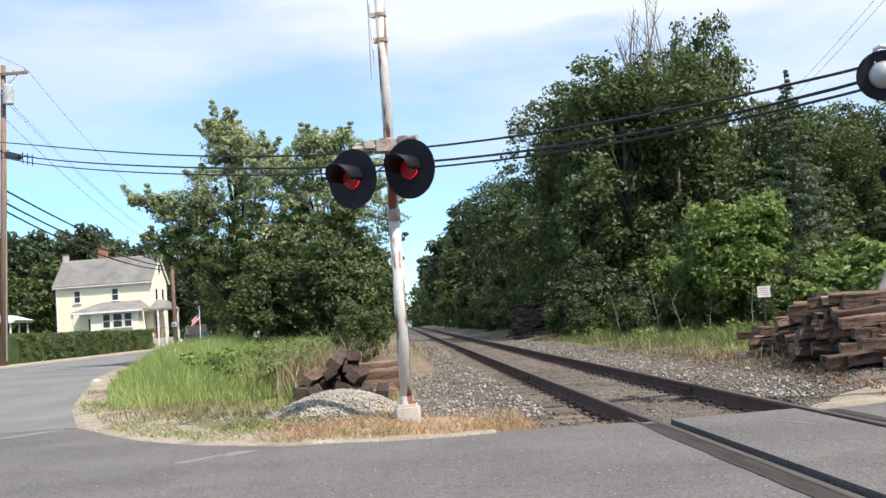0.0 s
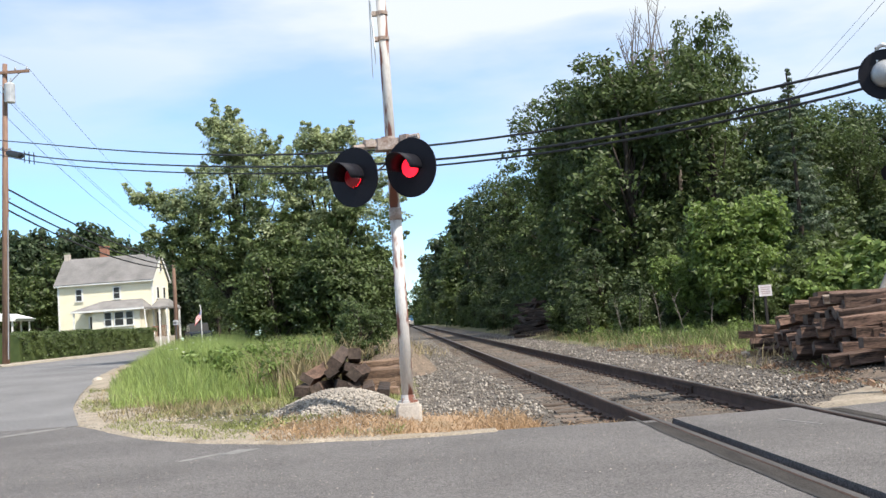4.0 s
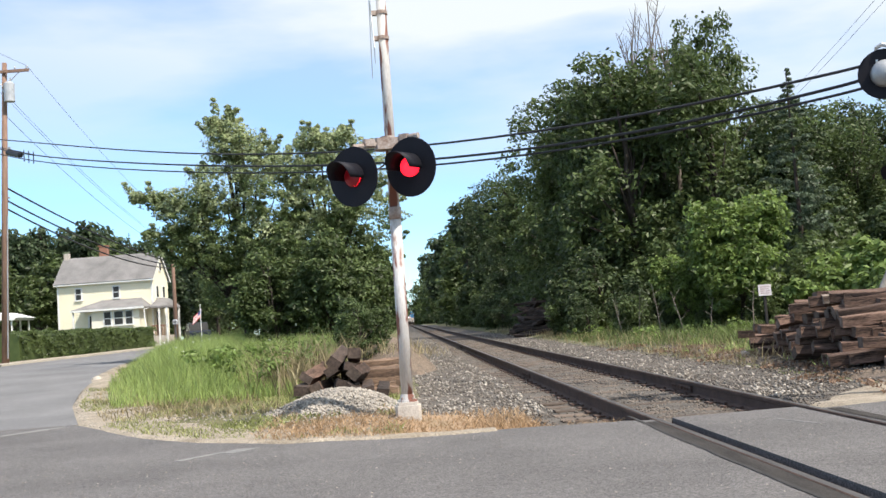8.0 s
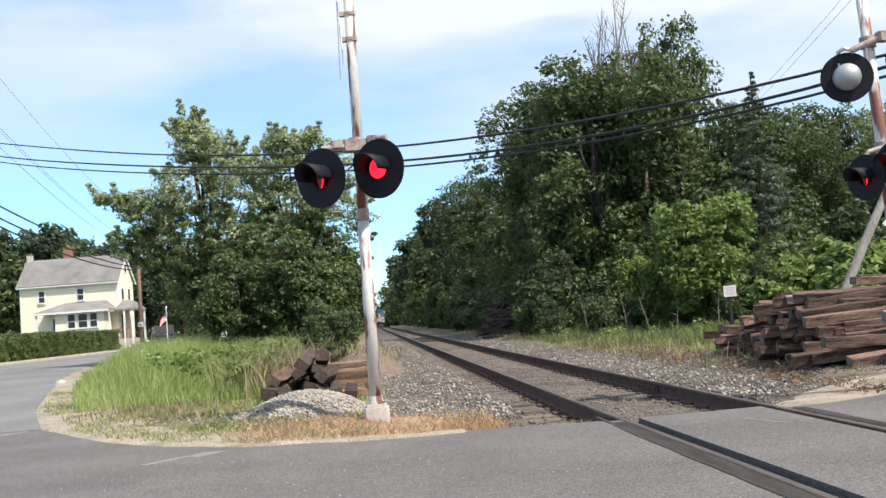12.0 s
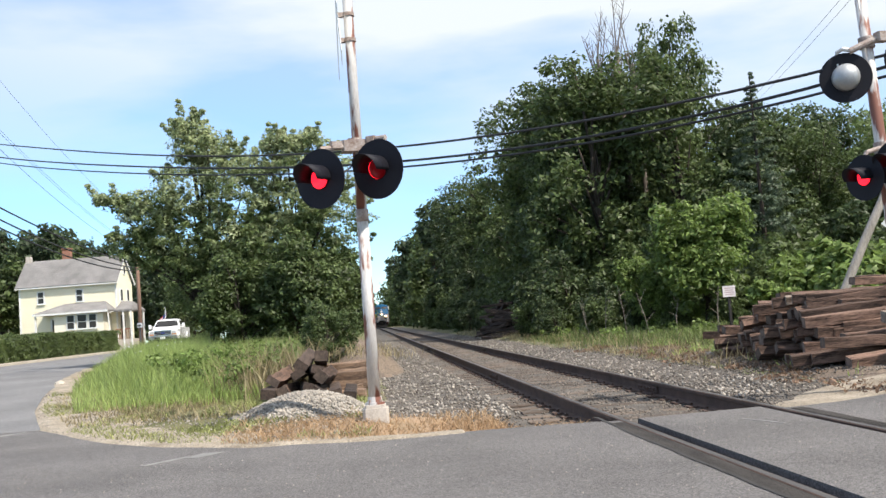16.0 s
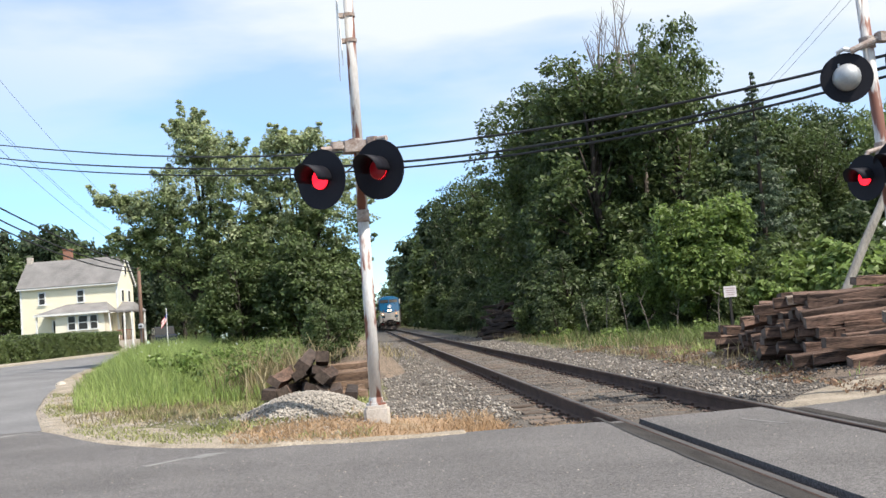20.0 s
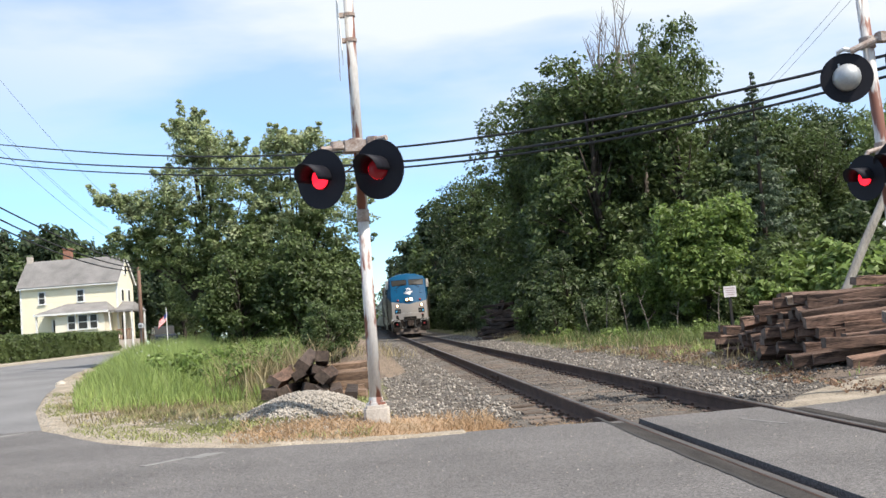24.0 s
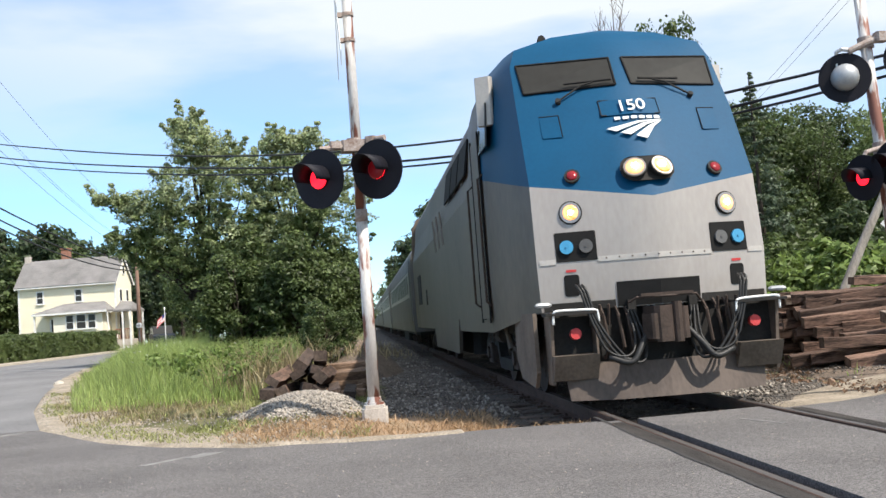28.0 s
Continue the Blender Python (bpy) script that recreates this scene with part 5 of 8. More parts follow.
def thick_cable(curve, r, label):
    pts = [on_cable(curve, k / 48) for k in range(49)]
    return solid("overhead_cable", tube(pts, r, 8), CABLE, label, "cable", "overhead cables")


MIDDLE_CABLE = (27.86, -32.65, 17.25, -15.1, 10.51)
thick_cable((5.51, 3.51, -2.15, -11.72, 10.86), 0.022, "thick black overhead cable crossing above the road")
thick_cable(MIDDLE_CABLE, 0.024, "thick black overhead cable with a splice case")
thick_cable((22.3, -25.43, 14.75, -14.77, 10.26), 0.02, "thick black overhead cable crossing above the road")


def splice():
    """Bundled splice case and spacers on the cables next to the pole."""
    ob = thing("splice_case", "dark oblong splice case strapped under the cable", "cable splice")
    a, b = (on_cable(MIDDLE_CABLE, t) - Vector((0, 0, 0.08)) for t in (0.045, 0.082))
    part("case", tube([a, a.lerp(b, 0.08), a.lerp(b, 0.92), b], [0.05, 0.13, 0.13, 0.05], 10), CABLE, ob)
    for k in (-0.3, 1.15, 1.45, 1.75):
        p = a.lerp(b, k) + Vector((0, 0, 0.02))
        part("spacer", tube([p + Vector((0, 0, -0.28)), p + Vector((0, 0, 0.22))], 0.02, 6), CABLE, ob)
    p, q = a.lerp(b, -0.5), a.lerp(b, 1.9)
    part("messenger_wire", tube([p + Vector((0, 0, 0.16)), q + Vector((0, 0, 0.12))], 0.014, 6), CABLE, ob)


splice()
# thin lines running down the street from the crossarm, and service drops
for dx in (-1.0, 1.0):
    span("thin_wire", (-18.65 + dx, 28.55, 14.2), (-18.55 + dx, 48.7, 9.1), 0.5, 0.009, WIRE, "thin grey power line along the street")
    span("thin_wire", (-18.65 + dx, 28.55, 14.2), (-24 + dx, -8, 14.6), 0.7, 0.009, WIRE, "thin grey power line over the road")
span("thin_wire", (-18.5, 28.6, 12.8), (-18.55, 48.8, 8.3), 0.5, 0.009, WIRE, "thin grey power line along the street")
span("thin_wire", (-18.7, 28.6, 12.0), (-18.55, 48.8, 7.7), 0.6, 0.012, WIRE, "thin grey power line along the street")
for z0, z1, sag in ((8.6, 7.0, 0.35), (8.0, 6.75, 0.5), (7.6, 6.5, 0.6)):
    span("street_cable", (-18.85, 28.7, z0), (-18.7, 48.8, z1), sag, 0.042, CABLE, "thick black telephone cable along the street")
for z in (5.3, 4.95):
    span("thin_wire", (21.0, 46.0, z + 6.5), (7.0, 2.0, z + 6), 0.9, 0.007, WIRE, "thin grey wire above the wood")

# ---- stacks of old sleepers ----
def tie_mesh(seed, length=2.45, mat=None):
    rng = random.Random(seed)
    w, h = rng.uniform(0.17, 0.23), rng.uniform(0.12, 0.165)
    n, v, f = 7, [], []
    for i in range(n + 1):
        x = -length / 2 + length * i / n
        dy, dz = rng.uniform(-0.012, 0.012), rng.uniform(-0.012, 0.012)
        c = 0.009
        for a, b in ((-w / 2 + c, -h / 2), (w / 2 - c, -h / 2), (w / 2, -h / 2 + c), (w / 2, h / 2 - c), (w / 2 - c, h / 2), (-w / 2 + c, h / 2), (-w / 2, h / 2 - c), (-w / 2, -h / 2 + c)):
            v.append((x, a + dy + rng.uniform(-0.006, 0.006), b + dz + rng.uniform(-0.006, 0.006)))
    for i in range(n):
        f += [(i * 8 + k, i * 8 + (k + 1) % 8, i * 8 + 8 + (k + 1) % 8, i * 8 + 8 + k) for k in range(8)]
    ends = [tuple(range(7, -1, -1)), tuple(range(n * 8, n * 8 + 8))]
    me = mesh_of("old_sleeper", (v, f + ends), mat or TIE_GREY)
    me.materials.append(mat or TIE_END)
    for p in me.polygons:
        if len(p.vertices) == 8:
            p.material_index = 1
    return me


TIES = [tie_mesh(k) for k in range(7)]
SHORT_TIES = [tie_mesh(20 + k, 1.05, TIE_BROWN) for k in range(4)]
PALE_TIES = [tie_mesh(40 + k, 2.1, TIE_BLEACHED) for k in range(2)]
DARK_TIES = [tie_mesh(30 + k, 1.7, TIE_DARK) for k in range(4)]
HEAP_TIES = DARK_TIES + [tie_mesh(36 + k, 1.7) for k in range(2)]


def lay_tie(m, group, rng, label="weathered brown timber sleeper thrown on the stack", kinds=TIES):
    ob = new("old_sleeper", kinds[rng.randrange(len(kinds))])
    ob.matrix_basis = m
    ob.location = (*site(m.translation.x, m.translation.y), m.translation.z)
    return tagged(ob, label, "railway sleeper", group)


def right_stack():
    """The big stack by the road: rows of sleepers, ends towards the track, stepping back and up."""
    rng = random.Random(5)
    for layer in range(7):
        z = 0.0 + layer * 0.132
        lo, hi = 0.14 * layer, 3.7 - 0.27 * layer + 0.4 * math.sin(math.pi * layer / 6)
        y = lo
        while y < hi:
            base_x = 3.0 + 0.13 * y + 0.05 * layer + rng.uniform(-0.35, 0.42)
            turn = -9 + rng.uniform(-14, 13)
            lay_tie(pose(base_x + 1.2, 7.95 + y + 0.05 * rng.random(), z + 0.16 + rng.uniform(-0.01, 0.03), rng.choice((-30, -9, -5, -2, 0, 3, 6, 9, 14, 38)), rng.uniform(-6, 3), turn), "stack of old sleepers by the road", rng)
            y += 0.14 + rng.uniform(0, 0.09)
    for x, y, z, turn in ((3.95, 12.2, 0.25, -22), (3.75, 12.45, 0.24, -30), (4.4, 9.4, 1.12, 4), (4.9, 9.8, 1.12, -6)):
        lay_tie(pose(x + 1.1, y, z, rng.uniform(-12, 12), rng.uniform(-4, 4), turn), "stack of old sleepers by the road", rng)


def left_stack():
    rng = random.Random(9)
    spots = [(-4.45, 11.3, 0.1, 88, 8, 0), (-4.15, 11.4, 0.1, 84, -25, 0), (-3.9, 11.2, 0.12, 96, 20, 3), (-3.65, 11.0, 0.1, 88, 40, 0), (-3.4, 10.8, 0.08, 92, -12, 0), (-3.15, 10.6, 0.06, 90, 8, 0), (-4.3, 11.5, 0.29, 82, 35, -3),
             (-4.0, 11.4, 0.31, 90, -30, 2), (-3.75, 11.3, 0.33, 95, 15, 4), (-3.55, 11.2, 0.28, 86, 45, 0), (-3.9, 11.4, 0.5, 88, 38, -4), (-3.65, 11.5, 0.5, 93, 5, 4)]
    for x, y, z, turn, roll, pitch in spots:
        lay_tie(pose(x * 0.84 - 0.5, y - 1.4, z * 1.1 + 0.02, roll, pitch, turn), "heap of old sleepers by the signal", rng, "dark weathered sleeper end in the heap beside the signal", HEAP_TIES)
    for x, y, z, turn in ((-3.0, 11.3, 0.05, 4), (-3.05, 11.6, 0.06, -5), (-2.95, 11.6, 0.2, 2), (-3.1, 11.0, -0.02, 12), (-3.0, 11.8, 0.32, -3), (-3.05, 10.7, -0.05, -10), (-2.95, 11.4, 0.2, 6), (-2.9, 12.1, 0.2, -4)):
        lay_tie(pose(x - 0.35, y - 1.3, z + 0.06, rng.uniform(-9, 9), rng.uniform(-3, 3), turn), "heap of old sleepers by the signal", rng, "sun-bleached sleeper lying in the heap beside the signal", SHORT_TIES)


def far_stack():
    rng = random.Random(14)
    # the shade on this heap is painted by using the dark sleepers
    for layer in range(11):
        for k in range(7 - layer // 2):
            lay_tie(pose(3.15 + 0.3 * rng.uniform(-1, 1) + 0.05 * layer, 28.6 + k * 0.6 + layer * 0.2, -0.05 + layer * 0.155, rng.uniform(-15, 15), rng.uniform(-14, 10), -60 + rng.uniform(-35, 35)), "heap of dark sleepers along the track", rng, "sleeper in a tumbled heap along the track, shade put into its colour", DARK_TIES)


def bleached_ties():
    """A few split, sun-bleached sleepers in the face of the stack."""
    rng = random.Random(3)
    for x, y, z, turn in ((3.7, 8.1, 0.68, -6), (3.5, 7.72, 0.3, -12), (3.25, 9.3, 0.98, -16)):
        lay_tie(pose(x + 1.1, y, z, 8, -2, turn), "stack of old sleepers by the road", rng, "split sun-bleached sleeper in the stack", PALE_TIES)


right_stack()
bleached_ties()
left_stack()
far_stack()


def heap(name, cx, cy, rx, ry, h, mat, label):
    v, f = [(cx, cy, gz(cx, cy) + h)], []
    n, rings = 28, 7
    for j in range(1, rings + 1):
        t = j / rings
        for k in range(n):
            a = 2 * math.pi * k / n
            x, y = cx + rx * t * math.cos(a), cy + ry * t * math.sin(a)
            z = gz(x, y) + h * (1 - t * t) ** 1.3 + 0.03 * noise.noise((x * 3, y * 3, 3)) * (1 - t) - (0.04 if j == rings else 0)
            v.append((x, y, z))
    f = [(0, 1 + k, 1 + (k + 1) % n) for k in range(n)]
    for j in range(rings - 1):
        f += [(1 + j * n + k, 1 + (j + 1) * n + k, 1 + (j + 1) * n + (k + 1) % n, 1 + j * n + (k + 1) % n) for k in range(n)]
    return solid(name, (v, f), mat, label, kind="structure", smooth=True)


heap("gravel_heap", -3.66, 8.3, 0.8, 0.85, 0.25, STONE_PALE, "low heap of pale crushed stone")


def heap_place(rng):
    a, t = rng.uniform(0, 6.28), rng.random() ** 0.6 * 1.08
    x, y = -3.66 + 0.8 * t * math.cos(a), 8.3 + 0.85 * t * math.sin(a)
    return x, y, gz(x, y) + 0.25 * max(0.0, 1 - t * t) ** 1.3 + rng.uniform(-0.005, 0.02)


stones("gravel_stones", 5200, heap_place, (0.014, 0.036), STONE_PALE, "pale crushed stones of the heap", 21)


def stone_block(name, x, y, size, label, seed):
    rng = random.Random(seed)
    bm = bmesh.new()
    bmesh.ops.create_icosphere(bm, subdivisions=2, radius=size)
    for q in bm.verts:
        q.co = Vector((q.co.x * 1.2, q.co.y, q.co.z * 0.75)) * (1 + 0.35 * noise.noise(q.co * 9 + Vector((seed, 0, 0))))
    me = bpy.data.meshes.new(name)
    bm.to_mesh(me)
    bm.free()
    me.materials.append(STONE_PALE)
    ob = new(name, me)
    ob.matrix_basis = pose(*site(x, y), gz(x, y) + size * 0.4, 0, 0, rng.uniform(0, 360))
    return tagged(ob, label, "stone")


for i, (x, y, s) in enumerate(((-5.95, 10.4, 0.07), (-10.05, 16.4, 0.12), (-2.42, 7.3, 0.06), (-2.4, 7.1, 0.05), (-2.95, 7.35, 0.05), (3.2, 11.4, 0.08), (3.9, 12.2, 0.07), (2.6, 10.2, 0.06), (-1.9, 10.2, 0.07), (4.3, 12.6, 0.08))):
    stone_block("loose_stone", x, y, s, "pale loose stone lying on the ground", i)


def small_notice():
    ob = thing("notice_board", "small pale notice board on a dark post behind the sleepers", "sign", at=(4.5, 12.9, gz(4.5, 12.9)))
    part("post", box((0, 0, 0.35), (0.05, 0.05, 1.5)), UNDERFRAME, ob, "thin dark post")
    part("board", box((0, -0.035, 1.22), (0.28, 0.015, 0.24)), SIGN_FACE, ob, "weathered pale board")
    for k in range(4):
        part("line_of_print", box((0.0, -0.045, 1.29 - k * 0.045), (0.21 - 0.03 * (k % 2), 0.004, 0.011)), SIGN_INK, ob)


small_notice()

# ---- the passenger train ----
# (half width, height) round one side of the body, from the sill to the roof's middle
SECTION = [(1.38, 0.78), (1.4, 1.48), (1.4, 2.62), (1.395, 3.15), (1.35, 3.62), (1.2, 3.9), (0.64, 4.1), (0.0, 4.16)]
# nose edge: half width, height, setback; and the setback of the nose's middle at the same height
NOSE = [(1.165, 0.98, 0.21, 0.0), (1.18, 1.48, 0.2, -0.04), (1.175, 2.24, 0.29, -0.04), (1.165, 3.05, 0.7, 0.45), (1.14, 3.66, 1.08, 0.9), (1.06, 3.88, 1.2, 1.06), (0.6, 4.03, 1.28, 1.2), (0.0, 4.09, 1.32, 1.32)]
NOSE_END = 2.3
TALL = 1.085     # the train is drawn in units of its own, a little longer than a metre


def nose_y(x, z):
    """Setback of the nose face at a place on it."""
    for (w0, z0, e0, m0), (w1, z1, e1, m1) in zip(NOSE, NOSE[1:]):
        if z <= z1 or z1 > 3.8:
            t = (z - z0) / (z1 - z0)
            w, e, m = w0 + (w1 - w0) * t, e0 + (e1 - e0) * t, m0 + (m1 - m0) * t
            return m + (e - m) * min(1.0, abs(x) / w)
    return 0.6


def nose_row(i, cols=8):
    w, z, e, m = NOSE[i]
    row = []
    for k in range(cols + 1):
        u = -1 + 2 * k / cols
        zz = z - (0.2 * (1 - abs(u)) if i == 2 else 0)
        row.append((u * w, nose_y(u * w, zz) if i == 2 else m + (e - m) * abs(u), zz))
    return row


def grid(rows):
    n = len(rows[0])
    v = [p for r in rows for p in r]
    return v, [(j * n + i, j * n + i + 1, (j + 1) * n + i + 1, (j + 1) * n + i) for j in range(len(rows) - 1) for i in range(n - 1)]


def cheek(lo, hi, side):
    """The rounded side of the nose between two levels, from the face's edge back to the body."""
    rows = []
    for i in range(lo, hi + 1):
        w, z, e, m = NOSE[i]
        bw, bz = SECTION[i]
        row = []
        for k in range(7):
            t = k / 6
            s = t * t * (3 - 2 * t) * 0.35 + t * 0.65
            y = e + (NOSE_END - e) * t
            bulge = 0.045 * math.sin(math.pi * min(1, t * 1.3)) * (1 - t)
            row.append((side * (w + (bw - w) * s + bulge), y, z + (bz - z) * t))
        rows.append(row)
    return grid(rows)


def on_nose(x, z, lift=0.0):
    """A place on the nose face and the way out of it."""
    d = 0.02
    p = Vector((x, nose_y(x, z), z))
    a = Vector((x + d, nose_y(x + d, z), z)) - Vector((x - d, nose_y(x - d, z), z))
    b = Vector((x, nose_y(x, z + d), z + d)) - Vector((x, nose_y(x, z - d), z - d))
    n = a.cross(b).normalized()
    if n.y > 0:
        n = -n
    return p + n * lift, n


def nose_plate(outline, lift, thick):
    """A flat-lying plate that follows the nose, out of an outline of (x, z)."""
    n = len(outline)
    v = [tuple(on_nose(x, z, lift - thick)[0]) for x, z in outline] + [tuple(on_nose(x, z, lift)[0]) for x, z in outline]
    return v, [tuple(range(n - 1, -1, -1)), tuple(range(n, 2 * n))] + [(i, (i + 1) % n, (i + 1) % n + n, i + n) for i in range(n)]


def rounded(x0, z0, x1, z1, r=0.03):
    pts = []
    for cx, cz, a0 in ((x1 - r, z0 + r, -90), (x1 - r, z1 - r, 0), (x0 + r, z1 - r, 90), (x0 + r, z0 + r, 180)):
        pts += [(cx + r * math.cos(math.radians(a0 + k * 30)), cz + r * math.sin(math.radians(a0 + k * 30))) for k in range(4)]
    return pts


def spline(points, k=5):
    """A smooth line through the points."""
    p = [Vector(q) for q in points]
    p = [p[0] * 2 - p[1]] + p + [p[-1] * 2 - p[-2]]
    out = []
    for i in range(1, len(p) - 2):
        for j in range(k):
            t = j / k
            out.append(0.5 * (2 * p[i] + (p[i + 1] - p[i - 1]) * t + (2 * p[i - 1] - 5 * p[i] + 4 * p[i + 1] - p[i + 2]) * t * t + (3 * p[i] - p[i - 1] - 3 * p[i + 1] + p[i + 2]) * t ** 3))
    return out + [p[-2]]


def wheelset(parent, y, r, wide):
    """Wheels on an axle at the true gauge; wide is the body's own stretch across."""
    pieces = []
    for s in (-1 / wide, 1 / wide):
        pieces += [tube([(s * 0.69, 0, 0), (s * 0.705, 0, 0), (s * 0.71, 0, 0), (s * 0.82, 0, 0)], [r + 0.025, r + 0.025, r, r - 0.005], 24), tube([(s * 0.82, 0, 0), (s * 0.86, 0, 0)], [0.16, 0.12], 12)]
        pieces += [box((s * 0.822, math.cos(a) * r * 0.62, math.sin(a) * r * 0.62), (0.02, 0.1, 0.1)) for a in (0.5, 2.6, 4.7)]
    pieces.append(tube([(-0.7, 0, 0), (0.7, 0, 0)], 0.08, 10))
    ob = part("wheelset", joined(*pieces), CAST, parent, "steel wheels on an axle")
    ob.location = (0, y, r + 0.004)
    return ob


WHEELS = []


def bogie(parent, y0, y1, r, top, wide=1.065):
    for y in (y0, y1):
        WHEELS.append((wheelset(parent, y, r, wide), r))
    for s in (-1, 1):
        frame_ = [(y0 - 0.75, r + 0.12), (y0 - 0.4, r + 0.3), (y0 + 0.45, r + 0.3), (y0 + 0.7, r - 0.05), (y1 - 0.7, r - 0.05), (y1 - 0.45, r + 0.3), (y1 + 0.4, r + 0.3), (y1 + 0.75, r + 0.12),
                  (y1 + 0.75, r + 0.02), (y1 + 0.3, r + 0.1), (y1 - 0.4, r + 0.1), (y1 - 0.65, r - 0.2), (y0 + 0.65, r - 0.2), (y0 + 0.4, r + 0.1), (y0 - 0.3, r + 0.1), (y0 - 0.75, r + 0.02)]
        part("bogie_frame", prism(frame_, 0, s * 0.98 - 0.06, s * 0.98 + 0.06), UNDERFRAME, parent, "grimy black bogie side frame")
        for y in (y0, y1):
            part("axle_box", joined(box((s * 1.03, y, r), (0.14, 0.3, 0.28), cut=0.02), tube([(s * 1.08, y, r), (s * 1.13, y, r)], 0.09, 10)), CAST, parent)
            for d in (-0.2, 0.2):
                part("coil_spring", tube([(s * 1.0, y + d, r + 0.14 + 0.03 * k) for k in range(9)], [0.07 if k % 2 else 0.05 for k in range(9)], 8), CAST, parent)
        part("brake_cylinder", tube([(s * 1.05, (y0 + y1) / 2 - 0.2, r + 0.25), (s * 1.05, (y0 + y1) / 2 + 0.25, r + 0.25)], 0.09, 10), CAST, parent)
        part("damper", tube([(s * 1.08, y0 + 0.3, r + 0.1), (s * 1.12, y0 + 0.5, top)], 0.045, 8), LOCO_GRIME, parent)


def locomotive():
    ob = thing("locomotive", "blue-nosed silver diesel passenger locomotive with lit headlamps", "locomotive")
    L = 18.95
    part("nose_lower", grid([nose_row(i) for i in (0, 1, 2)]), LOCO_SILVER, ob, "silver lower nose", True)
    part("nose_upper", grid([nose_row(i) for i in (2, 3, 4, 5, 6)] + [[(0.0 + 0.02 * (k - 4), 1.32, 4.09) for k in range(9)]]), LOCO_BLUE, ob, "blue sloping nose above the headlamps", True)
    for s in (-1, 1):
        # the lower corner's shade is painted with the darker side silver
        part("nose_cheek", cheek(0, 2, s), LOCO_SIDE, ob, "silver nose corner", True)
        part("nose_cheek", cheek(2, 7, s), LOCO_BLUE, ob, "blue nose corner", True)
        # the long side, with the upper part leaning in behind the cab
        rows = []
        for y in (NOSE_END, 3.0, 3.7, 4.5, 9.0, 14.0, L):
            lean = smooth01((y - 2.9) / 1.6) * 0.1
            rows.append([(s * (w - (lean if z > 3.0 else 0)), y, z - (0.08 * lean * 10 * 0.1)) for w, z in SECTION[:5]])
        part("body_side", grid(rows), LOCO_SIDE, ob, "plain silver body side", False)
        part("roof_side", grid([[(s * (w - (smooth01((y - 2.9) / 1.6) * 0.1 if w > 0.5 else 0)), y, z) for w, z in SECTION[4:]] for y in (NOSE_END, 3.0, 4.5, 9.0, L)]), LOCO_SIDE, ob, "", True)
        # cab door, seams, cab side window band, rear grille
        part("cab_door", box((s * 1.406, 2.62, 2.05), (0.02, 0.72, 2.2)), LOCO_SIDE, ob, "flush silver cab door")
        for y in (2.24, 3.0):
            part("door_seal", box((s * 1.413, y, 2.05), (0.02, 0.05, 2.3)), RUBBER, ob, "dark door seal")
        for y in (2.05, 3.15):
            part("grab_rail", tube([(s * 1.410, y, 1.1), (s * 1.470, y, 1.15), (s * 1.470, y, 2.6), (s * 1.410, y, 2.65)], 0.016, 6), CAST, ob, "thin upright grab rail")
        for k in range(3):
            part("step_hole", box((s * 1.402, 2.85, 1.0 + 0.25 * k), (0.02, 0.12, 0.12)), RUBBER, ob)
        for k in range(3):
            part("side_window", moved(box((0, 0, 0), (0.03, 1.05, 0.52)), pose(s * 1.345, 4.6 + 1.2 * k, 3.2, 0, s * -9, 0)), RUBBER, ob, "dark panel high on the side")
        part("cab_side_window", moved(box((0, 0, 0), (0.02, 0.7, 0.5)), pose(s * 1.392, 1.9, 3.15, 0, s * -4, 0)), DARK_GLASS, ob, "cab side window")
        part("side_grille", box((s * 1.402, 16.2, 1.75), (0.03, 1.2, 0.75)), UNDERFRAME, ob, "dark square side grille")
        part("side_vent", box((s * 1.402, 13.6, 1.5), (0.03, 0.25, 0.35)), UNDERFRAME, ob)
        part("side_emblem", joined(*[prism([(8.0 + k * 0.9, 2.3), (8.5 + k * 0.9, 2.95), (8.72 + k * 0.9, 2.95), (8.35 + k * 0.9, 2.3)], 0, s * 1.398 - 0.008, s * 1.398 + 0.008) for k in range(3)]), LOCO_GRIME, ob, "grey stripe emblem on the side")
        # skirts below the sill
        skirt = [(0.22, 0.98), (1.4, 0.98), (1.4, 0.5), (1.15, 0.3), (0.36, 0.24), (0.22, 0.4)]
        part("front_skirt", prism(skirt, 0, s * 1.24 - 0.02, s * 1.24 + 0.02), LOCO_GRIME, ob, "silver skirt behind the step")
        tank = [(6.3, 0.95), (11.8, 0.95), (11.5, 0.4), (6.6, 0.4)]
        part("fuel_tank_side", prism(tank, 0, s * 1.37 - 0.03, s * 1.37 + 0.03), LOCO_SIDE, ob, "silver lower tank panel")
        # mirrors
        part("mirror", joined(box((s * 1.37, 1.62, 3.42), (0.2, 0.1, 0.56), s * 0.5, 0.02), tube([(s * 1.2, 1.75, 3.6), (s * 1.36, 1.64, 3.6)], 0.018, 6), tube([(s * 1.24, 1.75, 3.22), (s * 1.36, 1.64, 3.24)], 0.018, 6)), BAND, ob, "grey-white mirror housing")
    part("roof_top", grid([[(x, y, 4.165 - 0.19 * x * x) for x in (-0.58, 0, 0.58)] for y in (4.5, L)]), LOCO_GRIME, ob)
    part("rear_wall", prism([(w, z) for w, z in SECTION[:-1]] + [(0, 4.16)] + [(-w, z) for w, z in SECTION[-2::-1]], 1, L - 0.02, L + 0.03), LOCO_GRIME, ob)
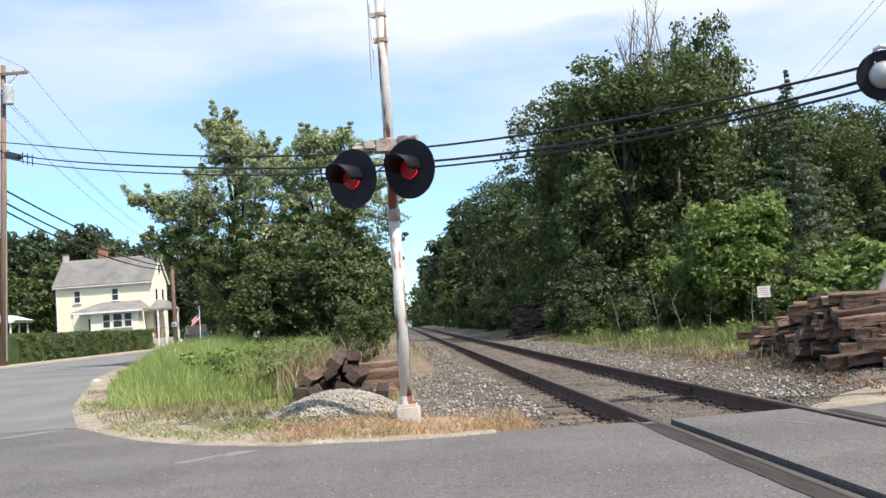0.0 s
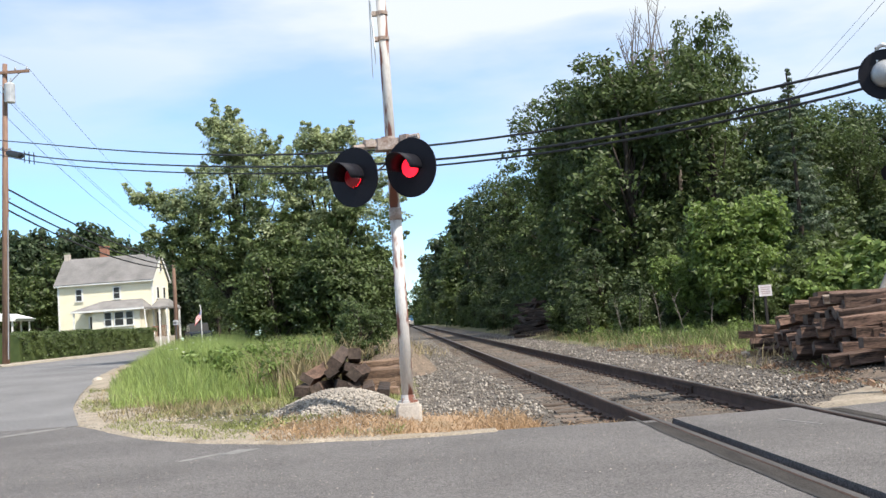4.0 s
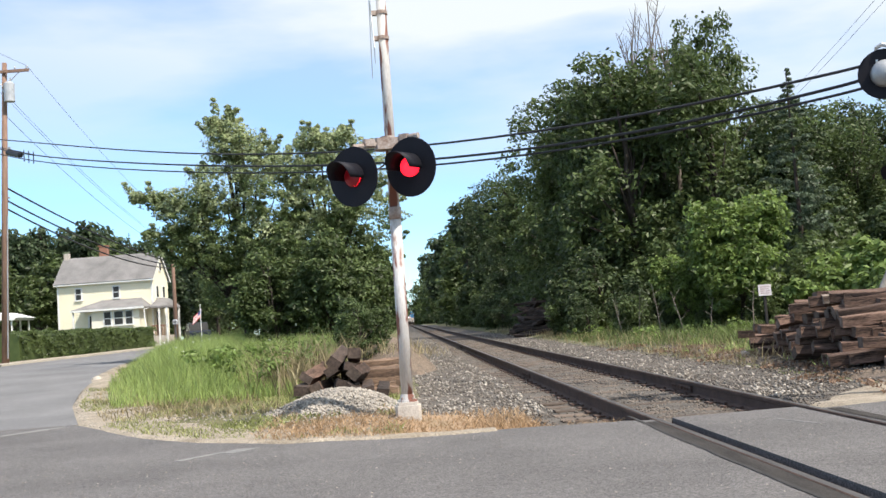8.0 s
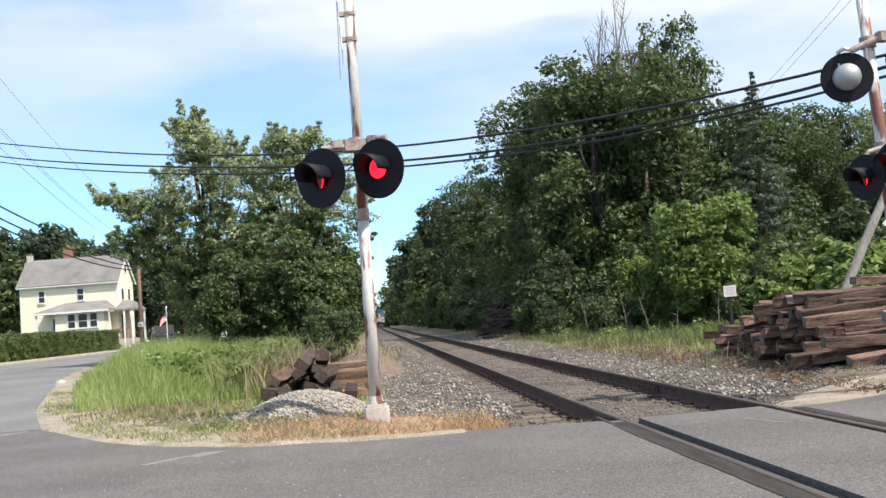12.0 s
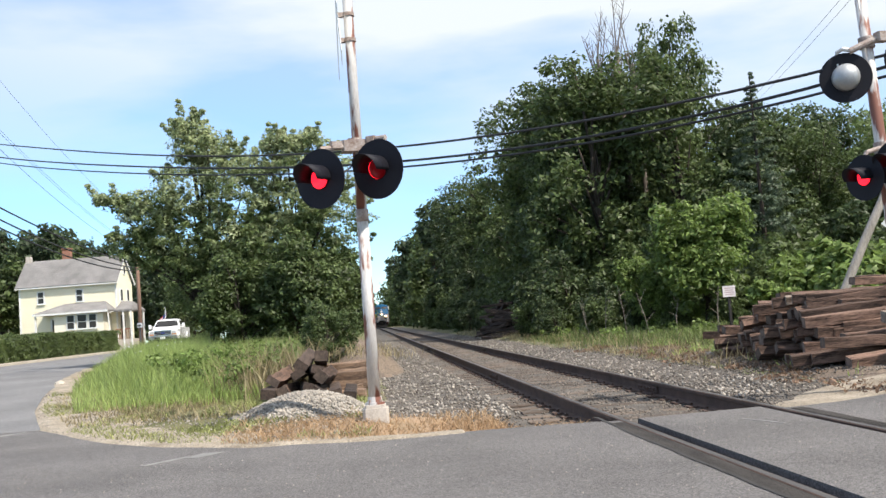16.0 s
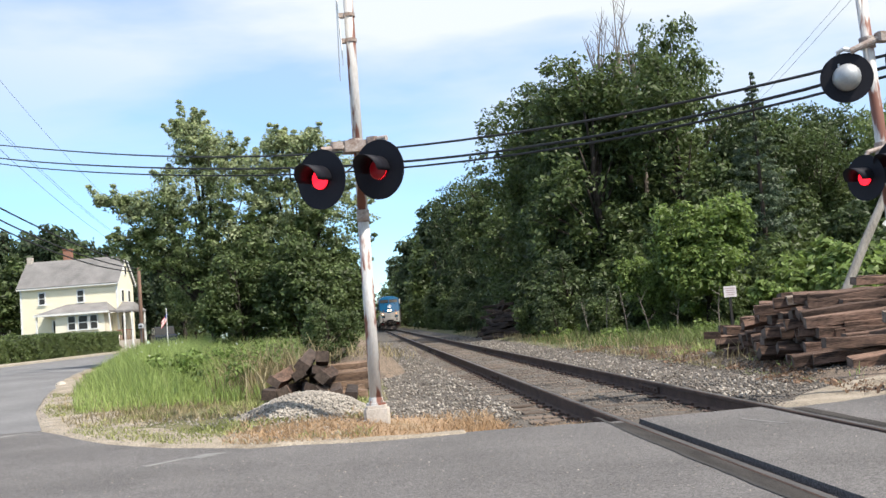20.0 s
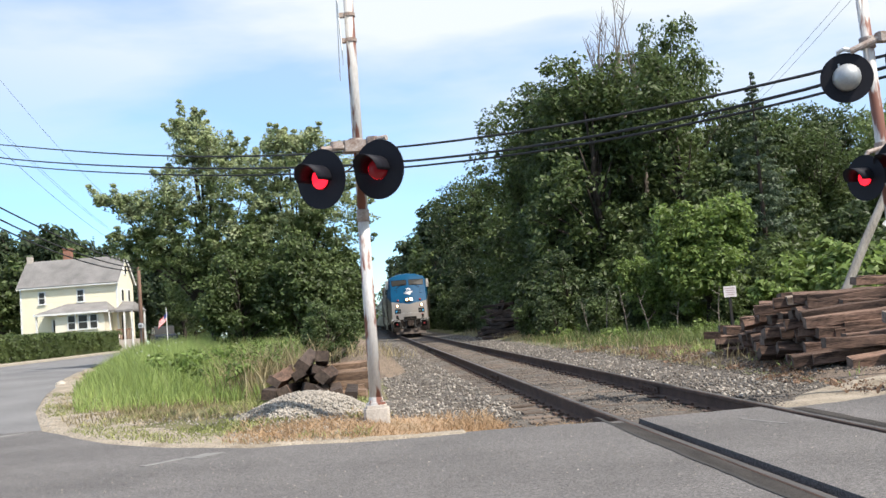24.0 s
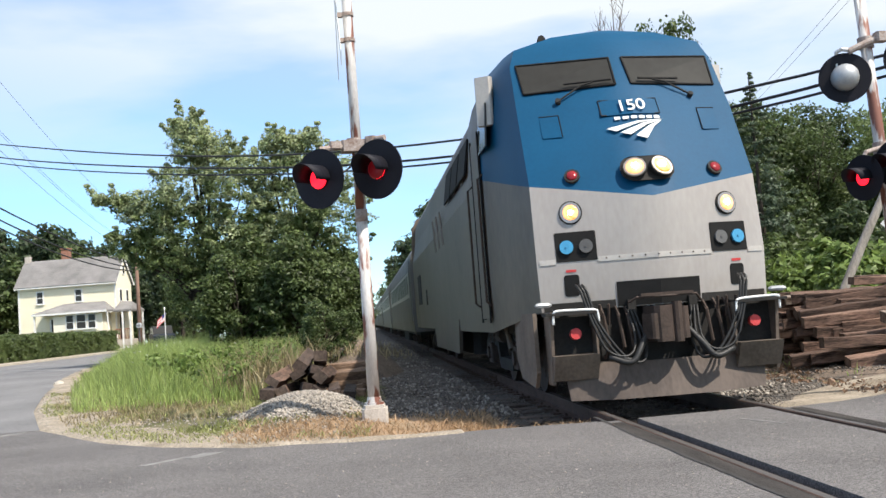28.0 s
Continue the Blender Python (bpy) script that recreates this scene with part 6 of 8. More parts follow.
    part("frame", box((0, L / 2, 0.82), (2.2, L - 1.2, 0.16)), UNDERFRAME, ob, "black underframe")
    part("fuel_tank", box((0, 9.0, 0.62), (2.3, 5.0, 0.5), cut=0.1), UNDERFRAME, ob)
    part("horn", joined(tube([(-0.6, 2.0, 4.0), (-0.6, 2.0, 4.17)], 0.025, 6), tube([(-0.6, 1.82, 4.17), (-0.6, 2.1, 4.17)], [0.05, 0.02], 8)), UNDERFRAME, ob)
    # windscreens
    for s in (-1, 1):
        if s < 0:
            out = [(-1.05, 3.29), (-0.085, 3.31), (-0.07, 3.66), (-1.075, 3.66)]
        else:
            out = [(0.085, 3.31), (1.05, 3.29), (1.075, 3.66), (0.07, 3.66)]
        scr = part("windscreen", nose_plate(out, 0.012, 0.03), SCREEN_GLASS, ob, "dark tinted windscreen")
        for k in range(4):
            (xa, za), (xb, zb) = out[k], out[(k + 1) % 4]
            part("windscreen_seal", tube([on_nose(xa, za, 0.012)[0], on_nose((xa + xb) / 2, (za + zb) / 2, 0.014)[0], on_nose(xb, zb, 0.012)[0]], 0.013, 6), RUBBER, scr)
        piv = on_nose(s * 0.72, 3.15, 0.03)[0]
        part("wiper", joined(tube([piv, on_nose(s * 0.45, 3.3, 0.05)[0], on_nose(s * 0.32, 3.33, 0.05)[0]], 0.011, 6), tube([on_nose(s * 0.14 + 0.02, 3.345, 0.05)[0], on_nose(s * 0.62, 3.34, 0.05)[0]], 0.014, 6), tube([on_nose(s * 0.72, 3.15, 0.0)[0], on_nose(s * 0.72, 3.15, 0.05)[0]], 0.03, 8)), UNDERFRAME, ob, "black windscreen wiper")
        # red marker, lower headlamp, sockets
        c, n = on_nose(s * 0.745, 2.31, 0.012)
        mk = part("marker_lamp", disc(c, n, 0.078, 0.03, 18), UNDERFRAME, ob, "round red marker lamp in a dark rim")
        part("marker_lens", disc(c + n * 0.012, n, 0.05, 0.02, 16, 0.06), MARKER_RED, mk, "", True)
        c, n = on_nose(s * 0.803, 1.94, 0.012)
        dl = part("lower_headlamp", disc(c, n, 0.118, 0.03, 22), UNDERFRAME, ob, "lit lower headlamp")
        part("lamp_rim", disc(c + n * 0.014, n, 0.105, 0.02, 20), HEADLAMP_RIM, dl)
        part("lamp_lens", disc(c + n * 0.024, n, 0.06, 0.012, 18, 0.082), HEADLAMP, dl, "glowing warm lamp", True)
        part("bulb", disc(c + n * 0.036, n, 0.02, 0.01, 12, 0.014), BULB, dl, "bright white bulb")
        sock = part("socket_recess", nose_plate(rounded(s * 0.785 - 0.2, 1.46, s * 0.785 + 0.2, 1.75, 0.015), 0.006, 0.02), RUBBER, ob, "dark recess with two cable sockets")
        for k, mat_ in ((-0.09, SOCKET_BLUE if s < 0 else PLASTIC_GREY), (0.1, PLASTIC_GREY if s < 0 else SOCKET_BLUE)):
            c, n = on_nose(s * 0.785 + k, 1.6, 0.03)
            part("socket_cap", joined(disc(c, n, 0.068, 0.03, 18), disc(c + n * 0.008, n, 0.012, 0.01, 8)), mat_, sock, "round socket cap")
        part("small_hatch", nose_plate(rounded(s * 0.85 - 0.1, 2.75, s * 0.85 + 0.1, 3.0, 0.01), 0.004, 0.01), LOCO_BLUE, ob)
        part("hatch_line", joined(tube([on_nose(s * 0.75, 3.0, 0.004)[0], on_nose(s * 0.75, 2.75, 0.004)[0]], 0.006, 4), tube([on_nose(s * 0.75, 3.0, 0.004)[0], on_nose(s * 0.95, 3.0, 0.004)[0]], 0.006, 4)), RUBBER, ob)
        # recess and hoses beside the coupler
        hose_box = part("hose_recess", nose_plate(rounded(s * 0.85 - 0.075, 1.12, s * 0.85 + 0.075, 1.33), 0.006, 0.02), RUBBER, ob, "dark hose recess with a red tag")
        part("tag", nose_plate(rounded(s * 0.85 - 0.05, 1.355, s * 0.85 + 0.05, 1.38, 0.008), 0.006, 0.01), GLADHAND_RED, hose_box)
        for k in range(3):
            x0 = s * (0.85 - 0.03 * k)
            part("jumper_cable", tube(spline([(x0, -0.02, 1.22), (x0 - s * 0.02, -0.12, 1.15), (x0 - s * 0.1, -0.17, 0.85), (x0 - s * (0.22 + 0.05 * k), -0.2, 0.58 - 0.03 * k), (x0 - s * (0.42 + 0.04 * k), -0.2, 0.52 - 0.03 * k), (x0 - s * (0.52 + 0.02 * k), -0.12, 0.66), (x0 - s * 0.5, 0.0, 0.95)]), 0.014, 7), HOSE, ob, "hanging black jumper cable", True)
        # step wells and handles
        well = part("step_well", joined(prism([(-0.1, 0.98), (0.25, 0.98), (0.25, 0.28), (0.02, 0.28)], 0, s * 1.13 - 0.015, s * 1.13 + 0.015), prism([(-0.16, 0.56), (0.2, 0.56), (0.2, 0.32), (-0.03, 0.32)], 0, s * 0.92 - 0.22, s * 0.92 + 0.22), box((s * 0.695, 0.02, 0.7), (0.02, 0.2, 0.5))), LOCO_GRIME, ob, "grimy pressed-steel step well")
        part("step_back", box((s * 0.92, 0.1, 0.75), (0.42, 0.03, 0.46)), UNDERFRAME, well)
        part("foot_plate", box((s * 0.95, -0.06, 0.955), (0.5, 0.24, 0.025)), UNDERFRAME, well)
        part("handle", tube(spline([(s * 1.13, -0.15, 0.86), (s * 1.125, -0.16, 0.95), (s * 1.1, -0.17, 0.985), (s * 0.9, -0.17, 0.985), (s * 0.72, -0.17, 0.975), (s * 0.69, -0.165, 0.94), (s * 0.685, -0.16, 0.86)], 4), 0.012, 8), WHITE_PAINT, well, "white-painted handle", True)
        part("side_light", tube([(s * 1.1, 0.02, 1.05), (s * 1.13, 0.015, 1.05), (s * 1.24, -0.01, 1.05), (s * 1.27, -0.02, 1.05)], [0.012, 0.026, 0.026, 0.012], 8), STEEL_GREY, ob, "small white corner step light")
        c = Vector((s * 0.9, -0.08, 0.76))
        part("red_gladhand", disc(c, (0, -1, 0.1), 0.055, 0.06, 12), GLADHAND_RED, ob, "red round hose end")
        part("coupling_hose", tube(spline([(s * 0.12, -0.05, 0.85), (s * 0.3, -0.2, 0.6), (s * 0.42, -0.24, 0.46), (s * 0.62, -0.18, 0.52)]), 0.03, 8), HOSE, ob, "thick black air hose", True)
        part("hose_valve", joined(*[tube([(s * (0.55 + 0.09 * k), 0.0, 0.82), (s * (0.55 + 0.09 * k), -0.06, 1.02)], 0.014, 6) for k in range(3)]), CAST, ob)
    # lamps and number on the middle of the nose
    pod = part("headlamp_pod", nose_plate(rounded(-0.275, 2.2, 0.275, 2.455, 0.12), 0.008, 0.03), UNDERFRAME, ob, "dark oval recess of the twin headlamps")
    for s in (-1, 1):
        c, n = on_nose(s * 0.135, 2.33, 0.03)
        part("lamp_ring", disc(c - n * 0.004, n, 0.124, 0.03, 22), UNDERFRAME, pod, "dark lamp ring")
        part("lamp_rim", disc(c, n, 0.112, 0.03, 22), HEADLAMP_RIM, pod)
        part("lamp_lens", disc(c + n * 0.012, n, 0.07, 0.014, 18, 0.096), HEADLAMP, pod, "glowing warm headlamp", True)
        part("bulb", disc(c + n * 0.026, n, 0.023, 0.01, 12, 0.016), BULB, pod, "bright white bulb")
    board = part("number_board", joined(nose_plate([(-0.32, 2.94), (0.0, 2.94), (0.0, 3.12), (-0.32, 3.12)], 0.006, 0.015), nose_plate([(0.0, 2.94), (0.3, 2.94), (0.3, 3.12), (0.0, 3.12)], 0.006, 0.015)), LOCO_BLUE, ob, "dark blue number board")
    edge = [on_nose(x, z, 0.01)[0] for x, z in ((-0.32, 2.94), (0.3, 2.94), (0.3, 3.12), (-0.32, 3.12), (-0.32, 2.94))]
    part("board_frame", tube(edge, 0.008, 5), UNDERFRAME, board)
    c, n = on_nose(-0.005, 3.03, 0.014)
    cu = bpy.data.curves.new("number", "FONT")
    cu.body, cu.size, cu.extrude, cu.align_x, cu.align_y = "150", 0.205, 0.003, "CENTER", "CENTER"
    cu.offset = 0.001
    tmp = new("number", cu)
    me = bpy.data.meshes.new_from_object(tmp)
    bpy.data.objects.remove(tmp)
    me.materials.clear()
    me.materials.append(WHITE_PAINT)
    num = new("number", me)
    num.parent = board
    num.matrix_basis = Matrix.Translation(c) @ (Vector((0, 0, 1))).rotation_difference(n).to_matrix().to_4x4()
    tagged(num, "white painted number")
    # white arrow emblem: three swooping stripes under a bar of letter-like dashes
    for shape in ([(-0.3, 2.79), (-0.21, 2.755), (0.05, 2.838), (0.3, 2.872), (0.02, 2.852)], [(-0.17, 2.738), (-0.08, 2.705), (0.12, 2.812), (0.3, 2.866), (0.08, 2.828)], [(-0.03, 2.688), (0.08, 2.652), (0.19, 2.785), (0.3, 2.86), (0.14, 2.8)]):
        part("emblem_stripe", nose_plate(shape, 0.006, 0.01), WHITE_PAINT, ob, "white swept stripe of the emblem")
    for k in range(6):
        part("emblem_dash", nose_plate([(-0.2 + 0.085 * k, 2.885), (-0.14 + 0.085 * k, 2.885), (-0.14 + 0.085 * k, 2.915), (-0.2 + 0.085 * k, 2.915)], 0.006, 0.01), WHITE_PAINT, ob)
    # rivet band
    band = part("rivet_band", joined(nose_plate([(-0.58, 1.44), (0.0, 1.44), (0.0, 1.49), (-0.58, 1.49)], 0.008, 0.015), nose_plate([(0.0, 1.44), (0.58, 1.44), (0.58, 1.49), (0.0, 1.49)], 0.008, 0.015)), BAND, ob, "riveted silver band")
    for k in range(9):
        c, n = on_nose(-0.5 + 0.125 * k, 1.47, 0.012)
        part("rivet", disc(c, n, 0.009, 0.01, 6), CAST, band)
    for s in (-1, 1):
        part("rivet_band", nose_plate([(s * 0.99, 1.44), (s * 1.15, 1.44), (s * 1.15, 1.49), (s * 0.99, 1.49)], 0.008, 0.015), BAND, ob)
    # coupler pocket, coupler, buffer beam and plough
    part("coupler_recess", joined(nose_plate([(-0.42, 0.99), (0.0, 0.99), (0.0, 1.23), (-0.42, 1.23)], 0.012, 0.03), nose_plate([(0.0, 0.99), (0.42, 0.99), (0.42, 1.23), (0.0, 1.23)], 0.012, 0.03)), RUBBER, ob, "dark recess above the coupler")
    for x in (-1.14, 0.44):
        part("lower_edge", nose_plate([(x, 0.98), (x + 0.7, 0.98), (x + 0.7, 1.06), (x, 1.06)], 0.004, 0.02), UNDERFRAME, ob)
    part("buffer_beam", joined(box((0, 0.3, 0.72), (2.1, 0.3, 0.56)), box((-0.3, 0.1, 0.8), (0.08, 0.2, 0.5)), box((0.32, 0.1, 0.8), (0.08, 0.2, 0.5))), UNDERFRAME, ob, "black buffer beam full of pipes")
    part("coupler", joined(box((-0.08, -0.12, 0.8), (0.2, 0.36, 0.34), 0.1, 0.04), box((0.12, -0.16, 0.8), (0.14, 0.26, 0.3), -0.2, 0.04), box((0.02, 0.1, 0.8), (0.26, 0.4, 0.2)), tube([(0.06, -0.26, 0.62), (0.06, -0.26, 1.0)], 0.05, 10), box((-0.19, -0.2, 0.78), (0.08, 0.2, 0.24), 0.3, 0.02)), CAST, ob, "heavy rusty knuckle coupler")
    part("uncoupling_lever", joined(tube([(-0.36, -0.1, 1.02), (-0.3, -0.16, 1.06), (0.0, -0.2, 1.06), (0.3, -0.16, 1.06), (0.36, -0.1, 1.0)], 0.014, 6), box((0.0, -0.14, 1.08), (0.52, 0.12, 0.03))), CAST, ob, "bent steel uncoupling lever")
    for k, x in enumerate((-0.45, -0.36, 0.44, 0.55, -0.6, 0.66)):
        part("air_pipe", tube([(x, 0.1, 1.0), (x, -0.02, 0.9), (x + 0.03, -0.04, 0.6), (x, 0.05, 0.5)], 0.018, 6), CAST, ob)
    plough = [[(-1.02, 0.08, 0.5), (-0.5, -0.0, 0.46), (0.0, -0.04, 0.45), (0.5, -0.0, 0.46), (1.02, 0.08, 0.5)], [(-0.98, 0.0, 0.12), (-0.5, -0.1, 0.11), (0, -0.14, 0.11), (0.5, -0.1, 0.11), (0.98, 0.0, 0.12)],
              [(-0.98, 0.04, 0.12), (-0.5, -0.06, 0.11), (0, -0.1, 0.11), (0.5, -0.06, 0.11), (0.98, 0.04, 0.12)], [(-1.02, 0.12, 0.5), (-0.5, 0.04, 0.46), (0.0, 0.0, 0.45), (0.5, 0.04, 0.46), (1.02, 0.12, 0.5)]]
    part("plough", grid(plough), PLOUGH_STEEL, ob, "grimy steel snow plough above the rails")
    bogie(ob, 2.6, 5.0, 0.45, 0.95)
    bogie(ob, 13.9, 16.3, 0.45, 0.95)
    return ob


COACH_L = 23.4
COACH_SECTION = [(1.24, 0.62), (1.27, 0.95), (1.27, 2.5), (1.22, 2.95), (1.02, 3.3), (0.6, 3.5), (0.0, 3.56)]


def coach():
    ob = thing("passenger_coach", "silver ribbed passenger coach with a row of dark windows", "railway coach", "coaches of the train")
    outline = [(w, z) for w, z in COACH_SECTION] + [(-w, z) for w, z in COACH_SECTION[-2::-1]]
    part("body", prism(outline, 1, 0.25, COACH_L - 0.25), COACH_STEEL, ob, "silver stainless-steel body")
    part("underframe", box((0, COACH_L / 2, 0.62), (2.2, COACH_L - 0.8, 0.2)), UNDERFRAME, ob)
    part("equipment_box", box((0, COACH_L / 2, 0.4), (2.1, 4.4, 0.4), cut=0.05), UNDERFRAME, ob)
    for s in (-1, 1):
        for y in (0.1, COACH_L - 0.1):
            if s > 0:
                part("diaphragm", box((0, y, 1.95), (1.1, 0.36, 2.4), cut=0.05), RUBBER, ob, "black rubber gangway")
        part("blue_band", box((s * 1.274, COACH_L / 2, 2.08), (0.012, COACH_L - 2.2, 0.78)), LOCO_SILVER, ob)
        for k in range(11):
            part("window", box((s * 1.282, 2.9 + k * 1.72, 2.1), (0.016, 1.3, 0.58)), SCREEN_GLASS, ob, "long dark coach window")
        for k in range(6):
            part("rib", box((s * 1.274, COACH_L / 2, 1.0 + 0.1 * k), (0.02, COACH_L - 1.2, 0.03)), COACH_STEEL, ob)
        for y in (1.05, COACH_L - 1.05):
            d = part("door", box((s * 1.276, y, 1.85), (0.014, 0.78, 1.9)), COACH_STEEL, ob, "silver vestibule door")
            part("door_window", box((s * 1.286, y, 2.3), (0.012, 0.4, 0.55)), SCREEN_GLASS, d)
    bogie(ob, 2.4, 4.6, 0.4, 0.6, 1.22)
    bogie(ob, COACH_L - 4.6, COACH_L - 2.4, 0.4, 0.6, 1.22)
    return ob


LOCO = locomotive()
LOCO.scale = (1.065, TALL, TALL)
LOCO_WHEELS = list(WHEELS)
WHEELS.clear()
COACH = coach()
COACHES = [COACH] + [copy_thing(COACH, pose(0, 300 + 25 * k, 0)) for k in range(4)]
for c in COACHES:
    c.scale = (1.22, TALL, TALL)

# ---- the house and its yard ----
HOUSE = Matrix.Translation((*site(-29.1, 54.2), 0.33)) @ Matrix.Rotation(math.atan2(-0.6, 7.7), 4, "Z") @ Matrix.Diagonal((1.09, 1.09, 1.02, 1))


def window_unit(parent, u0, u1, z0, z1, v, n=2):
    w = part("window", box(((u0 + u1) / 2, v, (z0 + z1) / 2), (u1 - u0 + 0.18, 0.08, z1 - z0 + 0.18)), TRIM, parent, "white-framed sash window")
    zm = (z0 + z1) / 2
    for a, b in ((z0, zm - 0.02), (zm + 0.02, z1)):
        part("pane", box(((u0 + u1) / 2, v - 0.045, (a + b) / 2), (u1 - u0, 0.02, b - a - 0.02)), DARK_GLASS, w)
    part("sill", box(((u0 + u1) / 2, v - 0.07, z0 - 0.08), (u1 - u0 + 0.26, 0.1, 0.05)), TRIM, w)
    return w


def house():
    ob = thing("house", "cream two-storey clapboard house with a grey gabled roof and enclosed porch", "house")
    ob.matrix_basis = HOUSE
    W, D, E, R, L = 7.5, 3.9, 6.1, 8.14, -0.22
    half = D / 2
    wall_outline = [(0, -0.3), (D, -0.3), (D, E), (half, R - 0.12), (0, E)]
    part("wall", prism(wall_outline, 0, L, W), SIDING, ob, "cream clapboard walls")
    for k in range(27):
        part("clapboard", box(((W + L) / 2, -0.012, 0.2 + k * 0.2), (W - L, 0.03, 0.17)), SIDING, ob)
    for u in (L + 0.05, W - 0.05):
        part("corner_board", box((u, -0.02, E / 2), (0.14, 0.05, E)), TRIM, ob)
    slope = math.atan2(R - E, half)
    run = math.hypot(half + 0.35, (R - E) * (half + 0.35) / half)
    for s in (-1, 1):
        cy = half + s * (half + 0.35) / 2
        cz = R - (R - E) * (half + 0.35) / half / 2 + 0.04
        rp = part("roof", moved(box((0, 0, 0), (W - L + 0.35, run, 0.1)), Matrix.Translation(((W + L) / 2, cy, cz)) @ Matrix.Rotation(-s * slope, 4, "X")), ROOF_GREY, ob, "grey shingled roof slope")
        part("shingle_layer", joined(*[moved(box((0, -run / 2 + 0.12 + 0.24 * k, 0.06), (W - L + 0.35, 0.23, 0.02)), Matrix.Translation(((W + L) / 2, cy, cz)) @ Matrix.Rotation(-s * slope, 4, "X")) for k in range(int(run / 0.24))]), ROOF_GREY, rp)
        part("fascia", box(((W + L) / 2, half + s * (half + 0.33), E - 0.37), (W - L + 0.35, 0.06, 0.12)), TRIM, rp, "white gutter board")
    for u in (L - 0.15, W + 0.15):
        for s in (-1, 1):
            part("bargeboard", moved(box((0, 0, 0), (0.05, run, 0.2)), Matrix.Translation((u, half + s * (half + 0.35) / 2, R - (R - E) * (half + 0.35) / half / 2 - 0.08)) @ Matrix.Rotation(-s * slope, 4, "X")), TRIM, ob)
    ch = part("chimney", box((2.9, half + 0.25, R + 0.2), (0.62, 0.55, 1.5)), BRICK, ob, "red brick chimney")
    part("chimney_cap", box((2.9, half + 0.25, R + 0.98), (0.72, 0.65, 0.1)), BRICK, ch)
    part("chimney", box((L + 0.1, half, R + 0.05), (0.4, 0.4, 0.9)), CONCRETE, ob, "small grey chimney at the gable")
    window_unit(ob, 1.3, 1.72, 4.4, 5.35, -0.04)
    window_unit(ob, 4.35, 4.8, 4.4, 5.35, -0.04)
    for v in (1.0, 2.6):
        w = part("gable_window", box((W + 0.03, v, 4.7), (0.08, 0.6, 1.1)), TRIM, ob, "white-framed gable window")
        part("pane", box((W + 0.075, v, 4.7), (0.02, 0.42, 0.92)), DARK_GLASS, w)
    w = part("gable_window", box((W + 0.03, half, 6.9), (0.08, 0.5, 0.8)), TRIM, ob)
    part("pane", box((W + 0.075, half, 6.9), (0.02, 0.36, 0.62)), DARK_GLASS, w)
    # enclosed front porch with a hipped roof
    p0, p1, pv, pe = 3.2, 7.0, -1.9, 3.45
    part("porch_wall", box(((p0 + p1) / 2, pv / 2, pe / 2 - 0.1), (p1 - p0, -pv, pe)), SIDING_PALE, ob, "cream enclosed porch")
    v = [(1.7, pv - 0.35, pe), (7.45, pv - 0.35, pe), (7.45, 0.0, pe), (1.7, 0.0, pe), (3.4, 0.0, 4.25), (6.6, 0.0, 4.25), (1.7, pv - 0.35, pe - 0.14), (7.45, pv - 0.35, pe - 0.14), (7.45, 0, pe - 0.14), (1.7, 0, pe - 0.14)]
    part("porch_roof", (v, [(0, 1, 5, 4), (1, 2, 5), (0, 4, 3), (0, 6, 7, 1), (1, 7, 8, 2), (3, 9, 6, 0), (6, 9, 8, 7)]), ROOF_GREY, ob, "grey hipped porch roof")
    part("porch_fascia", box((4.575, pv - 0.37, pe - 0.1), (5.8, 0.04, 0.16)), TRIM, ob)
    for u0, u1 in ((4.25, 4.75), (5.05, 5.7), (5.95, 6.45)):
        window_unit(ob, u0, u1, 2.05, 3.15, pv - 0.03)
    d = part("door", box((2.6, -0.06, 2.0), (0.8, 0.08, 2.1)), TRIM, ob, "white front door in the shade of the porch")
    part("door_pane", box((2.6, -0.11, 2.25), (0.5, 0.03, 1.4)), DARK_GLASS, d)
    part("porch_post", box((1.85, pv - 0.2, 1.7), (0.12, 0.12, 3.3)), TRIM, ob)
    part("porch_step", joined(box((2.5, -0.8, 0.45), (1.3, 1.4, 0.9)), box((2.5, -1.8, 0.25), (1.3, 0.6, 0.5))), CONCRETE, ob)
    # side portico
    v = [(7.5, -0.9, 3.4), (8.9, -0.9, 3.4), (8.9, 2.6, 3.4), (7.5, 2.6, 3.4), (7.5, 1.2, 4.2), (8.4, 1.2, 4.1), (7.5, -0.9, 3.25), (8.9, -0.9, 3.25), (8.9, 2.6, 3.25), (7.5, 2.6, 3.25)]
    part("portico_roof", (v, [(0, 1, 5, 4), (1, 2, 5), (2, 3, 4, 5), (0, 6, 7, 1), (1, 7, 8, 2), (2, 8, 9, 3), (6, 9, 8, 7)]), ROOF_GREY, ob, "grey roof of the side porch")
    for u, vv in ((8.8, -0.8), (8.2, -0.8), (8.8, 2.4)):
        part("portico_post", box((u, vv, 1.55), (0.13, 0.13, 3.4)), TRIM, ob, "white porch post")
    part("portico_floor", box((8.18, 0.85, 0.45), (1.3, 3.4, 0.9)), CONCRETE, ob)
    part("railing", joined(box((8.2, -0.8, 1.75), (1.3, 0.05, 0.08)), *[box((7.65 + 0.15 * k, -0.8, 1.3), (0.04, 0.04, 0.9)) for k in range(8)]), BRICK, ob, "dark red porch railing")
    part("side_door", box((W + 0.05, 1.1, 1.95), (0.08, 0.8, 2.1)), DARK_GLASS, ob, "dark side door")
    part("downpipe", tube([(W - 0.1, -0.1, 3.3), (W - 0.1, -2.0, 3.2), (W + 0.1, -2.0, 0.2)], 0.05, 6), TRIM, ob)


house()


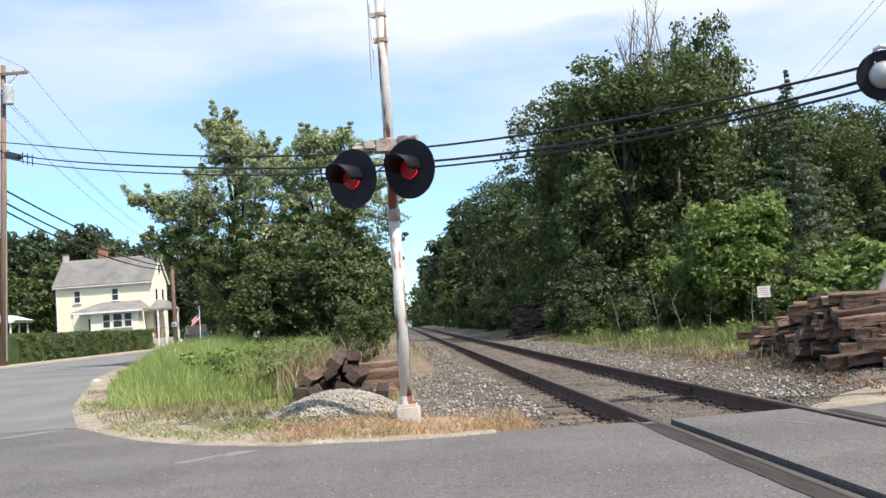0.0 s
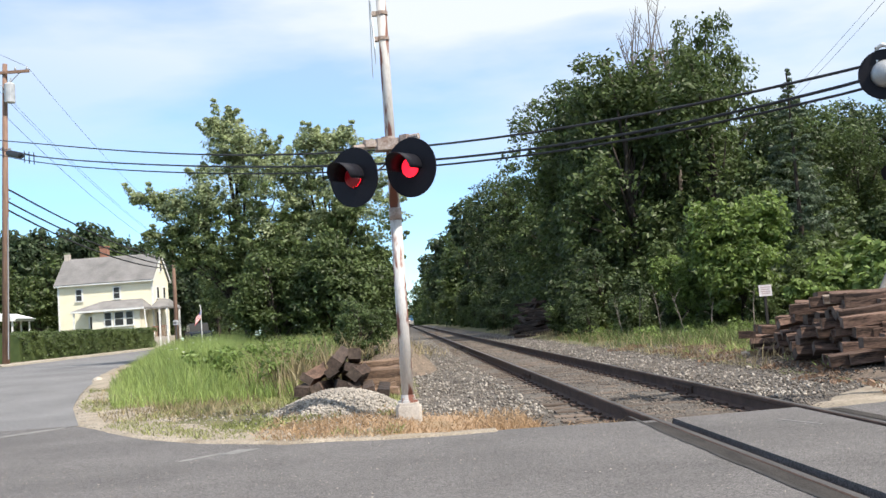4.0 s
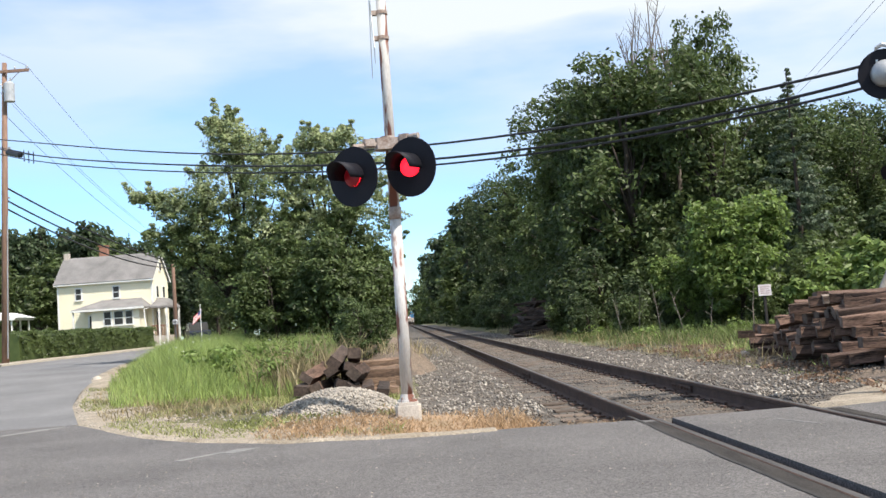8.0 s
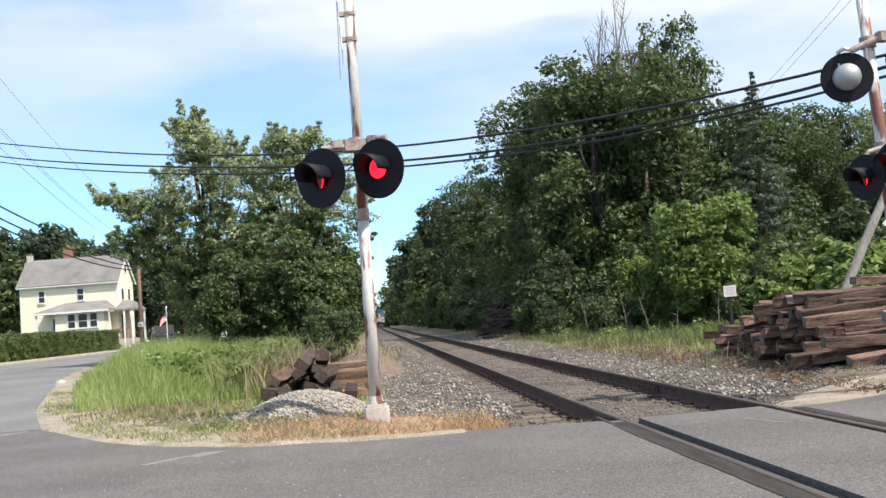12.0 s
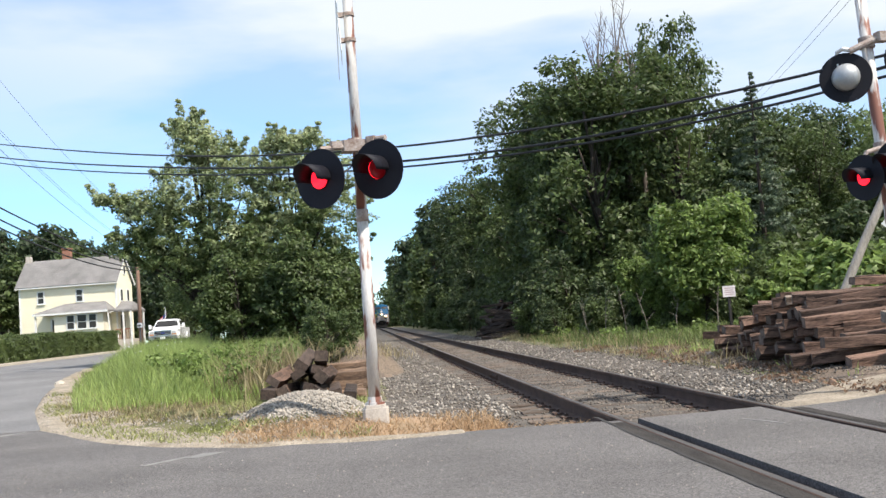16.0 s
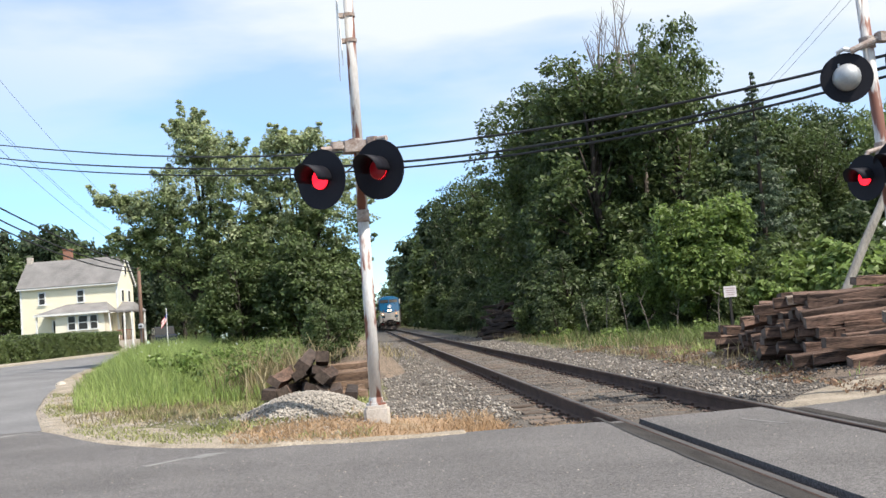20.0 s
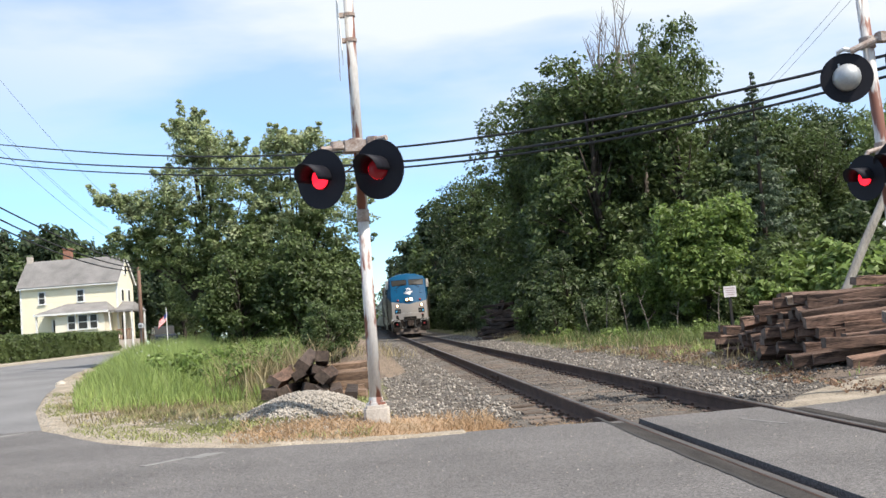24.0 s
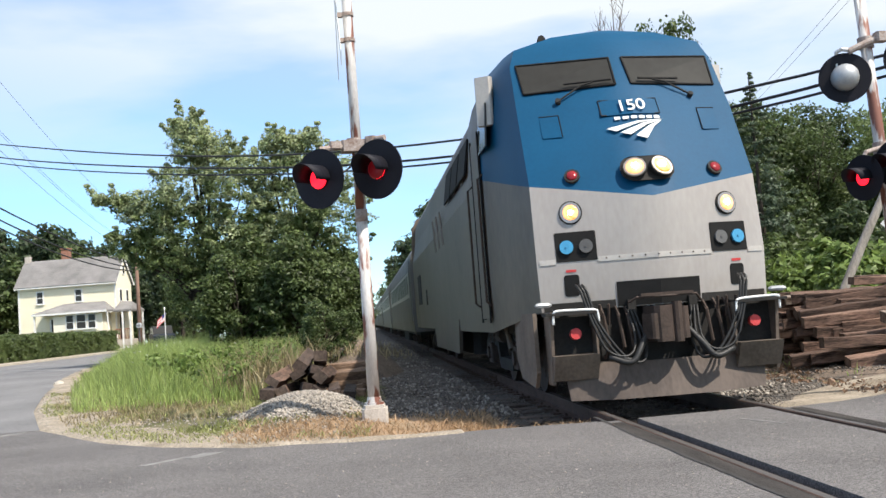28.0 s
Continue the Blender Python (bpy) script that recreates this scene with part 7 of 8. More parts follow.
def hedge(a, b, width, height, label, seed):
    """A clipped hedge: woody core and a dense skin of small leaves."""
    a, b = Vector((*site(*a), 0)), Vector((*site(*b), 0))
    d = b - a
    n = Vector((-d.y, d.x, 0)).normalized()
    ob = thing("hedge", label, "hedge", "hedges of the yard")
    core = []
    steps = max(4, int(d.length / 0.6))
    v, f = [], []
    for k in range(steps + 1):
        p = a + d * k / steps
        z = gz(p.x / 1.12, p.y / ALONG)
        wob = 0.12 * noise.noise((k * 0.7, seed, 0))
        for s, h in ((-1, -0.1), (-0.92, 0.8), (-0.55, 0.93), (0.55, 0.93), (0.92, 0.8), (1, -0.1)):
            q = p + n * s * (width / 2 - 0.15)
            v.append((q.x, q.y, z + height * h + wob))
    for k in range(steps):
        f += [(k * 6 + i, k * 6 + i + 1, k * 6 + i + 7, k * 6 + i + 6) for i in range(5)]
    f += [(0, 1, 2, 3, 4, 5), tuple(steps * 6 + i for i in range(5, -1, -1))]
    part("core", (v, f), LEAF_HEDGE, ob, "dense dark inner twigs")
    rng = np.random.default_rng(seed)
    centres = []
    for k in range(int(d.length * 32)):
        t, s = rng.random(), rng.uniform(-1, 1)
        p = a + d * t
        if rng.random() < 0.5:
            q, z = p + n * s * width * 0.45, height * (0.92 + 0.1 * noise.noise((p.x, p.y, 1)))
        else:
            q, z = p + n * (width * 0.46 if s > 0 else -width * 0.46), rng.uniform(0.1, 0.95) * height
        centres.append((q.x, q.y, gz(p.x / 1.12, p.y / ALONG) + z + 0.1 * noise.noise((p.x * 0.8, p.y * 0.8, seed))))
    vv, tt = leaf_cloud(centres, rng.uniform(0.16, 0.3, len(centres)), 34, (0.04, 0.085), seed + 1)
    leaves = new("leaves", arrays_mesh("leaves", vv, tt, LEAF_HEDGE))
    leaves.parent = ob


hedge((-20.6, 31.5), (-20.4, 48.0), 1.6, 1.62, "clipped dark green hedge along the street", 71)
hedge((-31.0, 45.0), (-23.0, 45.5), 1.5, 1.75, "clipped dark green hedge in front of the house", 72)
hedge((-24.0, 39.5), (-37.0, 41.5), 1.5, 1.7, "clipped dark green hedge beside the canopy", 73)


def canopy():
    ob = thing("yard_canopy", "white flat-roofed canopy on thin posts behind the hedge", "canopy", at=(-23.9, 36.5, gz(-24, 36)))
    part("roof", prism([(-3.0, 2.6), (1.6, 2.35), (1.75, 2.5), (0.6, 2.85), (-3.0, 3.05)], 1, -1.5, 1.5), WHITE_PAINT, ob, "white sheet roof")
    for x in (-2.4, -0.4, 0.9, 1.4):
        for y in (-1.3, 1.3):
            part("post", box((x, y, 1.2), (0.08, 0.08, 2.6)), TRIM, ob, "thin white post")
    part("rail", box((-0.6, -1.3, 1.15), (4.0, 0.05, 0.06)), TRIM, ob)


canopy()


# the cloth hangs: drawn in, and sinking away from the pole
HANG = Matrix(((0.58, 0, 0, 0), (0, 1, 0, 0), (0.7, 0, 0.9, 0), (0, 0, 0, 1)))


def flag():
    x, y = -16.6, 48.1
    ob = thing("flagpole", "slim pale flagpole with a striped flag", "flagpole", at=(x, y, gz(x, y)))
    part("pole", tube([(0, 0, -0.2), (0, 0, 3.05)], [0.035, 0.025], 8), TRIM, ob)
    part("finial", tube([(0, 0, 3.05), (0, 0, 3.1), (0, 0, 3.15)], [0.02, 0.05, 0.02], 8), CHROME, ob)
    piece_at = thing("flag", "small red and white striped flag with a blue corner", "flag", at=(x, y, gz(x, y) + 2.12))
    for k in range(7):
        part("stripe", moved(box((-0.5, 0.0, 0.06 + k * 0.1), (0.98, 0.014, 0.1)), HANG), FLAG_RED if k % 2 == 0 else TRIM, piece_at)
    part("canton", moved(box((-0.23, 0.0, 0.56), (0.42, 0.022, 0.36)), HANG), FLAG_BLUE, piece_at)
    return piece_at


FLAG = flag()


def wheel_part(parent, place, r, w, label=""):
    ob = new("wheel", mesh_of("wheel", tube([(-w / 2, 0, 0), (-w / 2 + 0.03, 0, 0), (w / 2 - 0.03, 0, 0), (w / 2, 0, 0)], [r - 0.04, r, r, r - 0.04], 26), TYRE, True))
    ob.parent = parent
    ob.location = place
    tagged(ob, "black tyre on a bright rim")
    s = 1 if place[0] > 0 else -1
    spokes = [moved(box((s * w / 2, 0, 0.5 * r * 0.6), (0.03, 0.07, r * 0.56)), pose(0, 0, 0, k * 60, 0, 0)) for k in range(6)]
    part("rim", joined(tube([(s * (w / 2 - 0.05), 0, 0), (s * (w / 2 - 0.012), 0, 0)], [r * 0.62, r * 0.6], 20), tube([(s * w / 2 - s * 0.02, 0, 0), (s * (w / 2 + 0.03), 0, 0)], [0.1, 0.06], 12), *spokes), CHROME, ob)
    return ob


TRUCK_WHEELS = []


def pickup():
    """A white pickup; front axle at the origin, bonnet towards -y."""
    ob = thing("pickup_truck", "white full-size pickup truck with a chrome grille and dark tyres", "pickup truck")
    def shell(rings):
        """Skin over a run of equal rings, closed at both ends."""
        n = len(rings[0])
        faces = [(i * n + k, i * n + (k + 1) % n, (i + 1) * n + (k + 1) % n, (i + 1) * n + k) for i in range(len(rings) - 1) for k in range(n)]
        last = (len(rings) - 1) * n
        return [p for r in rings for p in r], faces + [tuple(range(n - 1, -1, -1)), tuple(range(last, last + n))]

    def slice_at(y, half, low, high, crown):
        """Cross-section of the bonnet with rounded shoulders."""
        side = [(half, low), (half, high - 0.16), (half - 0.03, high - 0.06), (half - 0.12, high), (half * 0.5, high + crown)]
        return [(x, y, z) for x, z in side] + [(-x, y, z) for x, z in side[::-1]]

    part("bonnet", shell([slice_at(-1.0, 0.8, 0.78, 1.06, 0.03), slice_at(-0.97, 0.86, 0.74, 1.15, 0.04), slice_at(-0.8, 0.88, 0.86, 1.2, 0.05), slice_at(0.0, 0.88, 0.92, 1.27, 0.05), slice_at(0.56, 0.9, 0.86, 1.33, 0.04)]), CAR_WHITE, ob, "white domed bonnet", True)

    def ring(z, half, y0, y1, r):
        return [(-half + r, y0, z), (half - r, y0, z), (half, y0 + r, z), (half, y1 - r, z), (half - r, y1, z), (-half + r, y1, z), (-half, y1 - r, z), (-half, y0 + r, z)]

    part("body", shell([ring(0.52, 0.93, 0.5, 2.32, 0.03), ring(0.62, 0.97, 0.47, 2.34, 0.04), ring(1.2, 0.98, 0.47, 2.34, 0.04), ring(1.36, 0.95, 0.5, 2.33, 0.05)]), CAR_WHITE, ob, "white painted single cab")
    part("cab_roof", shell([ring(1.35, 0.93, 0.52, 2.32, 0.05), ring(1.84, 0.77, 1.13, 2.2, 0.08), ring(1.91, 0.72, 1.24, 2.14, 0.12), ring(1.945, 0.55, 1.42, 1.98, 0.16)]), CAR_WHITE, ob, "white cab roof over raked pillars")

    def pane(name, corners, out, label):
        o = Vector(out)
        v = [tuple(Vector(c) + o) for c in corners] + [tuple(Vector(c) - o) for c in corners]
        part(name, (v, [(0, 1, 2, 3), (7, 6, 5, 4), (0, 4, 5, 1), (1, 5, 6, 2), (2, 6, 7, 3), (3, 7, 4, 0)]), DARK_GLASS, ob, label)

    pane("windscreen", [(-0.83, 0.6, 1.4), (0.83, 0.6, 1.4), (0.68, 1.1, 1.81), (-0.68, 1.1, 1.81)], (0, -0.012, 0.014), "dark raked windscreen")
    for s in (-1, 1):
        pane("side_window", [(s * 0.917, 0.98, 1.4), (s * 0.917, 2.2, 1.4), (s * 0.795, 2.13, 1.78), (s * 0.795, 1.26, 1.78)], (s * 0.016, 0, 0.005), "dark side window")
        part("wiper", tube([(s * 0.1 + 0.1, 0.55, 1.4), (s * 0.3 + 0.2, 0.72, 1.53)], 0.012, 5), RUBBER, ob)
        arch = [(0.54 * math.cos(math.radians(a)), 0.4 + 0.54 * math.sin(math.radians(a))) for a in range(165, 5, -16)]
        wing = [(-0.97, 0.66), (-0.99, 1.02), (-0.85, 1.13), (0.48, 1.22), (0.5, 0.56)]
        part("front_wing", prism(wing + arch[::-1], 0, s * 0.91 - 0.06, s * 0.91 + 0.06), CAR_WHITE, ob, "white front wing")
        part("arch_flare", joined(*[tube([(s * 0.97, p[0], p[1]), (s * 0.97, q[0], q[1])], 0.055, 6) for p, q in zip(arch, arch[1:])]), CAR_WHITE, ob, "white flared wheel arch")
        part("headlight", box((s * 0.76, -1.0, 1.0), (0.27, 0.07, 0.2), 0, 0.02), CLEAR_LAMP, ob, "clear headlight")
        part("turn_signal", box((s * 0.76, -1.0, 0.86), (0.27, 0.06, 0.07), 0, 0.01), TURN_AMBER, ob, "amber turn signal")
        part("mirror", joined(box((s * 1.17, 0.74, 1.45), (0.2, 0.1, 0.3), 0, 0.03), tube([(s * 0.95, 0.74, 1.36), (s * 1.1, 0.74, 1.4)], 0.025, 6), tube([(s * 0.94, 0.74, 1.48), (s * 1.1, 0.74, 1.5)], 0.02, 6)), CAR_WHITE, ob, "big door mirror")
        for y in (0.62, 2.2):
            part("door_seam", box((s * 0.978, y, 0.96), (0.012, 0.018, 0.72)), RUBBER, ob)
        part("door_handle", box((s * 0.988, 2.02, 1.2), (0.03, 0.16, 0.045)), RUBBER, ob, "black door handle")
        part("side_badge", box((s * 0.974, 0.3, 1.06), (0.012, 0.12, 0.06)), RUBBER, ob)
        arch2 = [(3.6 + 0.54 * math.cos(math.radians(a)), 0.4 + 0.54 * math.sin(math.radians(a))) for a in range(170, 5, -15)]
        part("bed_side", prism([(2.4, 0.55), (2.4, 1.3), (4.75, 1.3), (4.78, 0.6)] + arch2[::-1], 0, s * 0.93 - 0.05, s * 0.93 + 0.05), CAR_WHITE, ob, "white bed side")
        part("arch_flare", joined(*[tube([(s * 0.985, p[0], p[1]), (s * 0.985, q[0], q[1])], 0.06, 6) for p, q in zip(arch2, arch2[1:])]), CAR_WHITE, ob, "white flared wheel arch")
        part("bed_rail", box((s * 0.93, 3.58, 1.315), (0.12, 2.36, 0.03)), RUBBER, ob, "black bed rail cap")
    g = part("grille", joined(box((0, -1.02, 1.12), (1.2, 0.07, 0.06), 0, 0.01), box((0, -1.02, 0.8), (1.2, 0.07, 0.06), 0, 0.01), *[box((x, -1.02, 0.96), (0.07, 0.07, 0.36), 0, 0.01) for x in (-0.57, 0.57)]), CHROME, ob, "chrome grille surround")
    part("grille_back", box((0, -1.0, 0.96), (1.08, 0.04, 0.28)), RUBBER, g, "black grille mesh")
    for z in (0.91, 1.01):
        part("grille_bar", box((0, -1.035, z), (1.08, 0.03, 0.04), 0, 0.008), DARK_CHROME, g)
    part("badge", box((0, -1.06, 0.96), (0.26, 0.02, 0.11), 0, 0.005), FLAG_BLUE, g)
    b = part("bumper", box((0, -1.07, 0.65), (1.96, 0.2, 0.2), 0, 0.04), DARK_CHROME, ob, "dull chrome bumper")
    part("valance", box((0, -1.02, 0.46), (1.8, 0.14, 0.18), 0, 0.03), RUBBER, b, "black lower valance")
    part("bumper_vent", box((0, -1.175, 0.62), (1.1, 0.015, 0.08)), RUBBER, b)
    for x in (-0.72, 0.72):
        part("fog_lamp", disc((x, -1.13, 0.48), (0, -1, 0), 0.07, 0.04, 14), CLEAR_LAMP, b)
    part("plate", box((0.0, -1.19, 0.62), (0.32, 0.015, 0.16)), WHITE_PAINT, b)
    part("bed_floor", box((0, 3.6, 0.72), (1.8, 2.3, 0.06)), PLASTIC_GREY, ob)
    part("tailgate", box((0, 4.74, 1.0), (1.75, 0.06, 0.62)), CAR_WHITE, ob)
    part("chassis", joined(box((0, 1.9, 0.5), (1.0, 5.6, 0.18)), box((0, 0, 0.42), (1.5, 0.14, 0.14)), box((0, 3.6, 0.42), (1.5, 0.14, 0.14))), UNDERFRAME, ob)
    for x in (-0.83, 0.83):
        for y in (0, 3.6):
            TRUCK_WHEELS.append(wheel_part(ob, (x, y, 0.44), 0.44, 0.3))
    for p in ob.children:
        if p not in TRUCK_WHEELS:
            p.location.z += 0.14        # stands high on its springs
    return ob


TRUCK = pickup()


def parked_car():
    ob = thing("parked_car", "dark parked car beyond the grass", "car", at=(-18.0, 52.0, gz(-18, 52) + 0.03))
    ob.rotation_euler.z = radians(107)
    part("body", joined(prism([(-2.2, 0.35), (-2.2, 0.95), (-1.2, 1.1), (2.1, 1.1), (2.25, 0.4)], 1, -0.88, 0.88)), CAR_DARK, ob, "dark blue body")
    part("cabin", prism([(-1.25, 1.09), (-0.6, 1.7), (1.7, 1.72), (2.1, 1.09)], 1, -0.78, 0.78), DARK_GLASS, ob)
    part("roof", prism([(-0.6, 1.69), (1.7, 1.71), (1.65, 1.77), (-0.55, 1.76)], 1, -0.76, 0.76), CAR_DARK, ob)
    for x in (-1.4, 1.4):
        for y in (-0.8, 0.8):
            part("wheel", tube([(x, y - 0.1, 0.3), (x, y + 0.1, 0.3)], 0.32, 18), TYRE, ob)


parked_car()


def mailbox(x, y):
    ob = thing("mailbox", "grey mailbox on a post beside the street", "mailbox", at=(x, y, gz(x, y)))
    part("post", box((0, 0, 0.7), (0.09, 0.09, 1.9)), PLASTIC_GREY, ob)
    part("box", joined(box((0, 0, 1.75), (0.3, 0.5, 0.2), 0, 0.03), tube([(0, -0.25, 1.85), (0, 0.25, 1.85)], 0.15, 10)), INSULATOR, ob)


mailbox(-17.2, 44.5)

# ---- plants on the right bank, weeds and dead wood ----
LIME_BUSH = tree_meshes("young_tree", 81, 4.3, 4.4, 0.0, 230, 74, (0.05, 0.125), LEAF_LIME, 0.42, 6)
SUMAC = tree_meshes("sumac", 82, 1.9, 2.4, 0.3, 60, 44, (0.07, 0.17), LEAF_LIME, 0.36, 5)


def bank_plants():
    plant(LIME_BUSH, "young_tree", "bright lime-green young tree at the edge of the wood", "tree", 7.2, 18.9, 0.95, 0.6)
    plant(LIME_BUSH, "young_tree", "bright lime-green young tree at the edge of the wood", "tree", 6.0, 19.9, 0.6, 2.4)
    rng = random.Random(3)
    for x, y, s in ((9.2, 17.6, 1.05), (10.2, 16.6, 1.1), (11.4, 16.9, 1.15), (12.4, 15.8, 1.05), (13.6, 16.3, 1.15), (14.8, 15.6, 1.1), (16.2, 16.2, 1.15), (9.0, 15.6, 0.85), (10.6, 14.8, 0.9), (12.0, 14.2, 0.95), (13.6, 14.0, 0.95), (15.2, 14.2, 0.9), (17.6, 15.4, 1.1), (8.0, 16.8, 0.7), (9.8, 13.2, 0.8), (11.5, 12.6, 0.8), (17, 18, 1.3), (14, 18.5, 1.3), (11.5, 18.8, 1.3), (19.5, 17, 1.2), (8.4, 14.4, 0.6), (7.7, 11.9, 0.72), (8.6, 11.6, 0.8), (7.0, 13.0, 0.55)):
        plant(SUMAC, "sumac_bush", "lime-green spreading sumac bush on the bank", "shrub", x, y, s, rng.uniform(0, 6.28), "sumac bushes on the bank")
    # dead saplings and bare tree tops
    for i, (x, y, h) in enumerate(((4.9, 19.2, 1.7), (5.3, 18.5, 1.4), (4.6, 20.2, 1.5), (6.8, 17.6, 1.3), (5.9, 18.2, 1.1), (4.4, 21.0, 1.3))):
        z = gz(x, y)
        x, y = site(x, y)
        dx, dy = rng.uniform(-0.5, 0.3), rng.uniform(-0.2, 0.2)
        pieces = [tube([(x, y, z - 0.1), (x + dx * 0.5, y + dy, z + h * 0.5), (x + dx, y + dy, z + h)], [0.02, 0.014, 0.006], 5)]
        for k in range(4):
            t = 0.35 + 0.15 * k
            b = Vector((x + dx * t, y + dy * t, z + h * t))
            pieces.append(tube([b, b + Vector((rng.uniform(-0.3, 0.3), rng.uniform(-0.2, 0.2), rng.uniform(0.15, 0.4)))], [0.008, 0.003], 4))
        solid("dead_sapling", joined(*pieces), TWIG, "thin grey dead sapling on the verge", "sapling", "dead saplings")


bank_plants()


def bare_tree(x, y, h, seed, label):
    rng = random.Random(seed)
    pieces = [tube([(0, 0, -0.2), (0.1, 0, h * 0.5), (0, 0.1, h * 0.8)], [0.16, 0.12, 0.08], 8)]
    for k in range(9):
        a = rng.uniform(0, 6.28)
        b = Vector((0, 0.1, h * rng.uniform(0.62, 0.8)))
        d = Vector((math.cos(a) * rng.uniform(0.3, 0.9), math.sin(a) * 0.6, rng.uniform(1.6, 2.6) * h / 13))
        m = b + d * 0.5
        pieces.append(tube([b, m, b + d * 1.1], [0.05, 0.03, 0.01], 5))
        for j in range(6):
            s = b + d * rng.uniform(0.4, 1.0)
            e = s + Vector((rng.uniform(-0.5, 0.5), rng.uniform(-0.4, 0.4), rng.uniform(0.4, 1.1)))
            pieces.append(tube([s, s.lerp(e, 0.5) + Vector((0.04, 0, 0)), e], [0.018, 0.012, 0.005], 4))
    ob = solid("bare_tree", joined(*pieces), TWIG, label, "tree")
    ob.location = (*site(x, y), gz(x, y))


bare_tree(9.2, 30.6, 17.2, 2, "dead tree with bare grey twigs above the wood")
bare_tree(10.0, 30.2, 17.2, 3, "dead tree with bare grey twigs above the wood")

bare_tree(10.9, 30.6, 16.6, 5, "dead tree with bare grey twigs above the wood")


def fir(x, y, h, label):
    rng = np.random.default_rng(5)
    ob = thing("fir_tree", label, "tree", at=(x, y, gz(x, y) - 0.1))
    part("trunk", tube([(0, 0, -0.2), (0, 0, h)], [0.14, 0.02], 8), BARK, ob)
    centres, radii = [], []
    for k in range(260):
        t = 1 - rng.random() ** 0.62
        a, r = rng.uniform(0, 6.28), (1 - t) * 2.5 * rng.uniform(0.25, 1.0) + 0.06
        centres.append((math.cos(a) * r, math.sin(a) * r, 0.8 + t * (h - 0.7) - r * 0.25))
        radii.append(0.09 + 0.36 * (1 - t))
    v, t = leaf_cloud(centres, radii, 52, (0.04, 0.1), 6, flat=0.4)
    c = new("crown", arrays_mesh("crown", v, t, LEAF_FIR))
    c.parent = ob


fir(11.4, 22.4, 9.3, "dark blue-green fir among the broad-leaved trees")
fir(-33.5, 80.0, 14.5, "dark pointed fir behind the house")


# ---- weeds ----
def weed_place(rng):
    a = rng.normal(size=2)
    x, y = -4.4 + 0.36 * a[0], 11.2 + 0.5 * a[1]
    return x, y, gz(x, y), 0.6 + 0.6 * rng.random()


blades("dead_weeds", 1100, weed_place, (0.5, 1.0), GRASS_PALE, "bleached dead weed stalks behind the sleeper heap", 31, 0.009, 0.4)


def leafy_place(rng):
    x, y = rng.uniform(-6.2, -4.3), rng.uniform(10.2, 15)
    return x, y, gz(x, y) + 0.3 + 0.5 * rng.random()


def flower_heads():
    rng = np.random.default_rng(12)
    c = [(rng.uniform(-8.6, -5.6), rng.uniform(13.2, 16.5), 0) for _ in range(70)]
    c = [(x, y, gz(x, y) + rng.uniform(0.5, 0.95)) for x, y, _ in c if x > along(CORNER, y) + 1.6]
    v, t = leaf_cloud(sited(c), [0.03] * len(c), 8, (0.009, 0.02), 13, flat=0.35)
    tagged(new("wild_flowers", arrays_mesh("wild_flowers", v, t, FLOWER)), "small white umbels among the tall grass", kind="stuff")
    c = [leafy_place(rng) for _ in range(60)]
    v, t = leaf_cloud(sited(c), rng.uniform(0.15, 0.3, len(c)), 36, (0.03, 0.08), 14)
    tagged(new("leafy_weeds", arrays_mesh("leafy_weeds", v, t, LEAF_LIME)), "broad-leaved green weeds along the grass", kind="stuff")


flower_heads()


def verge_weeds():
    rng = np.random.default_rng(44)
    c = []
    while len(c) < 95:
        y = 14.5 + 16 * rng.random()
        x = rng.uniform(3.6, 6.4)
        if noise.noise((x * 0.9, y * 0.7, 6)) > -0.05:
            c.append((x, y, gz(x, y) + rng.uniform(0.08, 0.4)))
    v, t = leaf_cloud(sited(c), rng.uniform(0.12, 0.26, len(c)), 34, (0.025, 0.07), 45)
    tagged(new("verge_weeds", arrays_mesh("verge_weeds", v, t, LEAF_LIME)), "low lime-green weeds at the foot of the wood", kind="stuff")


verge_weeds()


def bank_weed_place(rng):
    while True:
        x, y = rng.uniform(2.9, 5.6), rng.uniform(7.2, 15)
        if noise.noise((x * 1.4, y * 1.4, 22)) > 0.12 and not (x < 3.8 and y < 10 and rng.random() < 0.6):
            return x, y, lie(x, y) + 0.02, 0.4 + 0.8 * rng.random()


blades("bank_weeds", 3600, bank_weed_place, (0.05, 0.2), GRASS, "thin patchy weeds on the stony bank", 41, 0.009, 0.6)
heap("soil_mound", -3.0, 15.6, 1.0, 2.6, 0.75, BARE, "low brown mound of bare soil behind the sleepers")


def mound_place(rng):
    x, y = -3.0 + 1.0 * rng.normal() * 0.5, 15.2 + 1.1 * rng.normal()
    return x, y, gz(x, y) + 0.45, 0.5 + 0.8 * rng.random()


blades("mound_weeds", 500, mound_place, (0.1, 0.35), GRASS_PALE, "dry tan weeds on the soil mound", 42, 0.009, 0.6)


def litter_place(rng):
    while True:
        y = 6.3 + 12 * rng.random() ** 1.3
        x = rng.uniform(2.5, 5.2)
        if noise.noise((x * 0.9, y * 0.9, 12)) > -0.3 + 0.4 * (x > 3.2 and y < 7.6):
            return x, y, lie(x, y) + 0.035


def chip_place(rng):
    while True:
        x, y = rng.uniform(-10, 4.5), rng.uniform(2.0, 5.6)
        if abs(abs(x) - 0.76) > 0.22:
            return x, y, 0.001


stones("asphalt_chips", 2600, chip_place, (0.004, 0.009), STONE_PALE, "pale stone chips worn bare in the asphalt", 91)


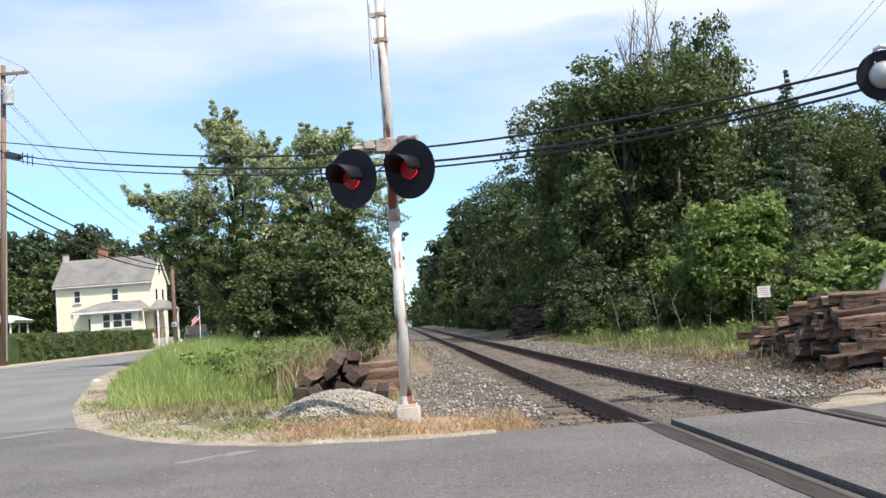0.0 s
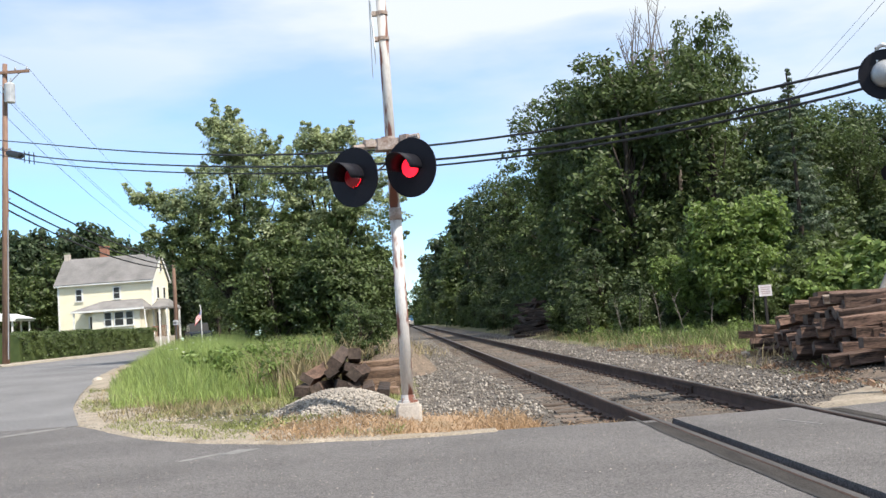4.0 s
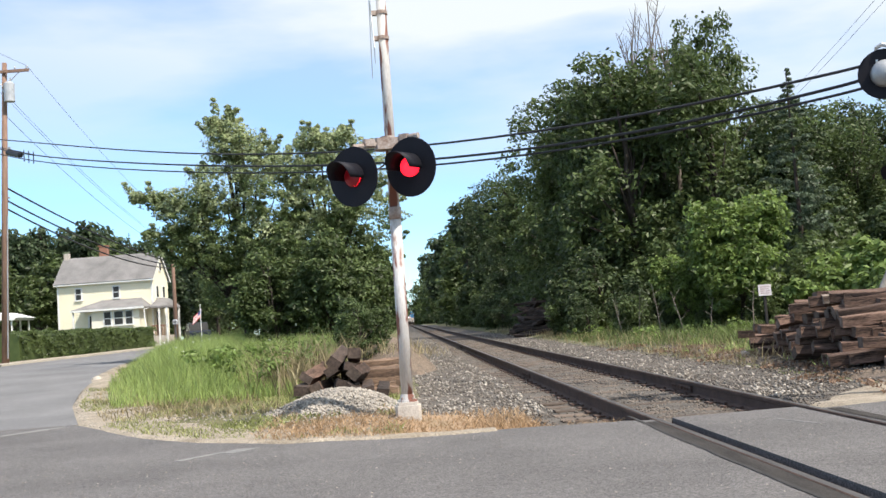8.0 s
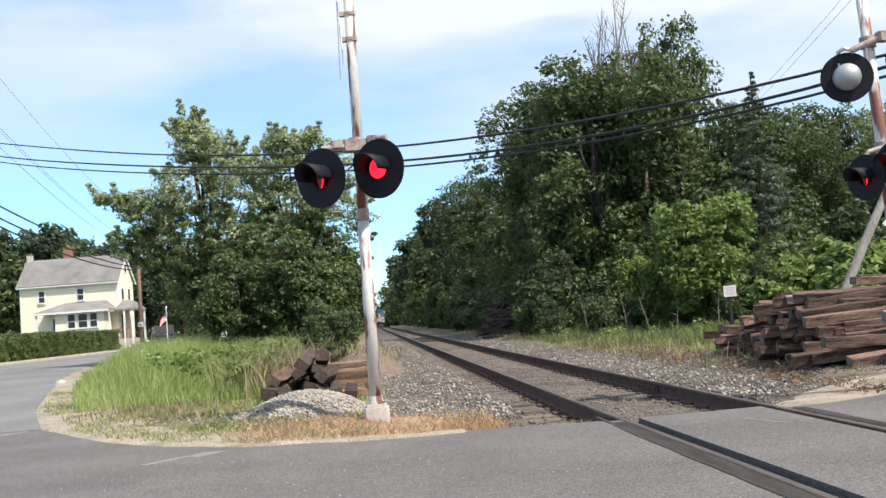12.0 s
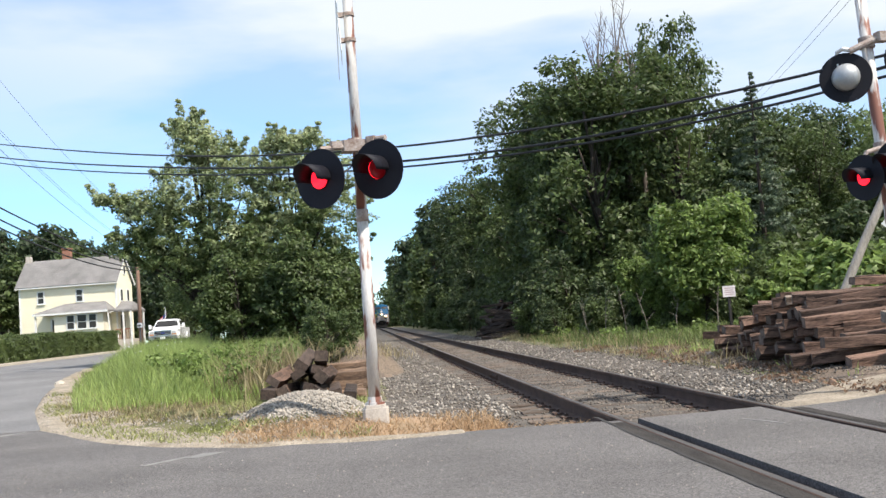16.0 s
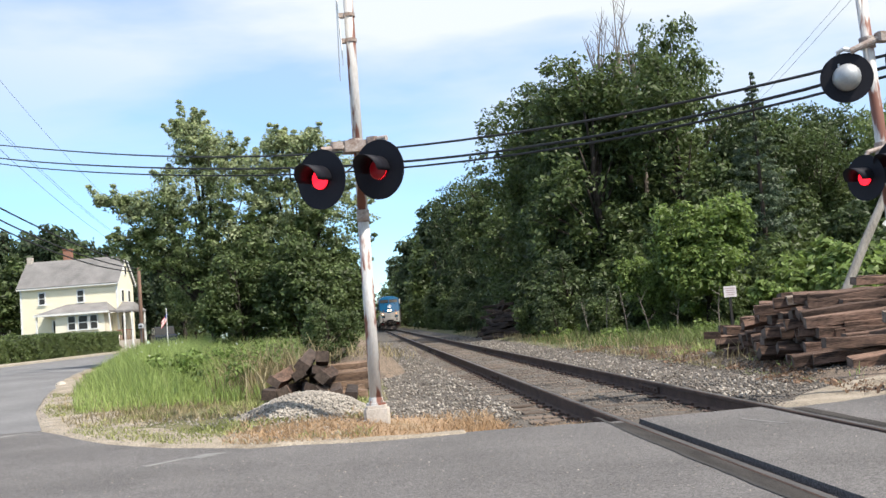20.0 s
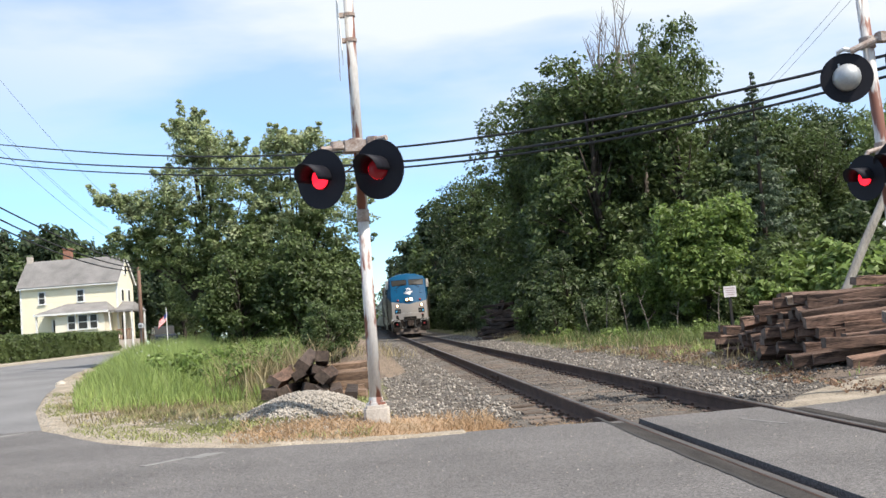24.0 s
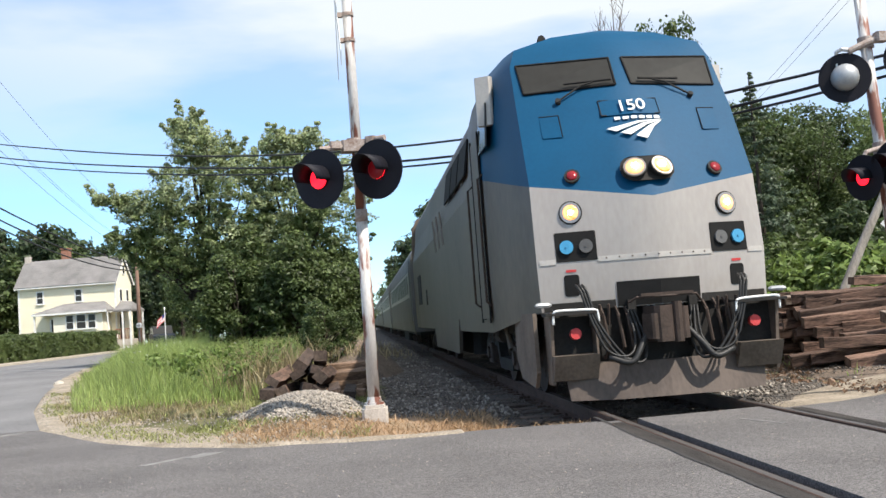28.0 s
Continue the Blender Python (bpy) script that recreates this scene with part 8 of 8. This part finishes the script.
def leaf_litter():
    """Dead brown leaves and bark lying between the track and the wood."""
    rng = np.random.default_rng(77)
    c = []
    while len(c) < 600:
        x, y = rng.uniform(2.3, 5.6), 6.6 + 10 * rng.random() ** 1.2
        if noise.noise((x * 1.1, y * 0.9, 31)) > 0.02:
            c.append((x, y, lie(x, y) + 0.05))
    v, t = leaf_cloud(sited(c), [0.16] * len(c), 9, (0.018, 0.045), 78, flat=0.12)
    tagged(new("leaf_litter", arrays_mesh("leaf_litter", v, t, LITTER)), "dead brown leaves scattered on the bank", kind="stuff")


leaf_litter()


def sand_place(rng):
    while True:
        x, y = rng.uniform(-9.5, -2.9), rng.uniform(5.9, 14)
        if in_island(x, y, 0.03) and (y < 8.6 or x < along(CORNER, y) + 1.1):
            return x, y, lie(x, y) + 0.045


stones("sand_pebbles", 2600, sand_place, (0.006, 0.02), STONE_PALE, "small pale pebbles in the sand of the corner", 35)
stones("verge_stones", 6500, litter_place, (0.008, 0.027), STONE, "scattered grey stones on the bank", 33)
patch("bare_soil", [(2.5, 6.6), (3.6, 6.5), (7.5, 6.2), (8.5, 9.5), (7.0, 13.5), (5.2, 15.5), (3.4, 17.0), (2.8, 14.0), (2.6, 10.0)], 0.03, BARE, "bare dark stony soil beside the track", 15)


# ---- what moves ----
SPEED, NOSE_AT_END = 14.74, 10.03


def train_rows(offset, length):
    rows = []
    for k in range(29):
        y = NOSE_AT_END + SPEED * (28 - k) + offset
        x0, x1 = track_x(y + 2), track_x(y + length - 2)
        z0, z1 = track_z(y + 2), track_z(y + length - 2)
        rows.append((k, pose(x0, y, z0, math.degrees(math.atan2(z1 - z0, length - 4)), 0, -math.degrees(math.atan2(x1 - x0, length - 4)))))
    return rows


def wheel_rows(wheel, r):
    """A rolling wheelset: one row for every seventieth of a turn would be too many; one for each 80 degrees."""
    x, y, z = wheel.location
    total = SPEED * 28 / (r * TALL)
    n = math.ceil(total / radians(80))
    return [(28 * k / n, pose(x, y, z, math.degrees(total * k / n), 0, 0)) for k in range(n + 1)]


def flash_rows(lens, times, on_first):
    """Turns the lens over in its housing each time the lamp lights or goes out."""
    m = lens.matrix_basis.copy()
    place = m.translation
    lit = []
    start, period = 2.45, 1.36
    t = start
    while t < 28:
        a, b = (t, t + 0.63) if on_first else (t + 0.7, t + 1.33)
        lit.append((a, b))
        t += period
    rows, ang = [(0, 0.0)], 0.0
    for a, b in lit:
        for when in (a, b):
            if when < 27.9:
                k = when - 0.09 if when == a else when
                rows += [(k, ang), (k + 0.03, ang + 70), (k + 0.06, ang + 140), (k + 0.085, ang + 180)]
                ang += 180
    rows.append((28, ang))
    walk(lens, [(t, pose(*place, 0, 0, a)) for t, a in rows])


# the pickup's way: seconds, place of the front axle
TRUCK_WAY = ((0, -15.9, 185.0), (8, -15.7, 114.0), (13, -15.5, 69.0), (15, -16.0, 52.5), (16, -15.5, 44.0), (17, -15.3, 34.3), (17.5, -14.75, 29.0), (18, -14.65, 24.7), (18.5, -15.25, 21.3), (19, -15.6, 19.0), (19.6, -16.3, 14.6), (20.2, -18.2, 10.0),
             (20.8, -21.6, 6.4), (21.6, -27.5, 4.4), (24, -46.0, 3.6), (28, -70.0, 3.6))


def truck_rows():
    rows = []
    for k, (t, x, y) in enumerate(TRUCK_WAY):
        (ta, xa, ya), (tb, xb, yb) = TRUCK_WAY[max(0, k - 1)], TRUCK_WAY[min(len(TRUCK_WAY) - 1, k + 1)]
        turn = math.degrees(math.atan2(across(xb) - across(xa), -ALONG * (yb - ya)))
        z = gz(-12, y) + 0.034 if y > 8.4 else 0.0
        rows.append((t, pose(*site(x, y), z, 0, 0, turn)))
    return rows


def truck_wheel_rows(wheel):
    x, y, z = wheel.location
    total = 13.6 * 28 / 0.42
    n = math.ceil(total / radians(80))
    return [(28 * k / n, pose(x, y, z, math.degrees(total * k / n), 0, 0)) for k in range(n + 1)]


def flag_rows():
    x, y, z = FLAG.location
    turns = (0, 12, 40, 25, 55, 20, 35, 60, 30, 10, 45, 20, 50, 65, 40, 15, -10, -20, -5, 35, 60, 40, 20, 45, 25, 60, 35, 50, 30)
    return [(k, pose(x, y, z, 0, 10, a)) for k, a in enumerate(turns)]


def motions():
    walk(TRUCK, truck_rows())
    for wheel in TRUCK_WHEELS:
        walk(wheel, truck_wheel_rows(wheel))
    walk(FLAG, flag_rows())
    walk(LOCO, train_rows(0.0, 20.6))
    for k, c in enumerate(COACHES):
        walk(c, train_rows(21.1 + k * 25.9, 25.5))
    for wheel, r in LOCO_WHEELS:
        walk(wheel, wheel_rows(wheel, r))
    for name, first in (("first", True), ("second", False)):
        for lens in FLASH[name]:
            flash_rows(lens, None, first)


motions()
